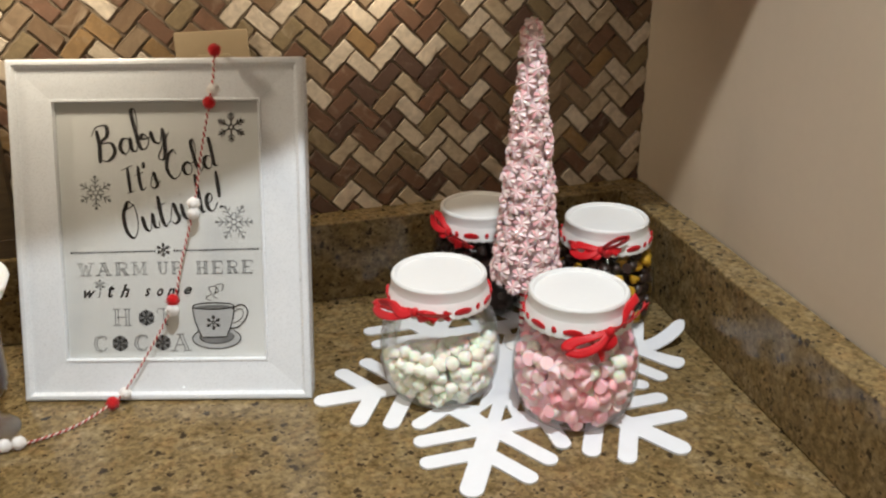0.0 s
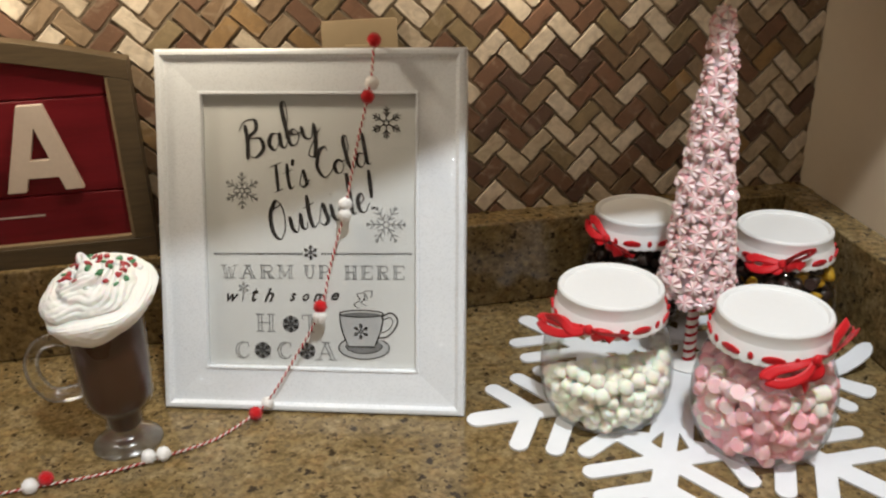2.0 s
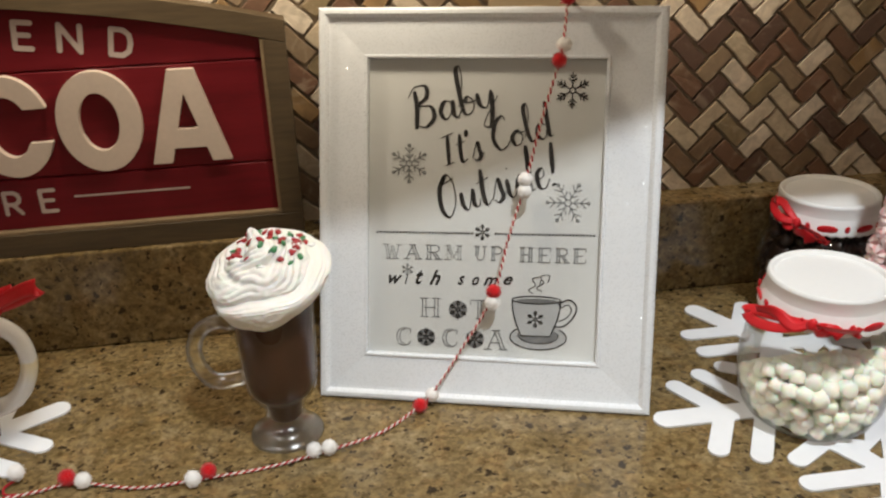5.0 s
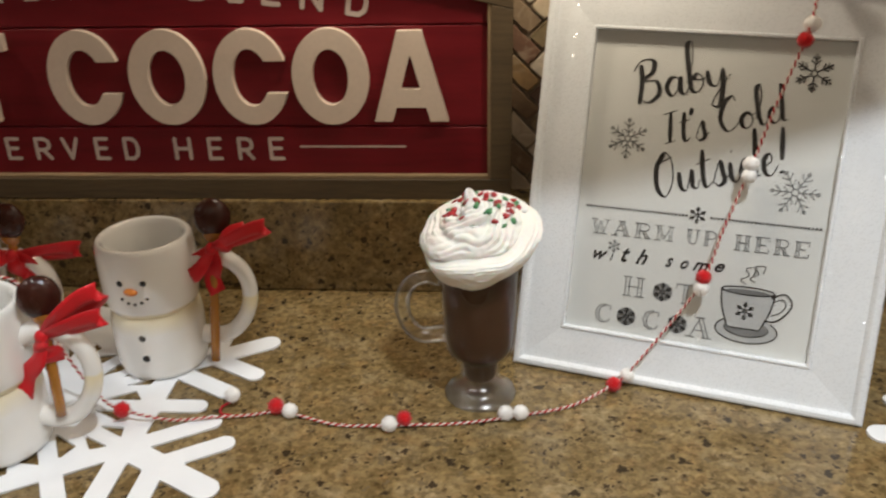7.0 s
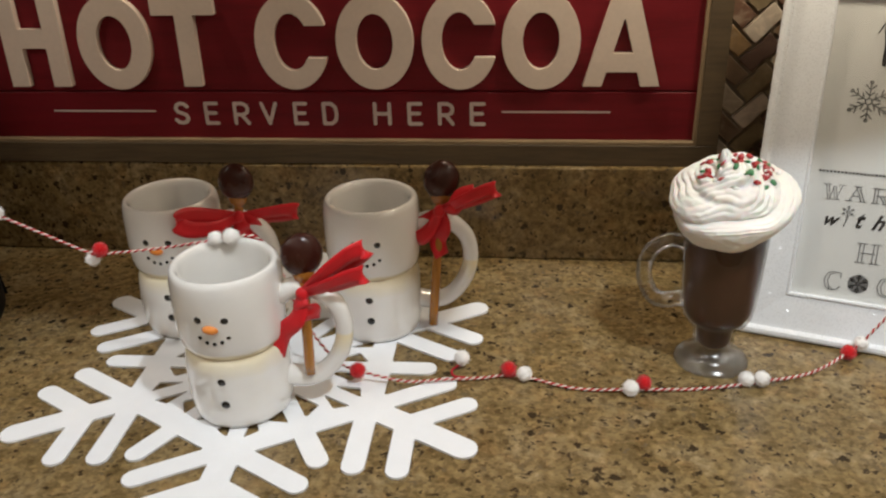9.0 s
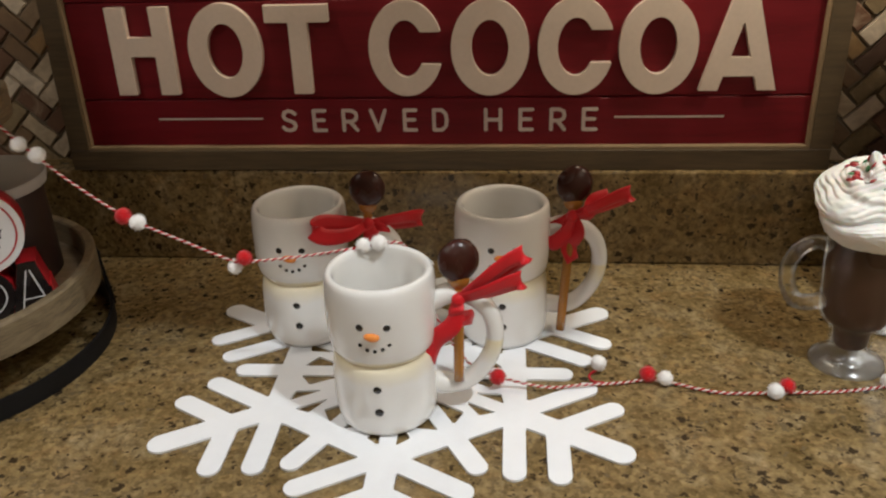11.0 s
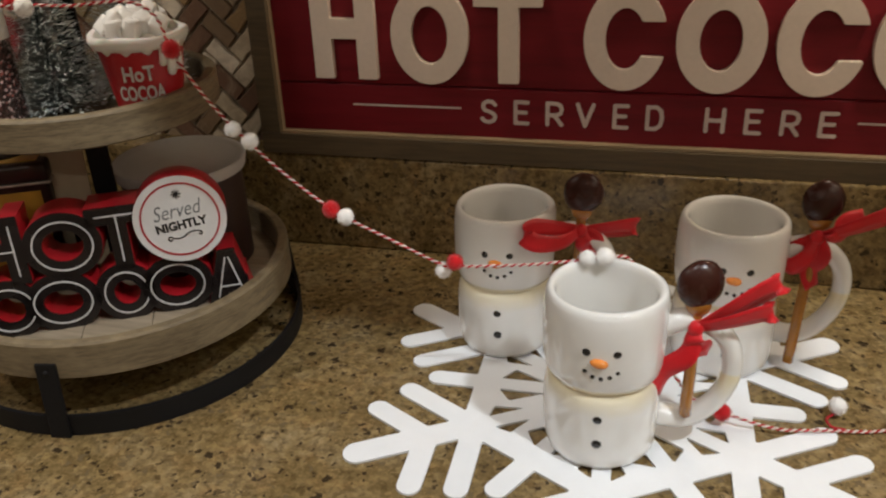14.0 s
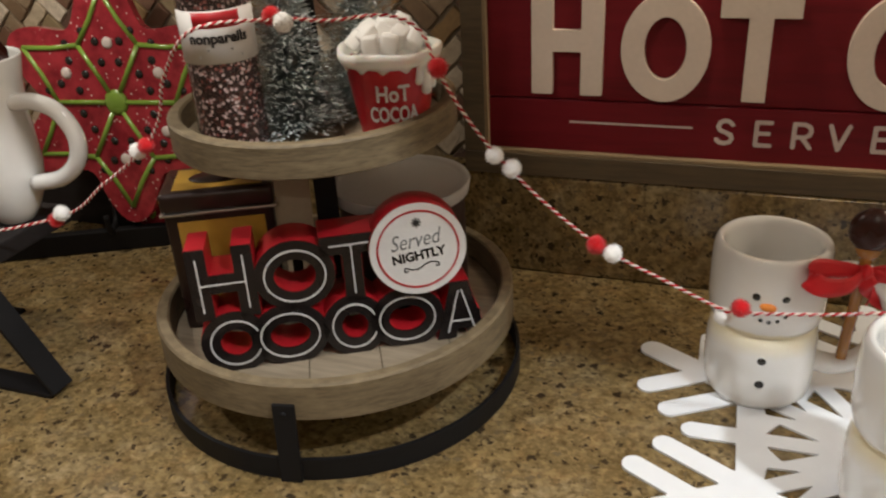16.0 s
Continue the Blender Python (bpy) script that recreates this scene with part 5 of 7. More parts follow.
# ---- peppermint tree ----
TREE_X, TREE_Y = 0.2960, 0.7965
mint_tree = thing("peppermint_tree", "tall cone tree of pink and white peppermints on a striped stick", "decoration tree", pose(TREE_X, TREE_Y, MAT_Z))


def mint_mesh():
    """A round wrapped peppermint: puffed petals with red between them."""
    bm = bmesh.new()
    petals, r = 8, 0.0098
    mid = bm.verts.new((0, 0, 0.0040))
    rings = []
    for scale, h in ((0.45, 0.0046), (0.85, 0.0036), (1.0, 0.0012), (0.8, -0.0010)):
        ring = []
        for k in range(petals * 2):
            a = math.pi * k / petals
            tip = k % 2 == 0
            ring.append(bm.verts.new((r * scale * (1.0 if tip else 0.80) * math.cos(a), r * scale * (1.0 if tip else 0.80) * math.sin(a), h + (0 if tip else -0.0013))))
        rings.append(ring)
    n = petals * 2
    for k in range(n):
        f = bm.faces.new((mid, rings[0][k], rings[0][(k + 1) % n]))
        f.material_index = 1 if k % 4 == 1 else 0
        for a, b in zip(rings, rings[1:]):
            f = bm.faces.new((a[k], b[k], b[(k + 1) % n], a[(k + 1) % n]))
            f.material_index = 1 if k % 4 == 1 else 0
    me = mesh_of("peppermint", bm, M_PEPPER, 0.8)
    me.materials.append(M_PEPPER_RED)
    return me


MINT = mint_mesh()
CONE_Z0, CONE_Z1, CONE_R0, CONE_R1 = 0.082, 0.334, 0.0315, 0.0055
part("core", lathe([(0, CONE_Z0 - 0.004), (CONE_R0 - 0.003, CONE_Z0 - 0.003), (CONE_R1 - 0.001, CONE_Z1), (0, CONE_Z1 + 0.003)], 24), M_PEPPER, mint_tree, "", 0.6)
rng = random.Random(11)
z, row = CONE_Z0 + 0.003, 0
while z < CONE_Z1 + 0.002:
    k = (z - CONE_Z0) / (CONE_Z1 - CONE_Z0)
    r = CONE_R0 + (CONE_R1 - CONE_R0) * k
    count = max(4, int(round(2 * math.pi * r / 0.0148)))
    for i in range(count):
        a = 2 * math.pi * (i + 0.5 * (row % 2)) / count + rng.uniform(-0.08, 0.08)
        ob = part("peppermint", MINT, None, mint_tree)
        ob.matrix_basis = Matrix.Rotation(a, 4, "Z") @ Matrix.Translation((r + rng.uniform(-0.0008, 0.0026), 0, z + rng.uniform(-0.0026, 0.0026))) @ Matrix.Rotation(radians(84 + rng.uniform(-24, 12)), 4, "Y") @ Matrix.Rotation(rng.uniform(0, 6.3), 4, "Z") @ Matrix.Scale(rng.uniform(0.84, 1.02), 4)
    z += 0.0134
    row += 1
top_mint = part("peppermint", MINT, None, mint_tree)
top_mint.matrix_basis = Matrix.Translation((0, 0, CONE_Z1 + 0.004)) @ Matrix.Rotation(0.5, 4, "X")


def striped_stick(parent, z0, z1, r):
    """A candy stick: white with red bands winding up it."""
    part("stick", tube([(0, 0, z0), (0, 0, z1)], r, 14), M_TWINE_WHITE, parent, "white candy stick", True)
    line = [(r * 0.75 * math.cos(a), r * 0.75 * math.sin(a), z0 + 0.0015 + (z1 - z0 - 0.003) * a / 62.0) for a in np.linspace(0, 62, 200)]
    part("red_stripe", tube(line, r * 0.42, 6), M_TWINE_RED, parent, "", True)


striped_stick(mint_tree, 0.0, CONE_Z0 + 0.01, 0.0055)
part("foot", lathe([(0, 0), (0.020, 0), (0.021, 0.002), (0.018, 0.004), (0.006, 0.0055), (0, 0.0055)], 32), M_WHITE_PLASTIC, mint_tree, "", 0.6)

# ---- glass of cocoa ----
glass = thing("irish_coffee_glass", "footed glass mug of hot cocoa under whipped cream on the worktop", "glass mug", pose(-0.2345, 0.7965, 0.0006))
foot_out = [(0.0, 0.003), (0.012, 0.003), (0.027, 0.0), (0.0295, 0.0015), (0.0288, 0.0032), (0.0215, 0.0060), (0.0160, 0.0095), (0.0152, 0.0130), (0.0, 0.0130)]
gf = part("foot", lathe(foot_out, 48), M_GLASS_THICK, glass, "clear glass knopped foot", True)
gf.visible_shadow = False
g_out = [(0.0153, 0.0134), (0.0160, 0.0200), (0.0166, 0.0320), (0.0185, 0.0360), (0.0240, 0.0400), (0.0272, 0.0460), (0.0288, 0.0560), (0.0305, 0.090), (0.0318, 0.134), (0.0305, 0.1345), (0.0290, 0.120)]
gl = part("glass_body", lathe(g_out, 56), M_GLASS, glass, "clear glass bowl", True)
gl.visible_shadow = False
part("cocoa", lathe([(0, 0.0170), (0.0110, 0.0175), (0.0130, 0.0200), (0.0140, 0.0325), (0.0160, 0.0372), (0.0222, 0.0418), (0.0252, 0.0475), (0.0268, 0.0570), (0.0286, 0.090), (0.0296, 0.128), (0, 0.128)], 48), M_COCOA, glass, "dark brown hot chocolate", 0.8)
grip_line = glide([(-0.0308, 0, 0.1085), (-0.042, 0, 0.1120), (-0.054, 0, 0.1070), (-0.0608, 0, 0.094), (-0.0600, 0, 0.078), (-0.053, 0, 0.0640), (-0.044, 0, 0.0595), (-0.0292, 0, 0.0600)], 6)
gh = part("handle", tube(grip_line, lambda u: 0.0056 + 0.0012 * u, 16), M_GLASS_THICK, glass, "clear glass loop handle", True)
gh.visible_shadow = False
gh.matrix_basis = pose(0, 0, 0, 0, 0, 8)


def cream_swirl():
    """A piped dome: one broad rope winds up it, finely grooved along its length, tipped so that its outer roll hangs lowest in front."""
    rings, steps = 230, 200
    side = glide([(0.0005, 0, 0.1680), (0.0080, 0, 0.1670), (0.0170, 0, 0.1632), (0.0265, 0, 0.1585), (0.0350, 0, 0.1530), (0.0400, 0, 0.1475), (0.0398, 0, 0.1420), (0.0365, 0, 0.1345), (0.0315, 0, 0.1275), (0.0260, 0, 0.1255), (0.0200, 0, 0.1270)], 13)
    bm = bmesh.new()
    rows = []
    for i in range(rings):
        u = i / (rings - 1)
        low, high = int(u * (len(side) - 1)), min(int(u * (len(side) - 1)) + 1, len(side) - 1)
        k = u * (len(side) - 1) - low
        base = Vector(side[low]).lerp(Vector(side[high]), k)
        out = Vector((base.x, 0, base.z - 0.1400)).normalized()
        row = []
        for j in range(steps):
            a = 2 * math.pi * j / steps
            d = Vector((math.cos(a), math.sin(a), 0))
            spot = d * base.x * 1.05 + Vector((0, 0, base.z))
            drift = 0.26 * noise.noise(spot * 38) + 0.02 * noise.noise(spot * 90)
            turn = (2.15 * u ** 0.9 + a / (2 * math.pi) + 0.20 + drift * (1 - 0.55 * u)) % 1.0
            rope = math.sqrt(max(0.0, 1 - (2 * turn - 1) ** 2))
            strand = (11.0 * turn + 0.8 * noise.noise(spot * 30)) % 1.0
            fine = 1.0 - math.exp(-((min(strand, 1.0 - strand) / 0.22) ** 2))
            amount = (1.0 if u < 0.56 else 0.35) * min(1.0, 0.2 + 3.2 * u) * max(0.0, min(1.0, 0.55 + 1.1 * noise.noise(spot * 40 + Vector((3, 1, 7)))))
            lift = 0.0095 * (rope - 0.6) * min(1.0, 0.4 + 2 * u) * (1.0 if u < 0.86 else max(0.0, (1 - u) / 0.14)) + 0.0017 * fine * amount
            lift += (0.0030 + 0.0050 * max(0.0, 1 - u / 0.34)) * noise.noise(spot * (52 + 30 * max(0.0, 1 - u / 0.34)) + Vector((9, 4, 2))) + 0.0006 * noise.noise(spot * 260)
            lean = -0.0112 * math.cos(a - radians(-122)) * base.x / 0.040
            push = d * (out.x * lift) + Vector((0, 0, out.z * lift + lean))
            peak = Vector((-0.0080, 0.0010, 0.0075)) * math.exp(-(base.x / 0.0100) ** 2)
            row.append(bm.verts.new(spot + push + peak))
        rows.append(row)
    for one, two in zip(rows, rows[1:]):
        for j in range(steps):
            bm.faces.new((one[j - 1], two[j - 1], two[j], one[j]))
    bm.faces.new(rows[0])
    bmesh.ops.recalc_face_normals(bm, faces=bm.faces)
    return bm


cream = part("whipped_cream", cream_swirl(), M_WHIP, glass, "white piped swirl of whipped cream", True)
part("cream_filling", ball(0.0285, (0, 0, 0.1350), (1, 1, 0.5), 3, None, 0.06, 60), M_WHIP, glass, "", True)
rng = random.Random(21)
CHIP = [mesh_of("sprinkle", ball(1.0, (0, 0, 0), (0.0038, 0.0027, 0.0011), 1), m, True) for m in (M_SPRINKLE_RED, M_SPRINKLE_GREEN, M_WHITE_PLASTIC)]
bpy.context.view_layer.update()
for i in range(62):
    a, d = rng.uniform(0, 6.3), 0.027 * math.sqrt(rng.random())
    x, y = d * math.cos(a) * 1.15 + 0.004, d * math.sin(a) * 0.95 + 0.004
    hit, spot, normal, _ = cream.ray_cast(Vector((x, y, 0.25)), Vector((0, 0, -1)))
    if hit:
        ob = part("sprinkle", CHIP[0 if rng.random() < 0.56 else (1 if rng.random() < 0.75 else 2)], None, cream)
        ob.matrix_basis = Matrix.Translation(spot + normal * 0.0004) @ normal.to_track_quat("Z", "Y").to_matrix().to_4x4() @ Matrix.Rotation(rng.uniform(0, 6), 4, "Z")

# ---- snowman mugs ----
MUG_PROFILE = [(0.0, 0.0012), (0.028, 0.001), (0.0320, 0.0), (0.0350, 0.0012), (0.0374, 0.0052), (0.0386, 0.0125), (0.0391, 0.0250), (0.0391, 0.0400), (0.0387, 0.0495), (0.0377, 0.0555), (0.0360, 0.0590), (0.0345, 0.0606), (0.0350, 0.0622), (0.0371, 0.0642), (0.0388, 0.0680), (0.0399, 0.0745), (0.0405, 0.0845), (0.0407, 0.1000), (0.0404, 0.1130), (0.0396, 0.1195), (0.0384, 0.1228), (0.0366, 0.1242), (0.0346, 0.1238), (0.0333, 0.1218), (0.0326, 0.1180), (0.0323, 0.0987), (0.0315, 0.062), (0.0310, 0.012), (0.028, 0.008), (0.0, 0.0075)]
mug = thing("snowman_mug", "white ceramic snowman mug shaped like two stacked marshmallows", "mug", None, "snowman mugs on the mat")
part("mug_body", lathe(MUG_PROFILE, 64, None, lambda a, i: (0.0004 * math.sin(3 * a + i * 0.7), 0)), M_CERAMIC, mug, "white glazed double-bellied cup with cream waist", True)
arm = glide([(0.037, 0, 0.0960), (0.050, 0, 0.1015), (0.066, 0, 0.0990), (0.079, 0, 0.0860), (0.0830, 0, 0.0660), (0.0780, 0, 0.0460), (0.0660, 0, 0.0300), (0.052, 0, 0.0240), (0.036, 0, 0.0260)], 6)
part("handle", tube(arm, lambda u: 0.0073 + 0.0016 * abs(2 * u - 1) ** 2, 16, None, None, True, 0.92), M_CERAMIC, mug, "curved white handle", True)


def on_belly(dx, z, r):
    return Vector((dx, -math.sqrt(max(r * r - dx * dx, 0)), z))


def dab(name, dx, z, r, size, material, squash=0.45):
    p = on_belly(dx, z, r)
    bm = ball(1.0, (0, 0, 0), (size, size * squash, size), 2)
    bmesh.ops.transform(bm, matrix=Matrix.Translation(p) @ Matrix.Rotation(math.atan2(dx, -p.y), 4, "Z"), verts=bm.verts)
    part(name, bm, material, mug, "", True)


dab("eye", -0.0112, 0.0972, 0.0406, 0.0029, M_BLACK_GLAZE)
dab("eye", 0.0078, 0.0972, 0.0406, 0.0029, M_BLACK_GLAZE)
bm = ball(1.0, (0, 0, 0), (0.0066, 0.0040, 0.0033), 3)
for v in bm.verts:
    v.co.x *= 1.0 - 0.25 * (v.co.x > 0)
bmesh.ops.transform(bm, matrix=Matrix.Translation(on_belly(-0.0022, 0.0902, 0.0404)) @ Matrix.Rotation(0.12, 4, "Y"), verts=bm.verts)
part("nose", bm, M_ORANGE, mug, "orange carrot nose", True)
for dx, z in ((-0.0117, 0.0830), (-0.0068, 0.0795), (-0.0015, 0.0785), (0.0040, 0.0798), (0.0088, 0.0833)):
    dab("mouth_dot", dx, z, 0.0405, 0.0016, M_BLACK_GLAZE)
dab("button", -0.0022, 0.0448, 0.0384, 0.0034, M_BLACK_GLAZE)
dab("button", -0.0020, 0.0252, 0.0388, 0.0034, M_BLACK_GLAZE)
MUGS = (((-0.6014, 0.7134), 4), ((-0.5170, 0.8343), 5), ((-0.6898, 0.8298), 4))
mug.matrix_basis = pose(*MUGS[0][0], MAT_Z, 0, 0, MUGS[0][1])
for (x, y), turn in MUGS[1:]:
    copy_thing(mug, pose(x, y, MAT_Z, 0, 0, turn))


def spoon(head, foot, loops, tails, facing, bow_drop=0.035, swing=8):
    """A chocolate-dipped sugar spoon with a ribbon, standing in a mug's handle."""
    head, foot = Vector(head), Vector(foot)
    ob = thing("cocoa_spoon", "amber sugar spoon dipped in chocolate with a red ribbon bow", "spoon", pose(*foot), "dipped spoons in the mug handles")
    d = (head - foot)
    line = [d * (i / 10) for i in range(10)]
    part("stick", tube(line, 0.0040, 10), M_HONEY, ob, "amber stick", True)
    bm = ball(1.0, (0, 0, 0), (0.0152, 0.0088, 0.0166), 3, None, 0.05, 2.0)
    bmesh.ops.transform(bm, matrix=Matrix.Translation(d + d.normalized() * 0.002) @ Vector((0, 0, 1)).rotation_difference(d).to_matrix().to_4x4() @ Matrix.Rotation(radians(facing), 4, "Z"), verts=bm.verts)
    part("dipped_head", bm, M_CHOC, ob, "dark chocolate coated bowl", True)
    bm = ball(1.0, (0, 0, 0), (0.0085, 0.0062, 0.0095), 2)
    bmesh.ops.transform(bm, matrix=Matrix.Translation(d * (1 - 0.012 / d.length)), verts=bm.verts)
    part("bowl_neck", bm, M_HONEY, ob, "", True)
    bm = bow_mesh(loops, tails, 0.0145, 0.009, 0.0058, 0.085, 0.25)
    bmesh.ops.transform(bm, matrix=Matrix.Translation(d * (1 - bow_drop / d.length) + Vector((0, -0.004, 0))) @ Matrix.Rotation(radians(swing), 4, "Z") @ Matrix.Rotation(radians(90), 4, "X"), verts=bm.verts)
    part("bow", bm, M_RIBBON, ob, "red satin ribbon bow", True)


spoon((-0.5440, 0.7160, 0.1290), (-0.5455, 0.7085, 0.0345), ((0.046, 0.034), (0.044, 0.014)), ((-0.024, -0.052), (0.004, -0.022)), 20, 0.026)
spoon((-0.4575, 0.8400, 0.1368), (-0.4665, 0.8215, 0.0110), ((0.046, 0.018), (-0.022, -0.022)), ((0.001, -0.040), (0.030, 0.016)), 10, 0.0228)
spoon((-0.6290, 0.8290, 0.1370), (-0.6340, 0.8310, 0.0345), ((0.052, -0.010), (-0.052, 0.010)), ((0.024, -0.030), (0.008, -0.026)), 0, 0.028, 42)

# ---- pompom garlands ----


def pompom_mesh(name, material, seed):
    """A ball of short wool: an uneven core with many fine fibres."""
    rng = random.Random(seed)
    r = 0.0064
    bm = ball(r * 0.90, (0, 0, 0), (1, 1, 1), 3, None, 0.10, 420)
    for _ in range(420):
        d = Vector((rng.gauss(0, 1), rng.gauss(0, 1), rng.gauss(0, 1))).normalized()
        s = d.orthogonal().normalized()
        s.rotate(Matrix.Rotation(rng.uniform(0, 6.3), 3, d))
        tip = (d + s * rng.uniform(-0.3, 0.3)) * r * rng.uniform(1.0, 1.17)
        bm.faces.new([bm.verts.new(p) for p in (d * r * 0.8 + s * 0.00028, tip, d * r * 0.8 - s * 0.00028)])
    me = mesh_of(name, bm, material, True)
    return me


POM = {"r": [pompom_mesh("pompom", M_RED_POM, 31), pompom_mesh("pompom", M_RED_POM, 32)], "w": [pompom_mesh("pompom", M_WHITE_POM, 33), pompom_mesh("pompom", M_WHITE_POM, 34)]}


def garland(label, line, poms, seed):
    """Twisted red and white twine along the line, with wool balls at the given places."""
    ob = thing("pompom_garland", label, "garland")
    path = glide(line, 26)
    fine = [path[0]]
    for p in path[1:]:
        while (p - fine[-1]).length > 0.0011:
            fine.append(fine[-1] + (p - fine[-1]).normalized() * 0.001)
    axes = frames_along(fine)
    for k, (name, material) in enumerate((("red_strand", M_TWINE_RED), ("white_strand", M_TWINE_WHITE))):
        strand = []
        for i, (p, (t, s, n)) in enumerate(zip(fine, axes)):
            a = 2 * math.pi * i * 0.001 / 0.0062 + math.pi * k
            strand.append(p + (s * math.cos(a) + n * math.sin(a)) * 0.00062)
        part(name, tube(strand, 0.00072, 6), material, ob, "", True)
    rng = random.Random(seed)
    for tone, place in poms:
        pom = part("pompom", POM[tone][rng.randrange(2)], None, ob, "red wool pompom" if tone == "r" else "white wool pompom")
        pom.matrix_basis = Matrix.Translation(place) @ Euler((rng.uniform(0, 6), rng.uniform(0, 6), rng.uniform(0, 6))).to_matrix().to_4x4() @ Matrix.Scale(rng.uniform(0.94, 1.06), 4)


PZ = 0.0072
FIRST = [("r", (0.010, 0.866, 0.3235)), ("w", (0.0045, 0.853, 0.290)), ("r", (-0.0010, 0.846, 0.2800)), ("w", (-0.0262, 0.8465, 0.1850)), ("w", (-0.0275, 0.8435, 0.1760)), ("r", (-0.0570, 0.8260, 0.0965)), ("w", (-0.0585, 0.8235, 0.0875)),
         ("r", (-0.1245, 0.8040, PZ)), ("w", (-0.1130, 0.8120, PZ + 0.004)), ("w", (-0.2015, 0.7625, PZ)), ("w", (-0.2135, 0.7615, PZ)), ("r", (-0.2930, 0.7510, PZ)), ("w", (-0.3035, 0.7435, PZ)), ("w", (-0.3855, 0.7570, PZ)), ("r", (-0.3985, 0.7625, PZ)),
         ("w", (-0.4370, 0.7720, PZ + 0.003)), ("r", (-0.5180, 0.7445, PZ + 0.006))]
FIRST_LINE = [(0.0105, 0.885, 0.3160), (0.010, 0.868, 0.3240), (0.0055, 0.856, 0.300), (-0.0005, 0.847, 0.2800), (-0.014, 0.8475, 0.2310), (-0.0265, 0.8460, 0.1810), (-0.043, 0.8370, 0.1350), (-0.0577, 0.8262, 0.0920), (-0.088, 0.8190, 0.0450), (-0.1130, 0.8100, 0.0140), (-0.1250, 0.8035, PZ), (-0.160, 0.7800, 0.0022), (-0.2070, 0.7620, 0.0035), (-0.250, 0.7530, 0.0020), (-0.2980, 0.7470, 0.0035), (-0.345, 0.7470, 0.0020), (-0.3920, 0.7595, 0.0035), (-0.420, 0.7560, 0.0022), (-0.450, 0.7480, 0.0050), (-0.4800, 0.7430, 0.0055), (-0.5180, 0.7445, PZ + 0.006)]
tail = thing("garland_tail", "short end of red and white twine beside a pompom", "twine")
loop = [Vector((-0.4385, 0.7700, 0.0045)), Vector((-0.4445, 0.7640, 0.0032)), Vector((-0.4420, 0.7560, 0.0030)), Vector((-0.4330, 0.7545, 0.0028))]
part("strand", tube(glide(loop, 6), 0.0010, 6), M_TWINE_RED, tail, "", True)

SECOND = [("w", (-0.6055, 0.7445, 0.1300)), ("w", (-0.6170, 0.7420, 0.1290)), ("r", (-0.7088, 0.7399, 0.1187)), ("w", (-0.7185, 0.7436, 0.1092)), ("w", (-0.7898, 0.7448, 0.1452)), ("r", (-0.8010, 0.7464, 0.1495)), ("w", (-0.8557, 0.7437, 0.1996)), ("w", (-0.8661, 0.7411, 0.2087)),
          ("r", (-0.8985, 0.7340, 0.2660)), ("w", (-0.9905, 0.7150, 0.2960)), ("r", (-0.9990, 0.7170, 0.2995)), ("r", (-1.1140, 0.7160, 0.2080)), ("w", (-1.1250, 0.7190, 0.2020)), ("w", (-1.2130, 0.7200, 0.1440)), ("r", (-1.2215, 0.7215, 0.1370))]
SECOND_LINE = [(-0.540, 0.7560, 0.0160), (-0.565, 0.7640, 0.0500), (-0.580, 0.7640, 0.1000), (-0.590, 0.7560, 0.1240), (-0.604, 0.7470, 0.1285), (-0.6170, 0.7420, 0.1280), (-0.660, 0.7400, 0.1210), (-0.7088, 0.7400, 0.1150), (-0.7190, 0.7415, 0.1150), (-0.757, 0.7430, 0.1310), (-0.7955, 0.7455, 0.1475), (-0.830, 0.7450, 0.1730), (-0.8610, 0.7424, 0.2040), (-0.882, 0.7380, 0.2330), (-0.8985, 0.7360, 0.2620), (-0.912, 0.7430, 0.2860), (-0.935, 0.7440, 0.2950), (-0.965, 0.7270, 0.2950), (-0.994, 0.7160, 0.2975), (-1.03, 0.6790, 0.2990), (-1.070, 0.6950, 0.2650), (-1.095, 0.7120, 0.2300), (-1.1190, 0.7175, 0.2040), (-1.165, 0.7200, 0.1720), (-1.2170, 0.7208, 0.1400), (-1.300, 0.6700, 0.1370), (-1.42, 0.6650, 0.1400)]
garland("red and white pompom garland strung over frame, worktop, mug and tray", FIRST_LINE + SECOND_LINE, FIRST + SECOND, 41)

# ---- tiered tray stand ----
TX, TY = -1.0123, 0.7805
stand = thing("tiered_tray", "two-tier round grey-washed wooden tray on a black iron base", "tiered tray", pose(TX, TY, 0.0005))
LO_R, UP_R = 0.1402, 0.1027
LO_Z, UP_Z = 0.0473, 0.2050


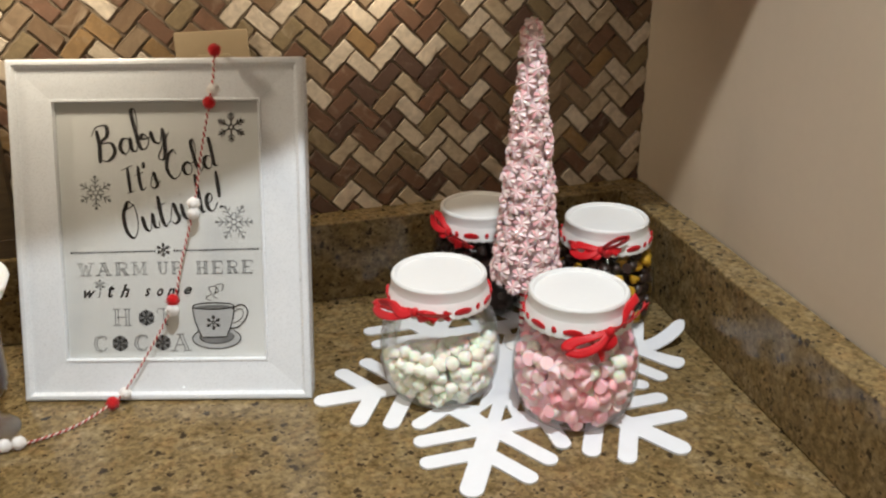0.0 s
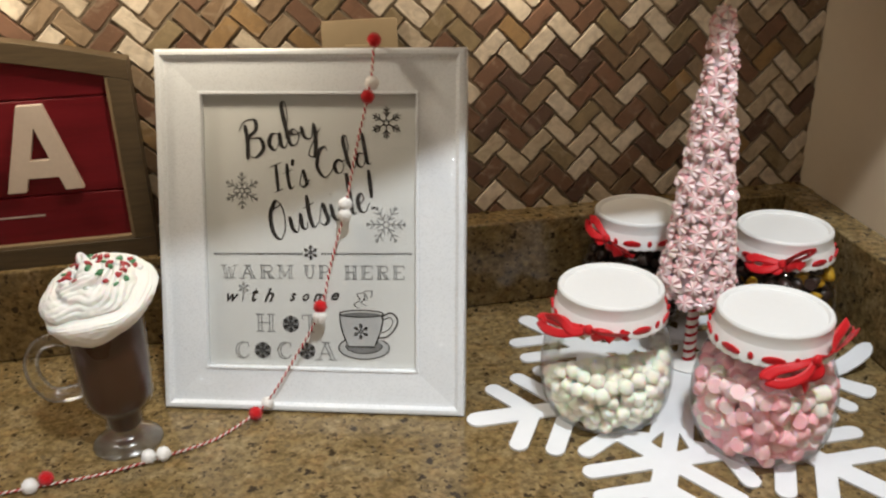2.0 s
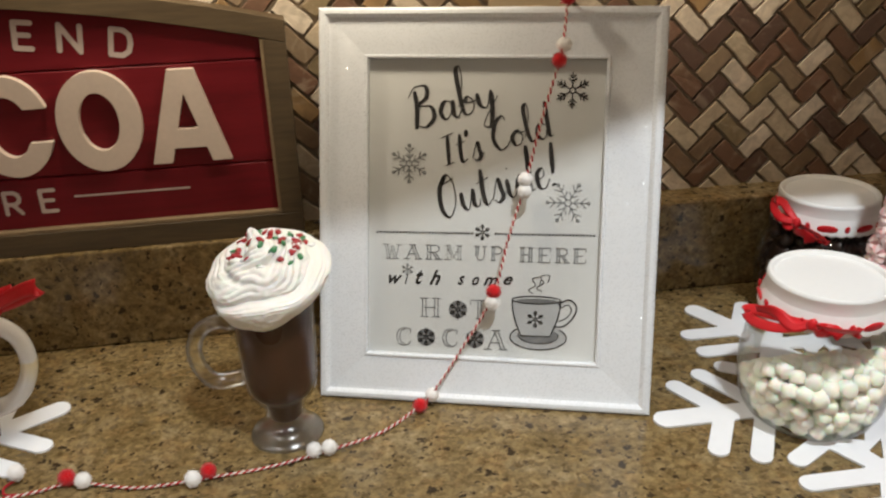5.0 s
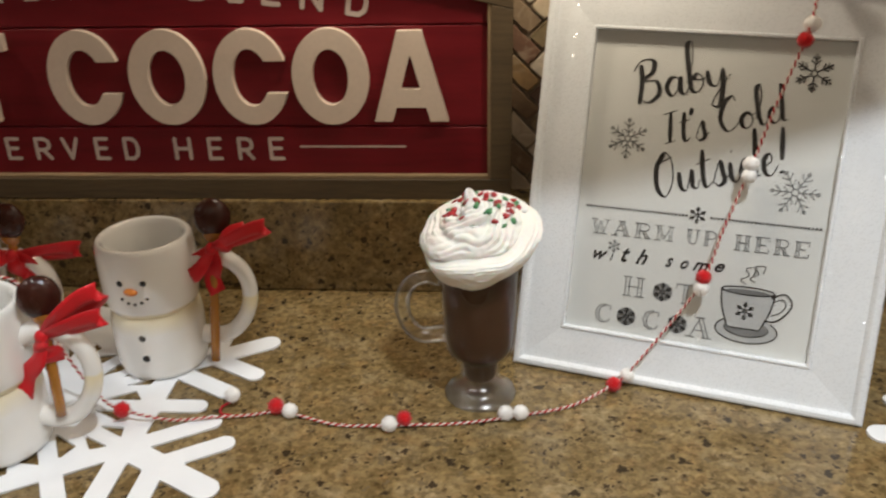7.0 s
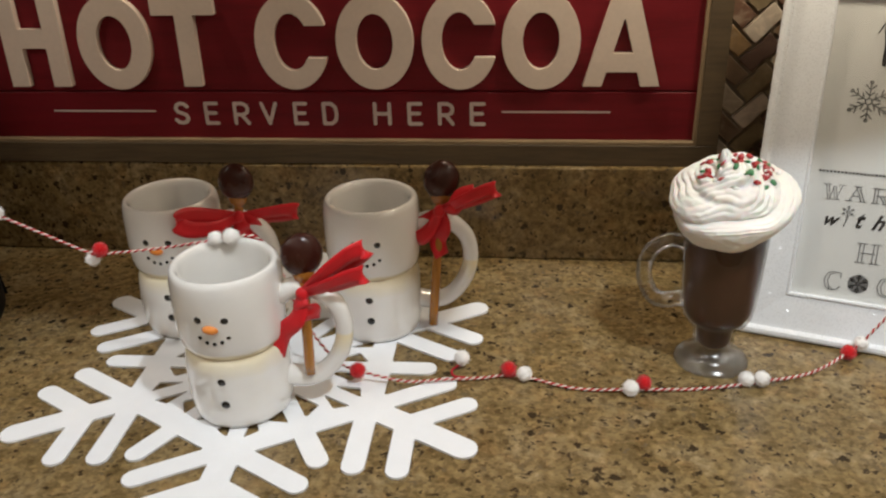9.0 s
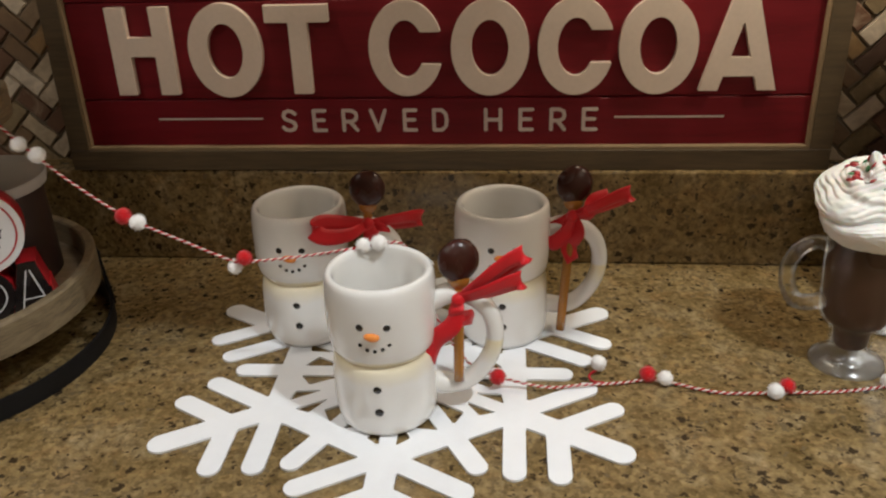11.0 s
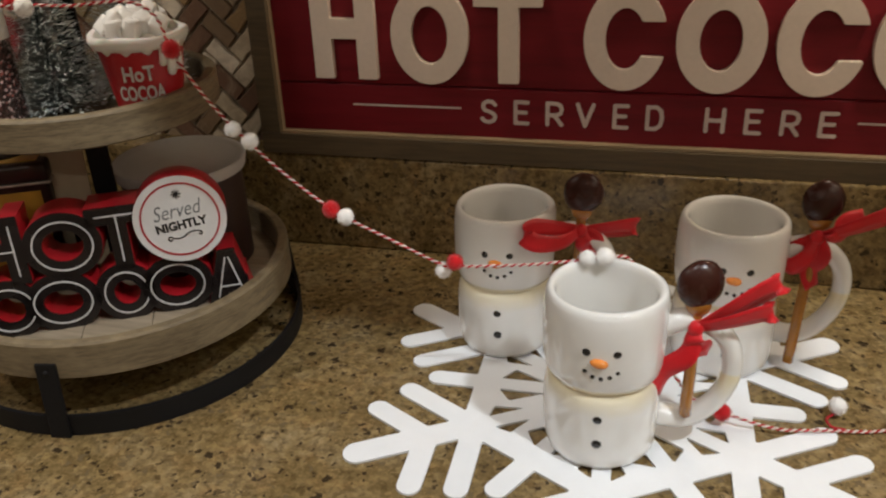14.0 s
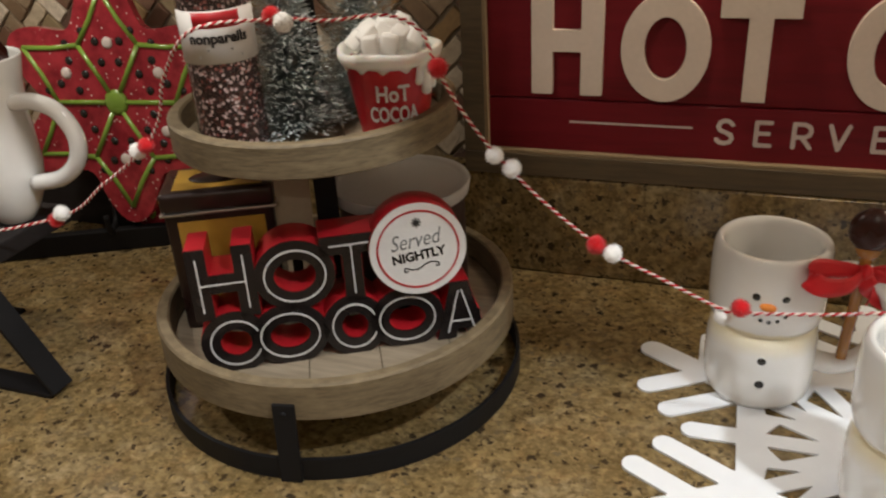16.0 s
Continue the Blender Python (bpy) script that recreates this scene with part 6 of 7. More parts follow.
def tray(name, r, z, high):
    wall = lathe([(r - 0.0095, z + 0.0055), (r - 0.0095, z + high - 0.0015), (r - 0.0080, z + high), (r - 0.0015, z + high), (r, z + high - 0.0015), (r, z + 0.001), (r - 0.001, z), (r - 0.0095, z)], 96)
    ob = part(name, wall, M_TRAY, stand, "bent wood rim", 0.7)
    boards, n = 2 * (r - 0.0098), 5
    for k in range(n):
        x0, x1 = -boards / 2 + boards * k / n + 0.0004, -boards / 2 + boards * (k + 1) / n - 0.0004
        pts = []
        for s in (-1, 1):
            for i in range(9):
                x = x0 + (x1 - x0) * (i / 8 if s < 0 else 1 - i / 8)
                pts.append((x, s * math.sqrt(max((boards / 2) ** 2 - x * x, 1e-7))))
        bm = slab(pts, z + 0.0004, z + 0.0055)
        bmesh.ops.transform(bm, matrix=Matrix.Rotation(radians(28), 4, "Z"), verts=bm.verts)
        part("floor_board", bm, M_TRAY_FLOOR, ob)


tray("lower_tray", LO_R, LO_Z, 0.0288)
tray("upper_tray", UP_R, UP_Z, 0.0230)
RING = 0.1448
part("base_ring", lathe([(RING - 0.0030, 0), (RING, 0), (RING, 0.0175), (RING - 0.0030, 0.0175), (RING - 0.0030, 0)], 96), M_IRON, stand, "black flat iron ring", 0.7)
for k in range(3):
    a = radians(-80 + 120 * k)
    strap = box(-0.0078, 0.0078, 0.0, 0.0028, 0.0, LO_Z + 0.014, 0.0008)
    for v in strap.verts:   # leans in from the ring to the tray
        v.co.y += RING + 0.0002 - (RING - LO_R) * v.co.z / LO_Z * 0.9
    bmesh.ops.transform(strap, matrix=Matrix.Rotation(a - radians(90), 4, "Z"), verts=strap.verts)
    foot = part("strap", strap, M_IRON, stand)
    rivet = ball(0.0024, (0, 0, 0), (1, 0.6, 1), 2)
    bmesh.ops.transform(rivet, matrix=Matrix.Rotation(a - radians(90), 4, "Z") @ Matrix.Translation((0, LO_R + 0.0032, LO_Z + 0.007)), verts=rivet.verts)
    part("rivet", rivet, M_IRON, foot)
post = part("post", box(-0.0085, 0.0085, -0.0025, 0.0025, LO_Z + 0.0056, 0.425, 0.0008), M_IRON, stand, "flat black iron upright")
post.matrix_basis = Matrix.Rotation(radians(25), 4, "Z")
part("finial", lathe([(0, 0.424), (0.010, 0.424), (0.012, 0.430), (0.010, 0.436), (0, 0.438)], 24), M_IRON, stand)
LO_TOP, UP_TOP = LO_Z + 0.0062, UP_Z + 0.0062

# block letters standing in the lower tray
BLOCK = Matrix.Translation((-1.0583, 0.6745, LO_TOP + 0.0002)) @ Matrix.Rotation(radians(29.6), 4, "Z") @ Matrix.Rotation(radians(90 - 4), 4, "X") @ Matrix.Scale(1.024, 4)
blocks = thing("letter_block_sign", "red and charcoal block letters reading hot cocoa in the tray", "word sign", BLOCK)


def block_letter(ch, x, y, w, h, s, depth=0.034):
    step = 0.0010
    fat = 0.0066
    def grown(px, py):
        return letter(ch, px, py, w, h, s) - fat + s * 0.15
    pad = fat + 0.003
    body = plate(grown, -pad, w + pad, -pad, h + pad, step, depth, -depth)
    bmesh.ops.transform(body, matrix=Matrix.Translation((x, y, 0)), verts=body.verts)
    ob = part("letter", body, M_RED_PAINT, blocks, "red block letter with charcoal face")
    face = plate(lambda px, py: grown(px, py) + 0.0003, -pad, w + pad, -pad, h + pad, step, 0.0016, 0.0002)
    bmesh.ops.transform(face, matrix=Matrix.Translation((x, y, 0)), verts=face.verts)
    part("face", face, M_DARK_PAINT, ob)
    thin = plate(lambda px, py: letter(ch, px, py, w, h, s), -0.003, w + 0.003, -0.004, h + 0.004, 0.0007, 0.0008, 0.0019)
    bmesh.ops.transform(thin, matrix=Matrix.Translation((x, y, 0)), verts=thin.verts)
    part("outline", thin, M_CHALK, ob)


LOW_Y, TOP_Y = 0.0045, 0.0470
for ch, x, w in (("C", -0.0030, 0.0340), ("O", 0.0315, 0.0420), ("C", 0.0820, 0.0310), ("O", 0.1155, 0.0410), ("A", 0.1635, 0.0230)):
    block_letter(ch, x, LOW_Y, w, 0.0335, 0.0011)
for ch, x, w in (("H", -0.0030, 0.0320), ("O", 0.0400, 0.0430), ("T", 0.0865, 0.0300)):
    block_letter(ch, x, TOP_Y, w, 0.0375 if ch != "H" else 0.0400, 0.0011)
badge_at = Matrix.Translation((0.1472, 0.0758, 0.0050)) @ Matrix.Scale(1.19, 4)
bm = lathe([(0, -0.022), (0.0275, -0.022), (0.0285, -0.020), (0.0285, 0.0), (0.0275, 0.0012), (0, 0.0012)], 56)
bmesh.ops.transform(bm, matrix=badge_at, verts=bm.verts)
badge = part("badge", bm, M_RED_PAINT, blocks, "round white badge with red rim", 0.7)
bm = lathe([(0, 0.0014), (0.0284, 0.0014), (0.0284, 0.0020), (0, 0.0020)], 56)
bmesh.ops.transform(bm, matrix=badge_at, verts=bm.verts)
part("badge_face", bm, M_LABEL, badge, "", 0.7)
bm = lathe([(0.0232, 0.0021), (0.0232, 0.0025), (0.0243, 0.0025), (0.0243, 0.0021)], 56)
bmesh.ops.transform(bm, matrix=badge_at, verts=bm.verts)
part("red_line", bm, M_RED_PAINT, badge, "", 0.7)
BX, BY, BZ = 0.1472, 0.0758, 0.0050 + 0.0030
def on_badge(bm):
    """The badge's print is set a little askew."""
    bmesh.ops.transform(bm, matrix=Matrix.Translation((BX, BY, 0)) @ Matrix.Rotation(radians(6), 4, "Z") @ Matrix.Translation((-BX, -BY, 0)), verts=bm.verts)
    return bm


part("lettering", on_badge(fitted(words("NIGHTLY", 0.01, 0.0, 0.0004), BX - 0.0190, BX + 0.0190, BY - 0.0078, BY - 0.0006, BZ)), M_INK, badge)
part("lettering", on_badge(fitted(words("Served", 0.01, 0.0, 0.0, 1.0, 0.35), BX - 0.0185, BX + 0.0180, BY + 0.0020, BY + 0.0135, BZ)), M_INK_GREY, badge)
bm = bmesh.new()
for k in range(8):
    a = math.pi * k / 4
    stroke(bm, [(BX, BY + 0.0200), (BX + 0.0036 * math.cos(a), BY + 0.0200 + 0.0036 * math.sin(a))], 0.0011, 0.0011, BZ + 0.00005 * k)
part("snow_mark", bm, M_INK, badge)
bm = bmesh.new()
curl = [(-0.0095, -0.0140, 0), (-0.0112, -0.0150, 0), (-0.0122, -0.0135, 0), (-0.0108, -0.0118, 0), (-0.0070, -0.0140, 0), (-0.0020, -0.0142, 0), (0.0030, -0.0118, 0), (0.0080, -0.0112, 0), (0.0122, -0.0128, 0), (0.0118, -0.0150, 0), (0.0098, -0.0142, 0)]
stroke(bm, [(BX + p.x, BY + p.y) for p in glide(curl, 5)], 0.0012, 0.0009, BZ)
part("flourish", on_badge(bm), M_INK, badge)

# cocoa tin
tin = thing("cocoa_tin", "dark brown tin with yellow picture panels in the tray", "tin", Matrix.Translation((-1.1150, 0.7180, LO_TOP)) @ Matrix.Rotation(radians(27), 4, "Z"))
part("tin_body", box(0, 0.080, 0, 0.052, 0, 0.107, 0.004, 3), M_TIN_DARK, tin, "", 0.7)
lid = part("tin_lid", box(-0.0016, 0.0816, -0.0016, 0.0536, 0.0990, 0.1150, 0.004, 3), M_TIN_DARK, tin, "", 0.7)
part("rolled_rim", box(-0.0026, 0.0826, -0.0026, 0.0546, 0.0976, 0.0998, 0.0009), M_TIN_EDGE, lid, "bare metal rolled rim")
part("front_panel", box(0.009, 0.073, -0.0008, 0.002, 0.012, 0.092, 0.0003), M_TIN_GOLD, tin, "yellow picture panel")
part("lid_panel", box(0.008, 0.074, 0.006, 0.047, 0.1140, 0.1156, 0.0003), M_TIN_GOLD, lid, "yellow picture panel")
part("lid_picture", lathe([(0, 0.1158), (0.013, 0.1158), (0.012, 0.1166), (0, 0.1170)], 20, Matrix.Translation((0.040, 0.026, 0)) @ Matrix.Diagonal((1.7, 1, 1, 1))), M_TIN_DARK, lid, "", True)
part("panel_picture", box(0.020, 0.060, -0.0013, 0.0, 0.052, 0.062, 0.0002), M_TIN_DARK, tin)

# canister with a cloudy lid
canister = thing("canister", "brown canister with a cloudy plastic lid in the tray", "canister", pose(-0.9710, 0.8290, LO_TOP))
part("canister_body", lathe([(0, 0), (0.0490, 0), (0.0502, 0.001), (0.0502, 0.0880), (0, 0.0880)], 48), M_CANISTER, canister, "", 0.7)
part("canister_lid", lathe([(0, 0.0922), (0.0480, 0.0922), (0.0500, 0.0936), (0.0525, 0.0952), (0.0550, 0.0950), (0.0556, 0.0935), (0.0540, 0.0850), (0.0505, 0.0850), (0.0505, 0.0910), (0, 0.0912)], 56), M_LID_CLOUDY, canister, "cloudy pale plastic lid", 0.7)
tag = thing("paper_tag", "beige paper tag leaning on the tray's upright", "tag", Matrix.Translation((-1.0353, 0.7631, LO_TOP + 0.0150)) @ Matrix.Rotation(radians(25), 4, "Z") @ Matrix.Rotation(radians(-6), 4, "X"))
part("tag_card", box(-0.016, 0.016, -0.0006, 0.0006, 0.055, 0.105, 0.0003), M_TAG, tag)
part("tag_stem", box(-0.004, 0.004, -0.0006, 0.0006, -0.0140, 0.0552, 0.0003), M_DARK_WOOD, tag)

# bottle of nonpareils
bottle = thing("nonpareils_bottle", "clear bottle of chocolate nonpareils with a white label", "bottle", pose(-1.0394, 0.7170, UP_TOP))
bb = part("bottle_glass", lathe([(0, 0.001), (0.020, 0.0), (0.0225, 0.002), (0.0230, 0.006), (0.0230, 0.112), (0.020, 0.122), (0.016, 0.128), (0.016, 0.140)], 40), M_CLEAR, bottle, "clear bottle", True)
bb.visible_shadow = False
part("nonpareils", lathe([(0, 0.0022), (0.0200, 0.0022), (0.0218, 0.005), (0.0218, 0.106), (0, 0.108)], 40), M_NONPAREIL, bottle, "brown and pale sugar nonpareils", 0.8)
part("cap", lathe([(0.0175, 0.1300), (0.0185, 0.1310), (0.0185, 0.1540), (0.0175, 0.1555), (0, 0.1555)], 40), M_WHITE_PLASTIC, bottle, "", 0.7)


def wrap(parent, name, r, a0, a1, z0, z1, material):
    bm = bmesh.new()
    rows = [[bm.verts.new((r * math.cos(a), r * math.sin(a), z)) for z in (z0, z1)] + [bm.verts.new(((r - 0.0004) * math.cos(a), (r - 0.0004) * math.sin(a), z)) for z in (z1, z0)] for a in np.linspace(radians(a0), radians(a1), 28)]
    for p, q in zip(rows, rows[1:]):
        for k in range(4):
            bm.faces.new((p[k], p[(k + 1) % 4], q[(k + 1) % 4], q[k]))
    return part(name, bm, material, parent, "", True)


def on_round(bm, r, mid):
    """Lay flat lettering round an upright cylinder; mid: the angle of its middle in degrees."""
    for v in bm.verts:
        a = radians(mid) + v.co.x / r
        v.co = Vector((r * math.cos(a), r * math.sin(a), v.co.y))
    return bm


FACE = -56
label_ob = wrap(bottle, "label", 0.0235, FACE - 82, FACE + 82, 0.0625, 0.0950, M_LABEL)
wrap(label_ob, "red_band", 0.0239, FACE - 36, FACE + 36, 0.0846, 0.0942, M_RED_PAINT)
part("lettering", on_round(fitted(words("nonpareils", 0.01, 0, 0.0004), -0.0190, 0.0190, 0.0730, 0.0820), 0.0240, FACE), M_INK, label_ob)
part("small_print", on_round(box(-0.008, 0.008, 0.0708, 0.0717, 0, 0.0002), 0.0239, FACE), M_INK_GREY, label_ob)
part("small_print", on_round(box(-0.014, 0.014, 0.0660, 0.0675, 0, 0.0002), 0.0239, FACE), M_INK_PALE, label_ob)


def bristle_tree(name, label, x, y, base, high, wide, seed):
    """A bottle-brush tree: bristles round a wire, tipped with snow."""
    rng = random.Random(seed)
    ob = thing(name, label, "decoration tree", pose(x, y, base), "frosted trees on the upper tray")
    part("tree_base", lathe([(0, 0), (0.009, 0), (0.009, 0.005), (0.007, 0.007), (0, 0.007)], 24), M_DARK_WOOD, ob, "", 0.6)
    part("wire", tube([(0, 0, 0.006), (0, 0, high)], 0.0012, 6), M_IRON, ob)
    green, snow = bmesh.new(), bmesh.new()
    for _ in range(6500):
        u = rng.random() ** 1.5
        z = 0.004 + u * (high - 0.006)
        r = wide * (1 - u) + 0.004
        a = rng.uniform(0, 2 * math.pi)
        d = Vector((math.cos(a), math.sin(a), rng.uniform(-0.05, 0.40))).normalized()
        s = d.cross(Vector((0, 0, 1))).normalized() * 0.00038
        p, q = Vector((0, 0, z)), Vector((0, 0, z)) + d * r * rng.uniform(0.8, 1.05)
        green.faces.new([green.verts.new(v) for v in (p - s, p + s, q)])
        if rng.random() < 0.62:
            w, m = rng.uniform(0.0007, 0.0014), p.lerp(q, rng.uniform(0.75, 1.0))
            up = Vector((0, 0, w * 0.7))
            t = s.normalized() * w * 0.8
            snow.faces.new([snow.verts.new(v) for v in (m - t, m + t, m + up)])
            snow.faces.new([snow.verts.new(v) for v in (m - t + up * 0.6, m + d * w * 4.0, m + t)])
    part("bristles", green, M_FROST, ob, "dark green bristles")
    part("snow", snow, M_SNOW, ob, "white flocked snow")


bristle_tree("bottle_brush_tree", "dark green bottle-brush tree dusted with white snow", -1.0158, 0.7549, UP_TOP, 0.140, 0.036, 51)
bristle_tree("bottle_brush_tree", "dark green bottle-brush tree dusted with white snow", -0.9872, 0.8163, UP_TOP, 0.154, 0.040, 52)

# little cup on the upper tray
cup = thing("cocoa_cup", "small red hot cocoa cup heaped with white marshmallows", "cup", pose(-0.9447, 0.7682, UP_TOP))
part("cup_body", lathe([(0, 0.001), (0.0215, 0.0), (0.0228, 0.001), (0.0298, 0.0480), (0.0306, 0.0545), (0.0290, 0.0545), (0.0220, 0.006), (0, 0.005)], 48), M_RED_PAINT, cup, "red flared cup", 0.7)
icing = lathe([(0.0296, 0.0525), (0.0312, 0.0500), (0.0336, 0.0526), (0.0350, 0.0558), (0.0346, 0.0590), (0.0326, 0.0602), (0.0298, 0.0580), (0.0275, 0.0520)], 96, None, lambda a, i: (0.0006 * math.sin(5 * a), -0.0028 * max(0, math.sin(13 * a)) if i in (0, 1) else 0.0008 * math.sin(4 * a + 1)))
part("icing_rim", icing, M_WHIP, cup, "white dripping icing rim", True)
for a, drop, w in ((-18, 0.013, 0.0030), (-4, 0.011, 0.0026), (-30, 0.006, 0.0024)):
    c, s = math.cos(radians(a)), math.sin(radians(a))
    drip = tube(glide([(0.0318 * c, 0.0318 * s, 0.053), (0.0308 * c, 0.0308 * s, 0.046), (0.0296 * c, 0.0296 * s, 0.046 - drop)], 5), lambda u: w * (0.8 + 0.35 * u), 10)
    ball(w * 1.1, (0.0296 * c, 0.0296 * s, 0.046 - drop), (1, 1, 1), 2, drip)
    part("icing_drip", drip, M_WHIP, cup, "", True)
part("cream", ball(0.027, (0, 0, 0.050), (1, 1, 0.40), 3, None, 0.12, 70), M_WHIP, cup, "", True)
rng = random.Random(61)
CUBE = mesh_of("marshmallow", box(-0.0065, 0.0065, -0.0065, 0.0065, -0.0055, 0.0055, 0.0022, 2), M_MALLOW_WHITE, True)
for k in range(16):
    a, d = k * 2.4, 0.0225 * math.sqrt((k + 0.3) / 16)
    ob = part("marshmallow", CUBE, None, cup)
    ob.matrix_basis = Matrix.Translation((d * math.cos(a), d * math.sin(a), 0.0690 - 18.0 * d * d + rng.uniform(-0.001, 0.004))) @ Euler((rng.uniform(0, 6), rng.uniform(0, 6), rng.uniform(0, 6))).to_matrix().to_4x4()
CUP_FACE = -66
part("lettering", on_round(fitted(words("HoT", 0.01, 0, 0.0003), -0.0112, 0.0112, 0.0288, 0.0398), 0.0294, CUP_FACE), M_CHALK, cup)
part("lettering", on_round(fitted(words("COCOA", 0.01, 0, 0.0003), -0.0166, 0.0166, 0.0150, 0.0258), 0.0282, CUP_FACE), M_CHALK, cup)
# ---- beyond the tray ----
platter = thing("star_platter", "red glazed star platter with green snowflake lines on a stand", "platter", pose(-1.3290, 0.9390, 0.1600, 90 - 7, 0, 8))


def star_field(x, y):
    a, r = np.arctan2(y, x), np.hypot(x, y)
    return (r - (0.1080 - 0.022 * np.cos(6 * a))) * 0.8


bm = plate(star_field, -0.14, 0.14, -0.14, 0.14, 0.003, 0.010, -0.010)
dish = part("dish", bm, M_PLATTER, platter, "red speckled glaze")
for k in range(6):
    a = radians(60 * k)
    u = Vector((math.cos(a), math.sin(a), 0))
    node = u * 0.067
    part("green_line", tube([u * 0.012 + Vector((0, 0, 0.0006)), node + Vector((0, 0, 0.0006))], 0.0026, 8, None, None, True, 0.7), M_GREEN, platter, "raised green glaze line", True)
    for s in (-1, 1):
        b = a + s * radians(30)
        tip = Vector((math.cos(b), math.sin(b), 0)) * 0.1120
        part("green_line", tube([node + Vector((0, 0, 0.0006)), (node + tip) / 2 - u * 0.002 + Vector((0, 0, 0.0006)), tip + Vector((0, 0, 0.0006))], 0.0026, 8, None, None, True, 0.7), M_GREEN, platter, "", True)
        for d, off, tone, size in ((0.040, 0.012, M_DOT_BLACK, 0.0046), (0.060, 0.019, M_DOT_BLACK, 0.0046), (0.076, 0.012, M_DOT_BLACK, 0.0042)):
            v = Vector((-u.y, u.x, 0)) * s
            p = u * d + v * off
            part("glaze_dot", lathe([(0, 0.0016), (size * 0.7, 0.0013), (size, 0.0002), (0, -0.0005)], 12, Matrix.Translation(p)), tone, platter, "", True)
    b = a + radians(30)
    p = Vector((math.cos(b), math.sin(b), 0)) * 0.060
    part("glaze_dot", lathe([(0, 0.0018), (0.0045, 0.0014), (0.0062, 0.0002), (0, -0.0005)], 14, Matrix.Translation(p)), M_DOT_WHITE, platter, "", True)
part("green_hub", lathe([(0, 0.0032), (0.010, 0.0028), (0.0135, 0.0004), (0, -0.0005)], 24), M_GREEN, platter, "", True)

plate_stand = thing("plate_stand", "black iron stand holding the red platter on the worktop", "stand", pose(-1.3700, 0.9060, 0.0005, 0, 0, 26))
part("base_bar", box(-0.150, 0.085, -0.006, 0.006, 0.0, 0.024, 0.0015), M_IRON, plate_stand)
for x in (-0.06, 0.02):
    part("hook", tube(glide([(x, 0.024, 0.11), (x, 0.022, 0.036), (x, 0.0, 0.024), (x, -0.012, 0.028), (x, -0.014, 0.045)], 6), 0.0035, 8), M_IRON, plate_stand, "", True)

riser = thing("wooden_riser", "dark wooden riser on black iron strap legs", "riser", pose(-1.3330, 0.7270, 0.0005))
part("board", box(-0.230, 0.060, -0.060, 0.060, 0.1000, 0.1165, 0.0025), M_DARK_WOOD, riser)
for a, out in ((-0.048, 0.112), (0.040, -0.070)):
    leg = ribbon([Vector((min(0.055, out - 0.01), a, 0.0995)), Vector((out - 0.006, a, 0.0140)), Vector((out, a, 0.0050)), Vector((out - 0.006, a, 0.0018)), Vector((-0.02, a, 0.0018)), Vector((-0.150, a, 0.0018))], 0.021, (0, 1, 0.0), 0.0032)
    part("strap_leg", leg, M_IRON, riser)
    part("strap_leg", ribbon([Vector((-0.100, a, 0.0995)), Vector((-0.150, a, 0.0060))], 0.021, (0, 1, 0.0), 0.0032), M_IRON, riser)
white_mug = thing("tall_mug", "plain white glazed mug standing on the dark riser", "mug", pose(-1.2930, 0.7500, 0.1174))
part("mug_body", lathe([(0, 0.001), (0.012, 0.0), (0.0150, 0.002), (0.0215, 0.012), (0.0290, 0.030), (0.0318, 0.050), (0.0315, 0.090), (0.0335, 0.118), (0.0375, 0.137), (0.0368, 0.1390), (0.0350, 0.136), (0.0300, 0.110), (0.0290, 0.055), (0.0180, 0.016), (0, 0.012)], 56), M_WHITE_GLAZE, white_mug, "", True)
part("handle", tube(glide([(0.0310, 0, 0.1040), (0.052, 0, 0.1060), (0.073, 0, 0.0990), (0.0850, 0, 0.0800), (0.0800, 0, 0.0590), (0.060, 0, 0.0430), (0.0310, 0, 0.0360)], 7), 0.0068, 14), M_WHITE_GLAZE, white_mug, "", True)
sweets = thing("wrapped_sweets", "clear-wrapped dark and pink sweets heaped in the white mug", "sweets", pose(-1.2930, 0.7500, 0.1174))
rng = random.Random(71)
for k in range(9):
    bm = ball(0.0125, (0, 0, 0), (1, 0.8, 0.7), 2, None, 0.35, 90 + 9 * k)
    ob = part("sweet", bm, (M_CHOC_BITS, M_PEPPER, M_CHOC)[k % 3], sweets)
    a, d = k * 2.4, 0.021 * math.sqrt(k / 9)
    ob.matrix_basis = Matrix.Translation((d * math.cos(a), d * math.sin(a), 0.1330 + 0.022 * (1 - d / 0.022) + rng.uniform(0, 0.006))) @ Euler((rng.uniform(0, 6), rng.uniform(0, 6), 0)).to_matrix().to_4x4()
# dark panel added to fill the dark area below the platter
board = thing("backing_board", "plain dark panel standing against the granite upstand", "board", pose(-1.395, 0.9665, 0.0005))
part("panel", box(-0.165, 0.160, -0.0020, 0.0018, 0.0, 0.0920, 0.0008), M_DARK_WOOD, board)
gift = thing("gift_box", "small red and green box behind the dark riser", "box", pose(-1.3050, 0.9540, 0.0005, 0, 0, 3))
part("carton", box(-0.035, 0.030, -0.008, 0.008, 0, 0.075, 0.002), M_PLATTER, gift)
for k in range(3):
    part("green_leaf", ball(1.0, (-0.018 + 0.018 * k, -0.0084, 0.036 + 0.012 * (k % 2)), (0.006, 0.0008, 0.011), 2), M_GREEN, gift, "", True)

# ---- stone tiles ----
PITCH, JOINT = 0.0191, 0.0018


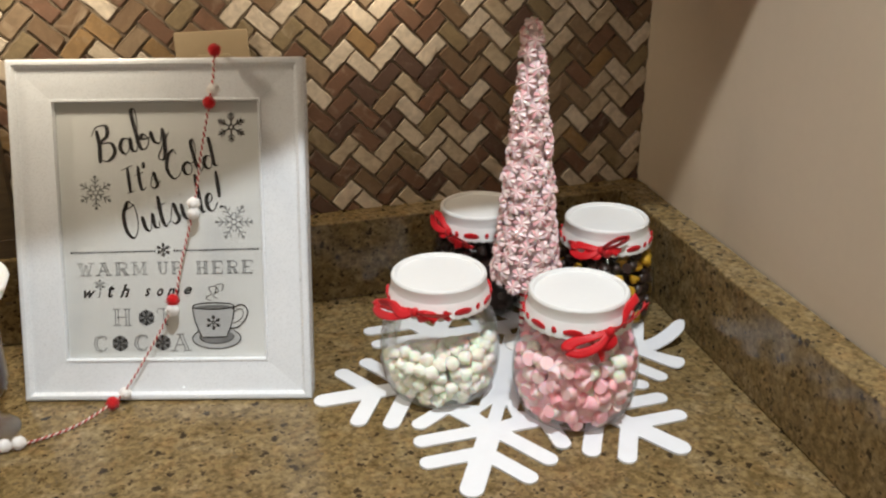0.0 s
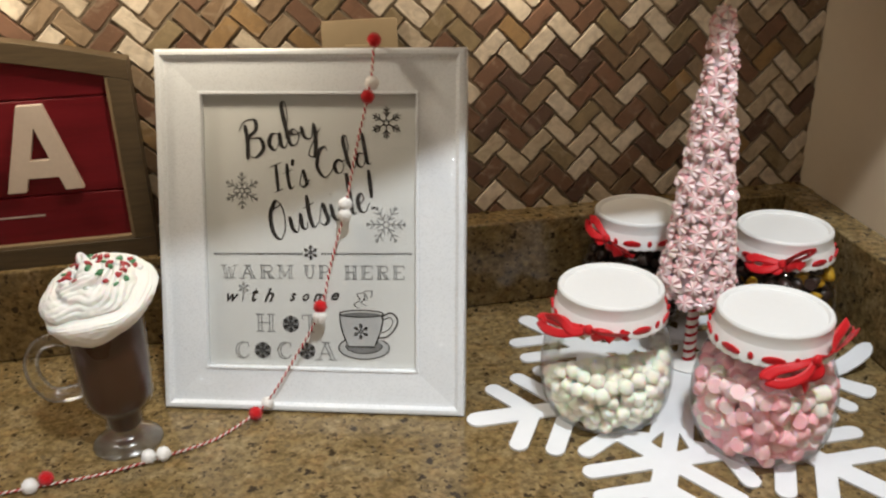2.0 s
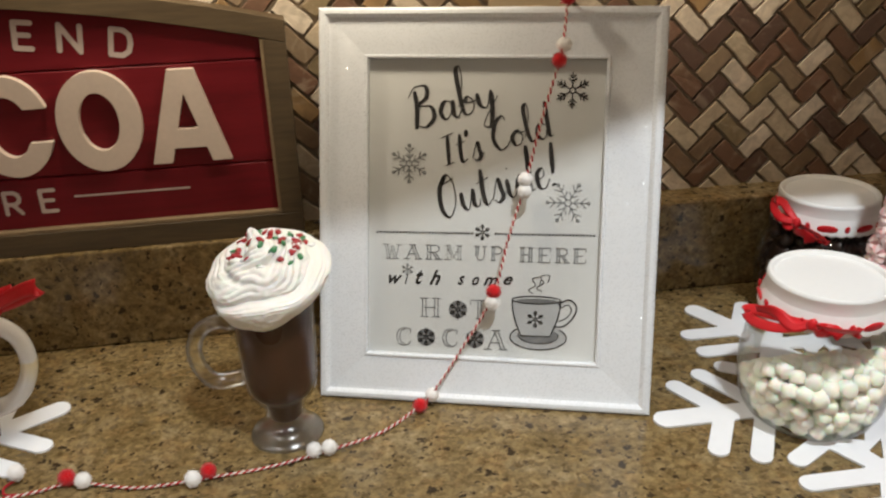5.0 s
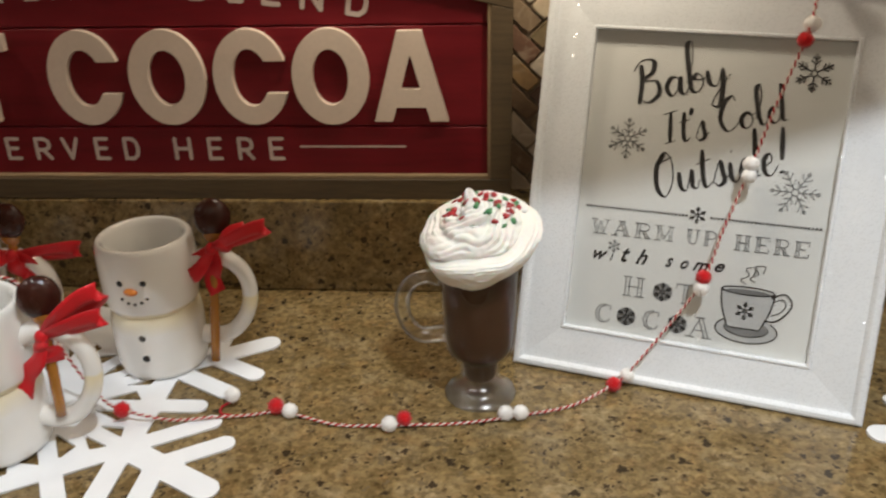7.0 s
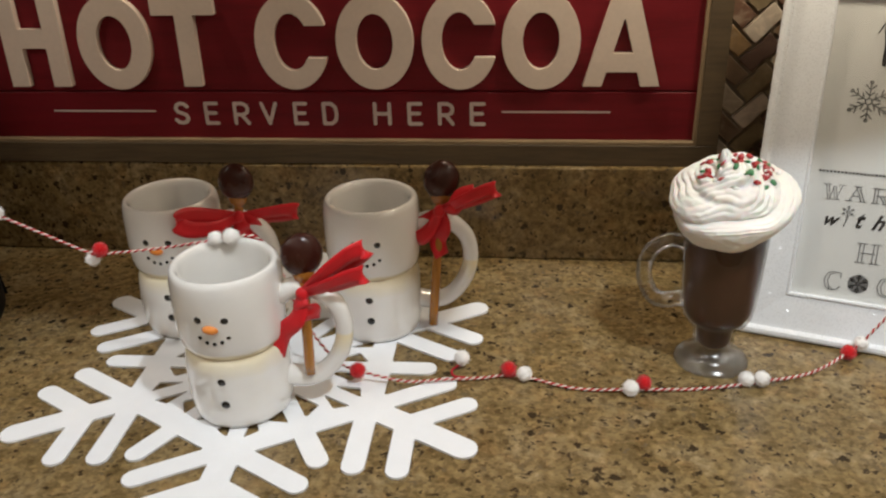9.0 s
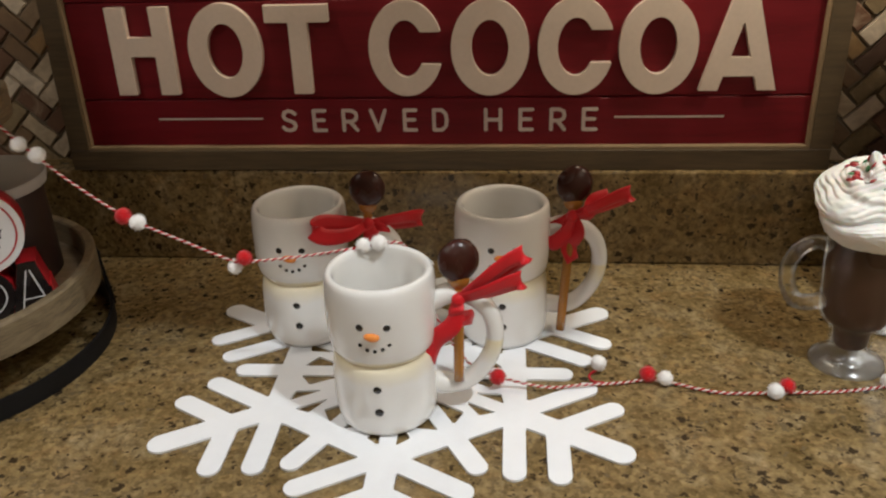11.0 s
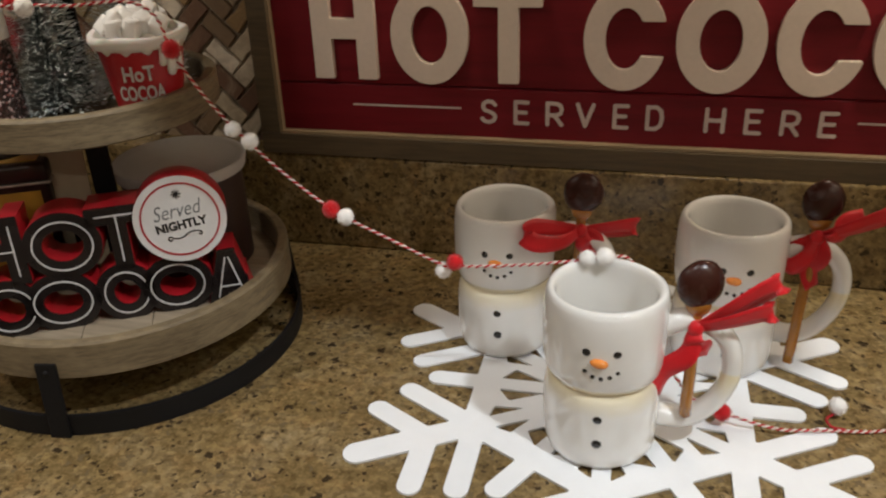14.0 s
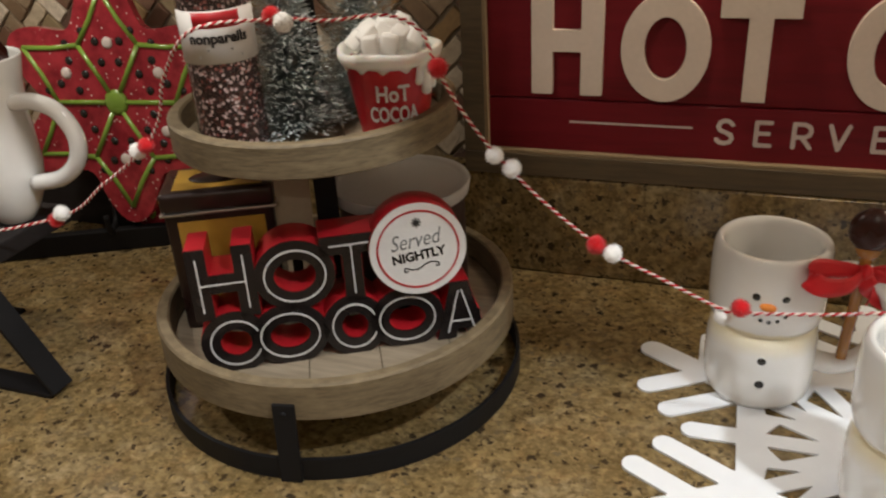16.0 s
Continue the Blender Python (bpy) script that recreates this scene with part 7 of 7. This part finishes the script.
def tile_mesh(seed):
    """A tumbled tile: 2 by 1, lying in xz with its face towards -y, edges chipped and worn round."""
    bm = bmesh.new()
    rng = random.Random(seed)
    hx, hz = PITCH - JOINT / 2, PITCH / 2 - JOINT / 2
    rings = []
    chips = [(rng.uniform(-0.0002, 0.0010) + (0.0012 if rng.random() < 0.12 else 0.0)) for _ in range(16)]
    for inset, y in ((0.0, 0.0045), (0.0, 0.0012), (0.0003, 0.0004), (0.0009, 0.0)):
        c = 0.0012
        x, z = hx - inset, hz - inset
        edge = ((x - c, -z), (x, -z + c), (x, 0), (x, z - c), (x - c, z), (x * 0.5, z), (0, z), (-x * 0.5, z), (-x + c, z), (-x, z - c), (-x, 0), (-x, -z + c), (-x + c, -z), (-x * 0.5, -z), (0, -z), (x * 0.5, -z))
        ring = []
        for k, (px, pz) in enumerate(edge):
            inward = 1 - chips[k] / max(math.hypot(px, pz), 0.004)
            ring.append(bm.verts.new((px * inward, y + (0.0004 * chips[k] / 0.001 if y < 0.001 else 0), pz * inward)))
        rings.append(ring)
    for a, b in zip(rings, rings[1:]):
        for k in range(16):
            bm.faces.new((a[k], a[(k + 1) % 16], b[(k + 1) % 16], b[k]))
    bm.faces.new(rings[-1])
    return mesh_of("tile", bm, M_TILE)


TILES = [tile_mesh(90 + k) for k in range(8)]
rng = random.Random(81)
rest_verts, rest_faces = [], []
base_verts = [[v.co.copy() for v in me.vertices] for me in TILES]
base_faces = [tuple(p.vertices) for p in TILES[0].polygons]
FACE_Y = WALL_Y - 0.0045
spin = Matrix.Rotation(radians(45.0), 2)
for i in range(-140, 140):
    for j in range(-140, 140):
        d = (i - j) % 4
        if d == 0:
            u, v, turn = i + 1.0, j + 0.5, 45
        elif d == 3:
            u, v, turn = i + 0.5, j + 1.0, 135
        else:
            continue
        q = spin @ Vector((u, v)) * PITCH
        x, z = q.x + 0.3035, q.y * 1.022 + 0.2642
        if not (-1.70 < x < RIGHT + 0.008 and LEDGE_Z - 0.012 < z < CAB_Z):
            continue
        which = rng.randrange(8)
        m = Matrix.Translation((x, FACE_Y + rng.uniform(-0.0006, 0.0006), z)) @ Matrix.Rotation(-radians(turn), 4, "Y") @ Matrix.Rotation(rng.gauss(0, 0.010), 4, "X") @ Matrix.Rotation(rng.gauss(0, 0.012), 4, "Z") @ Matrix.Rotation(rng.gauss(0, 0.012), 4, "Y")
        if x > -0.16 and z < 0.400:
            ob = part("tile", TILES[which], None, wall_back)
            ob.matrix_basis = m
        else:
            n = len(rest_verts)
            rest_verts += [tuple(m @ p) for p in base_verts[which]]
            rest_faces += [tuple(k + n for k in f) for f in base_faces]
rest = bpy.data.meshes.new("tile_field")
rest.from_pydata(rest_verts, [], rest_faces)
rest.materials.append(M_TILE_JOINED)
tagged(part("tile_field", rest, None, wall_back), "", "", "", "stuff")
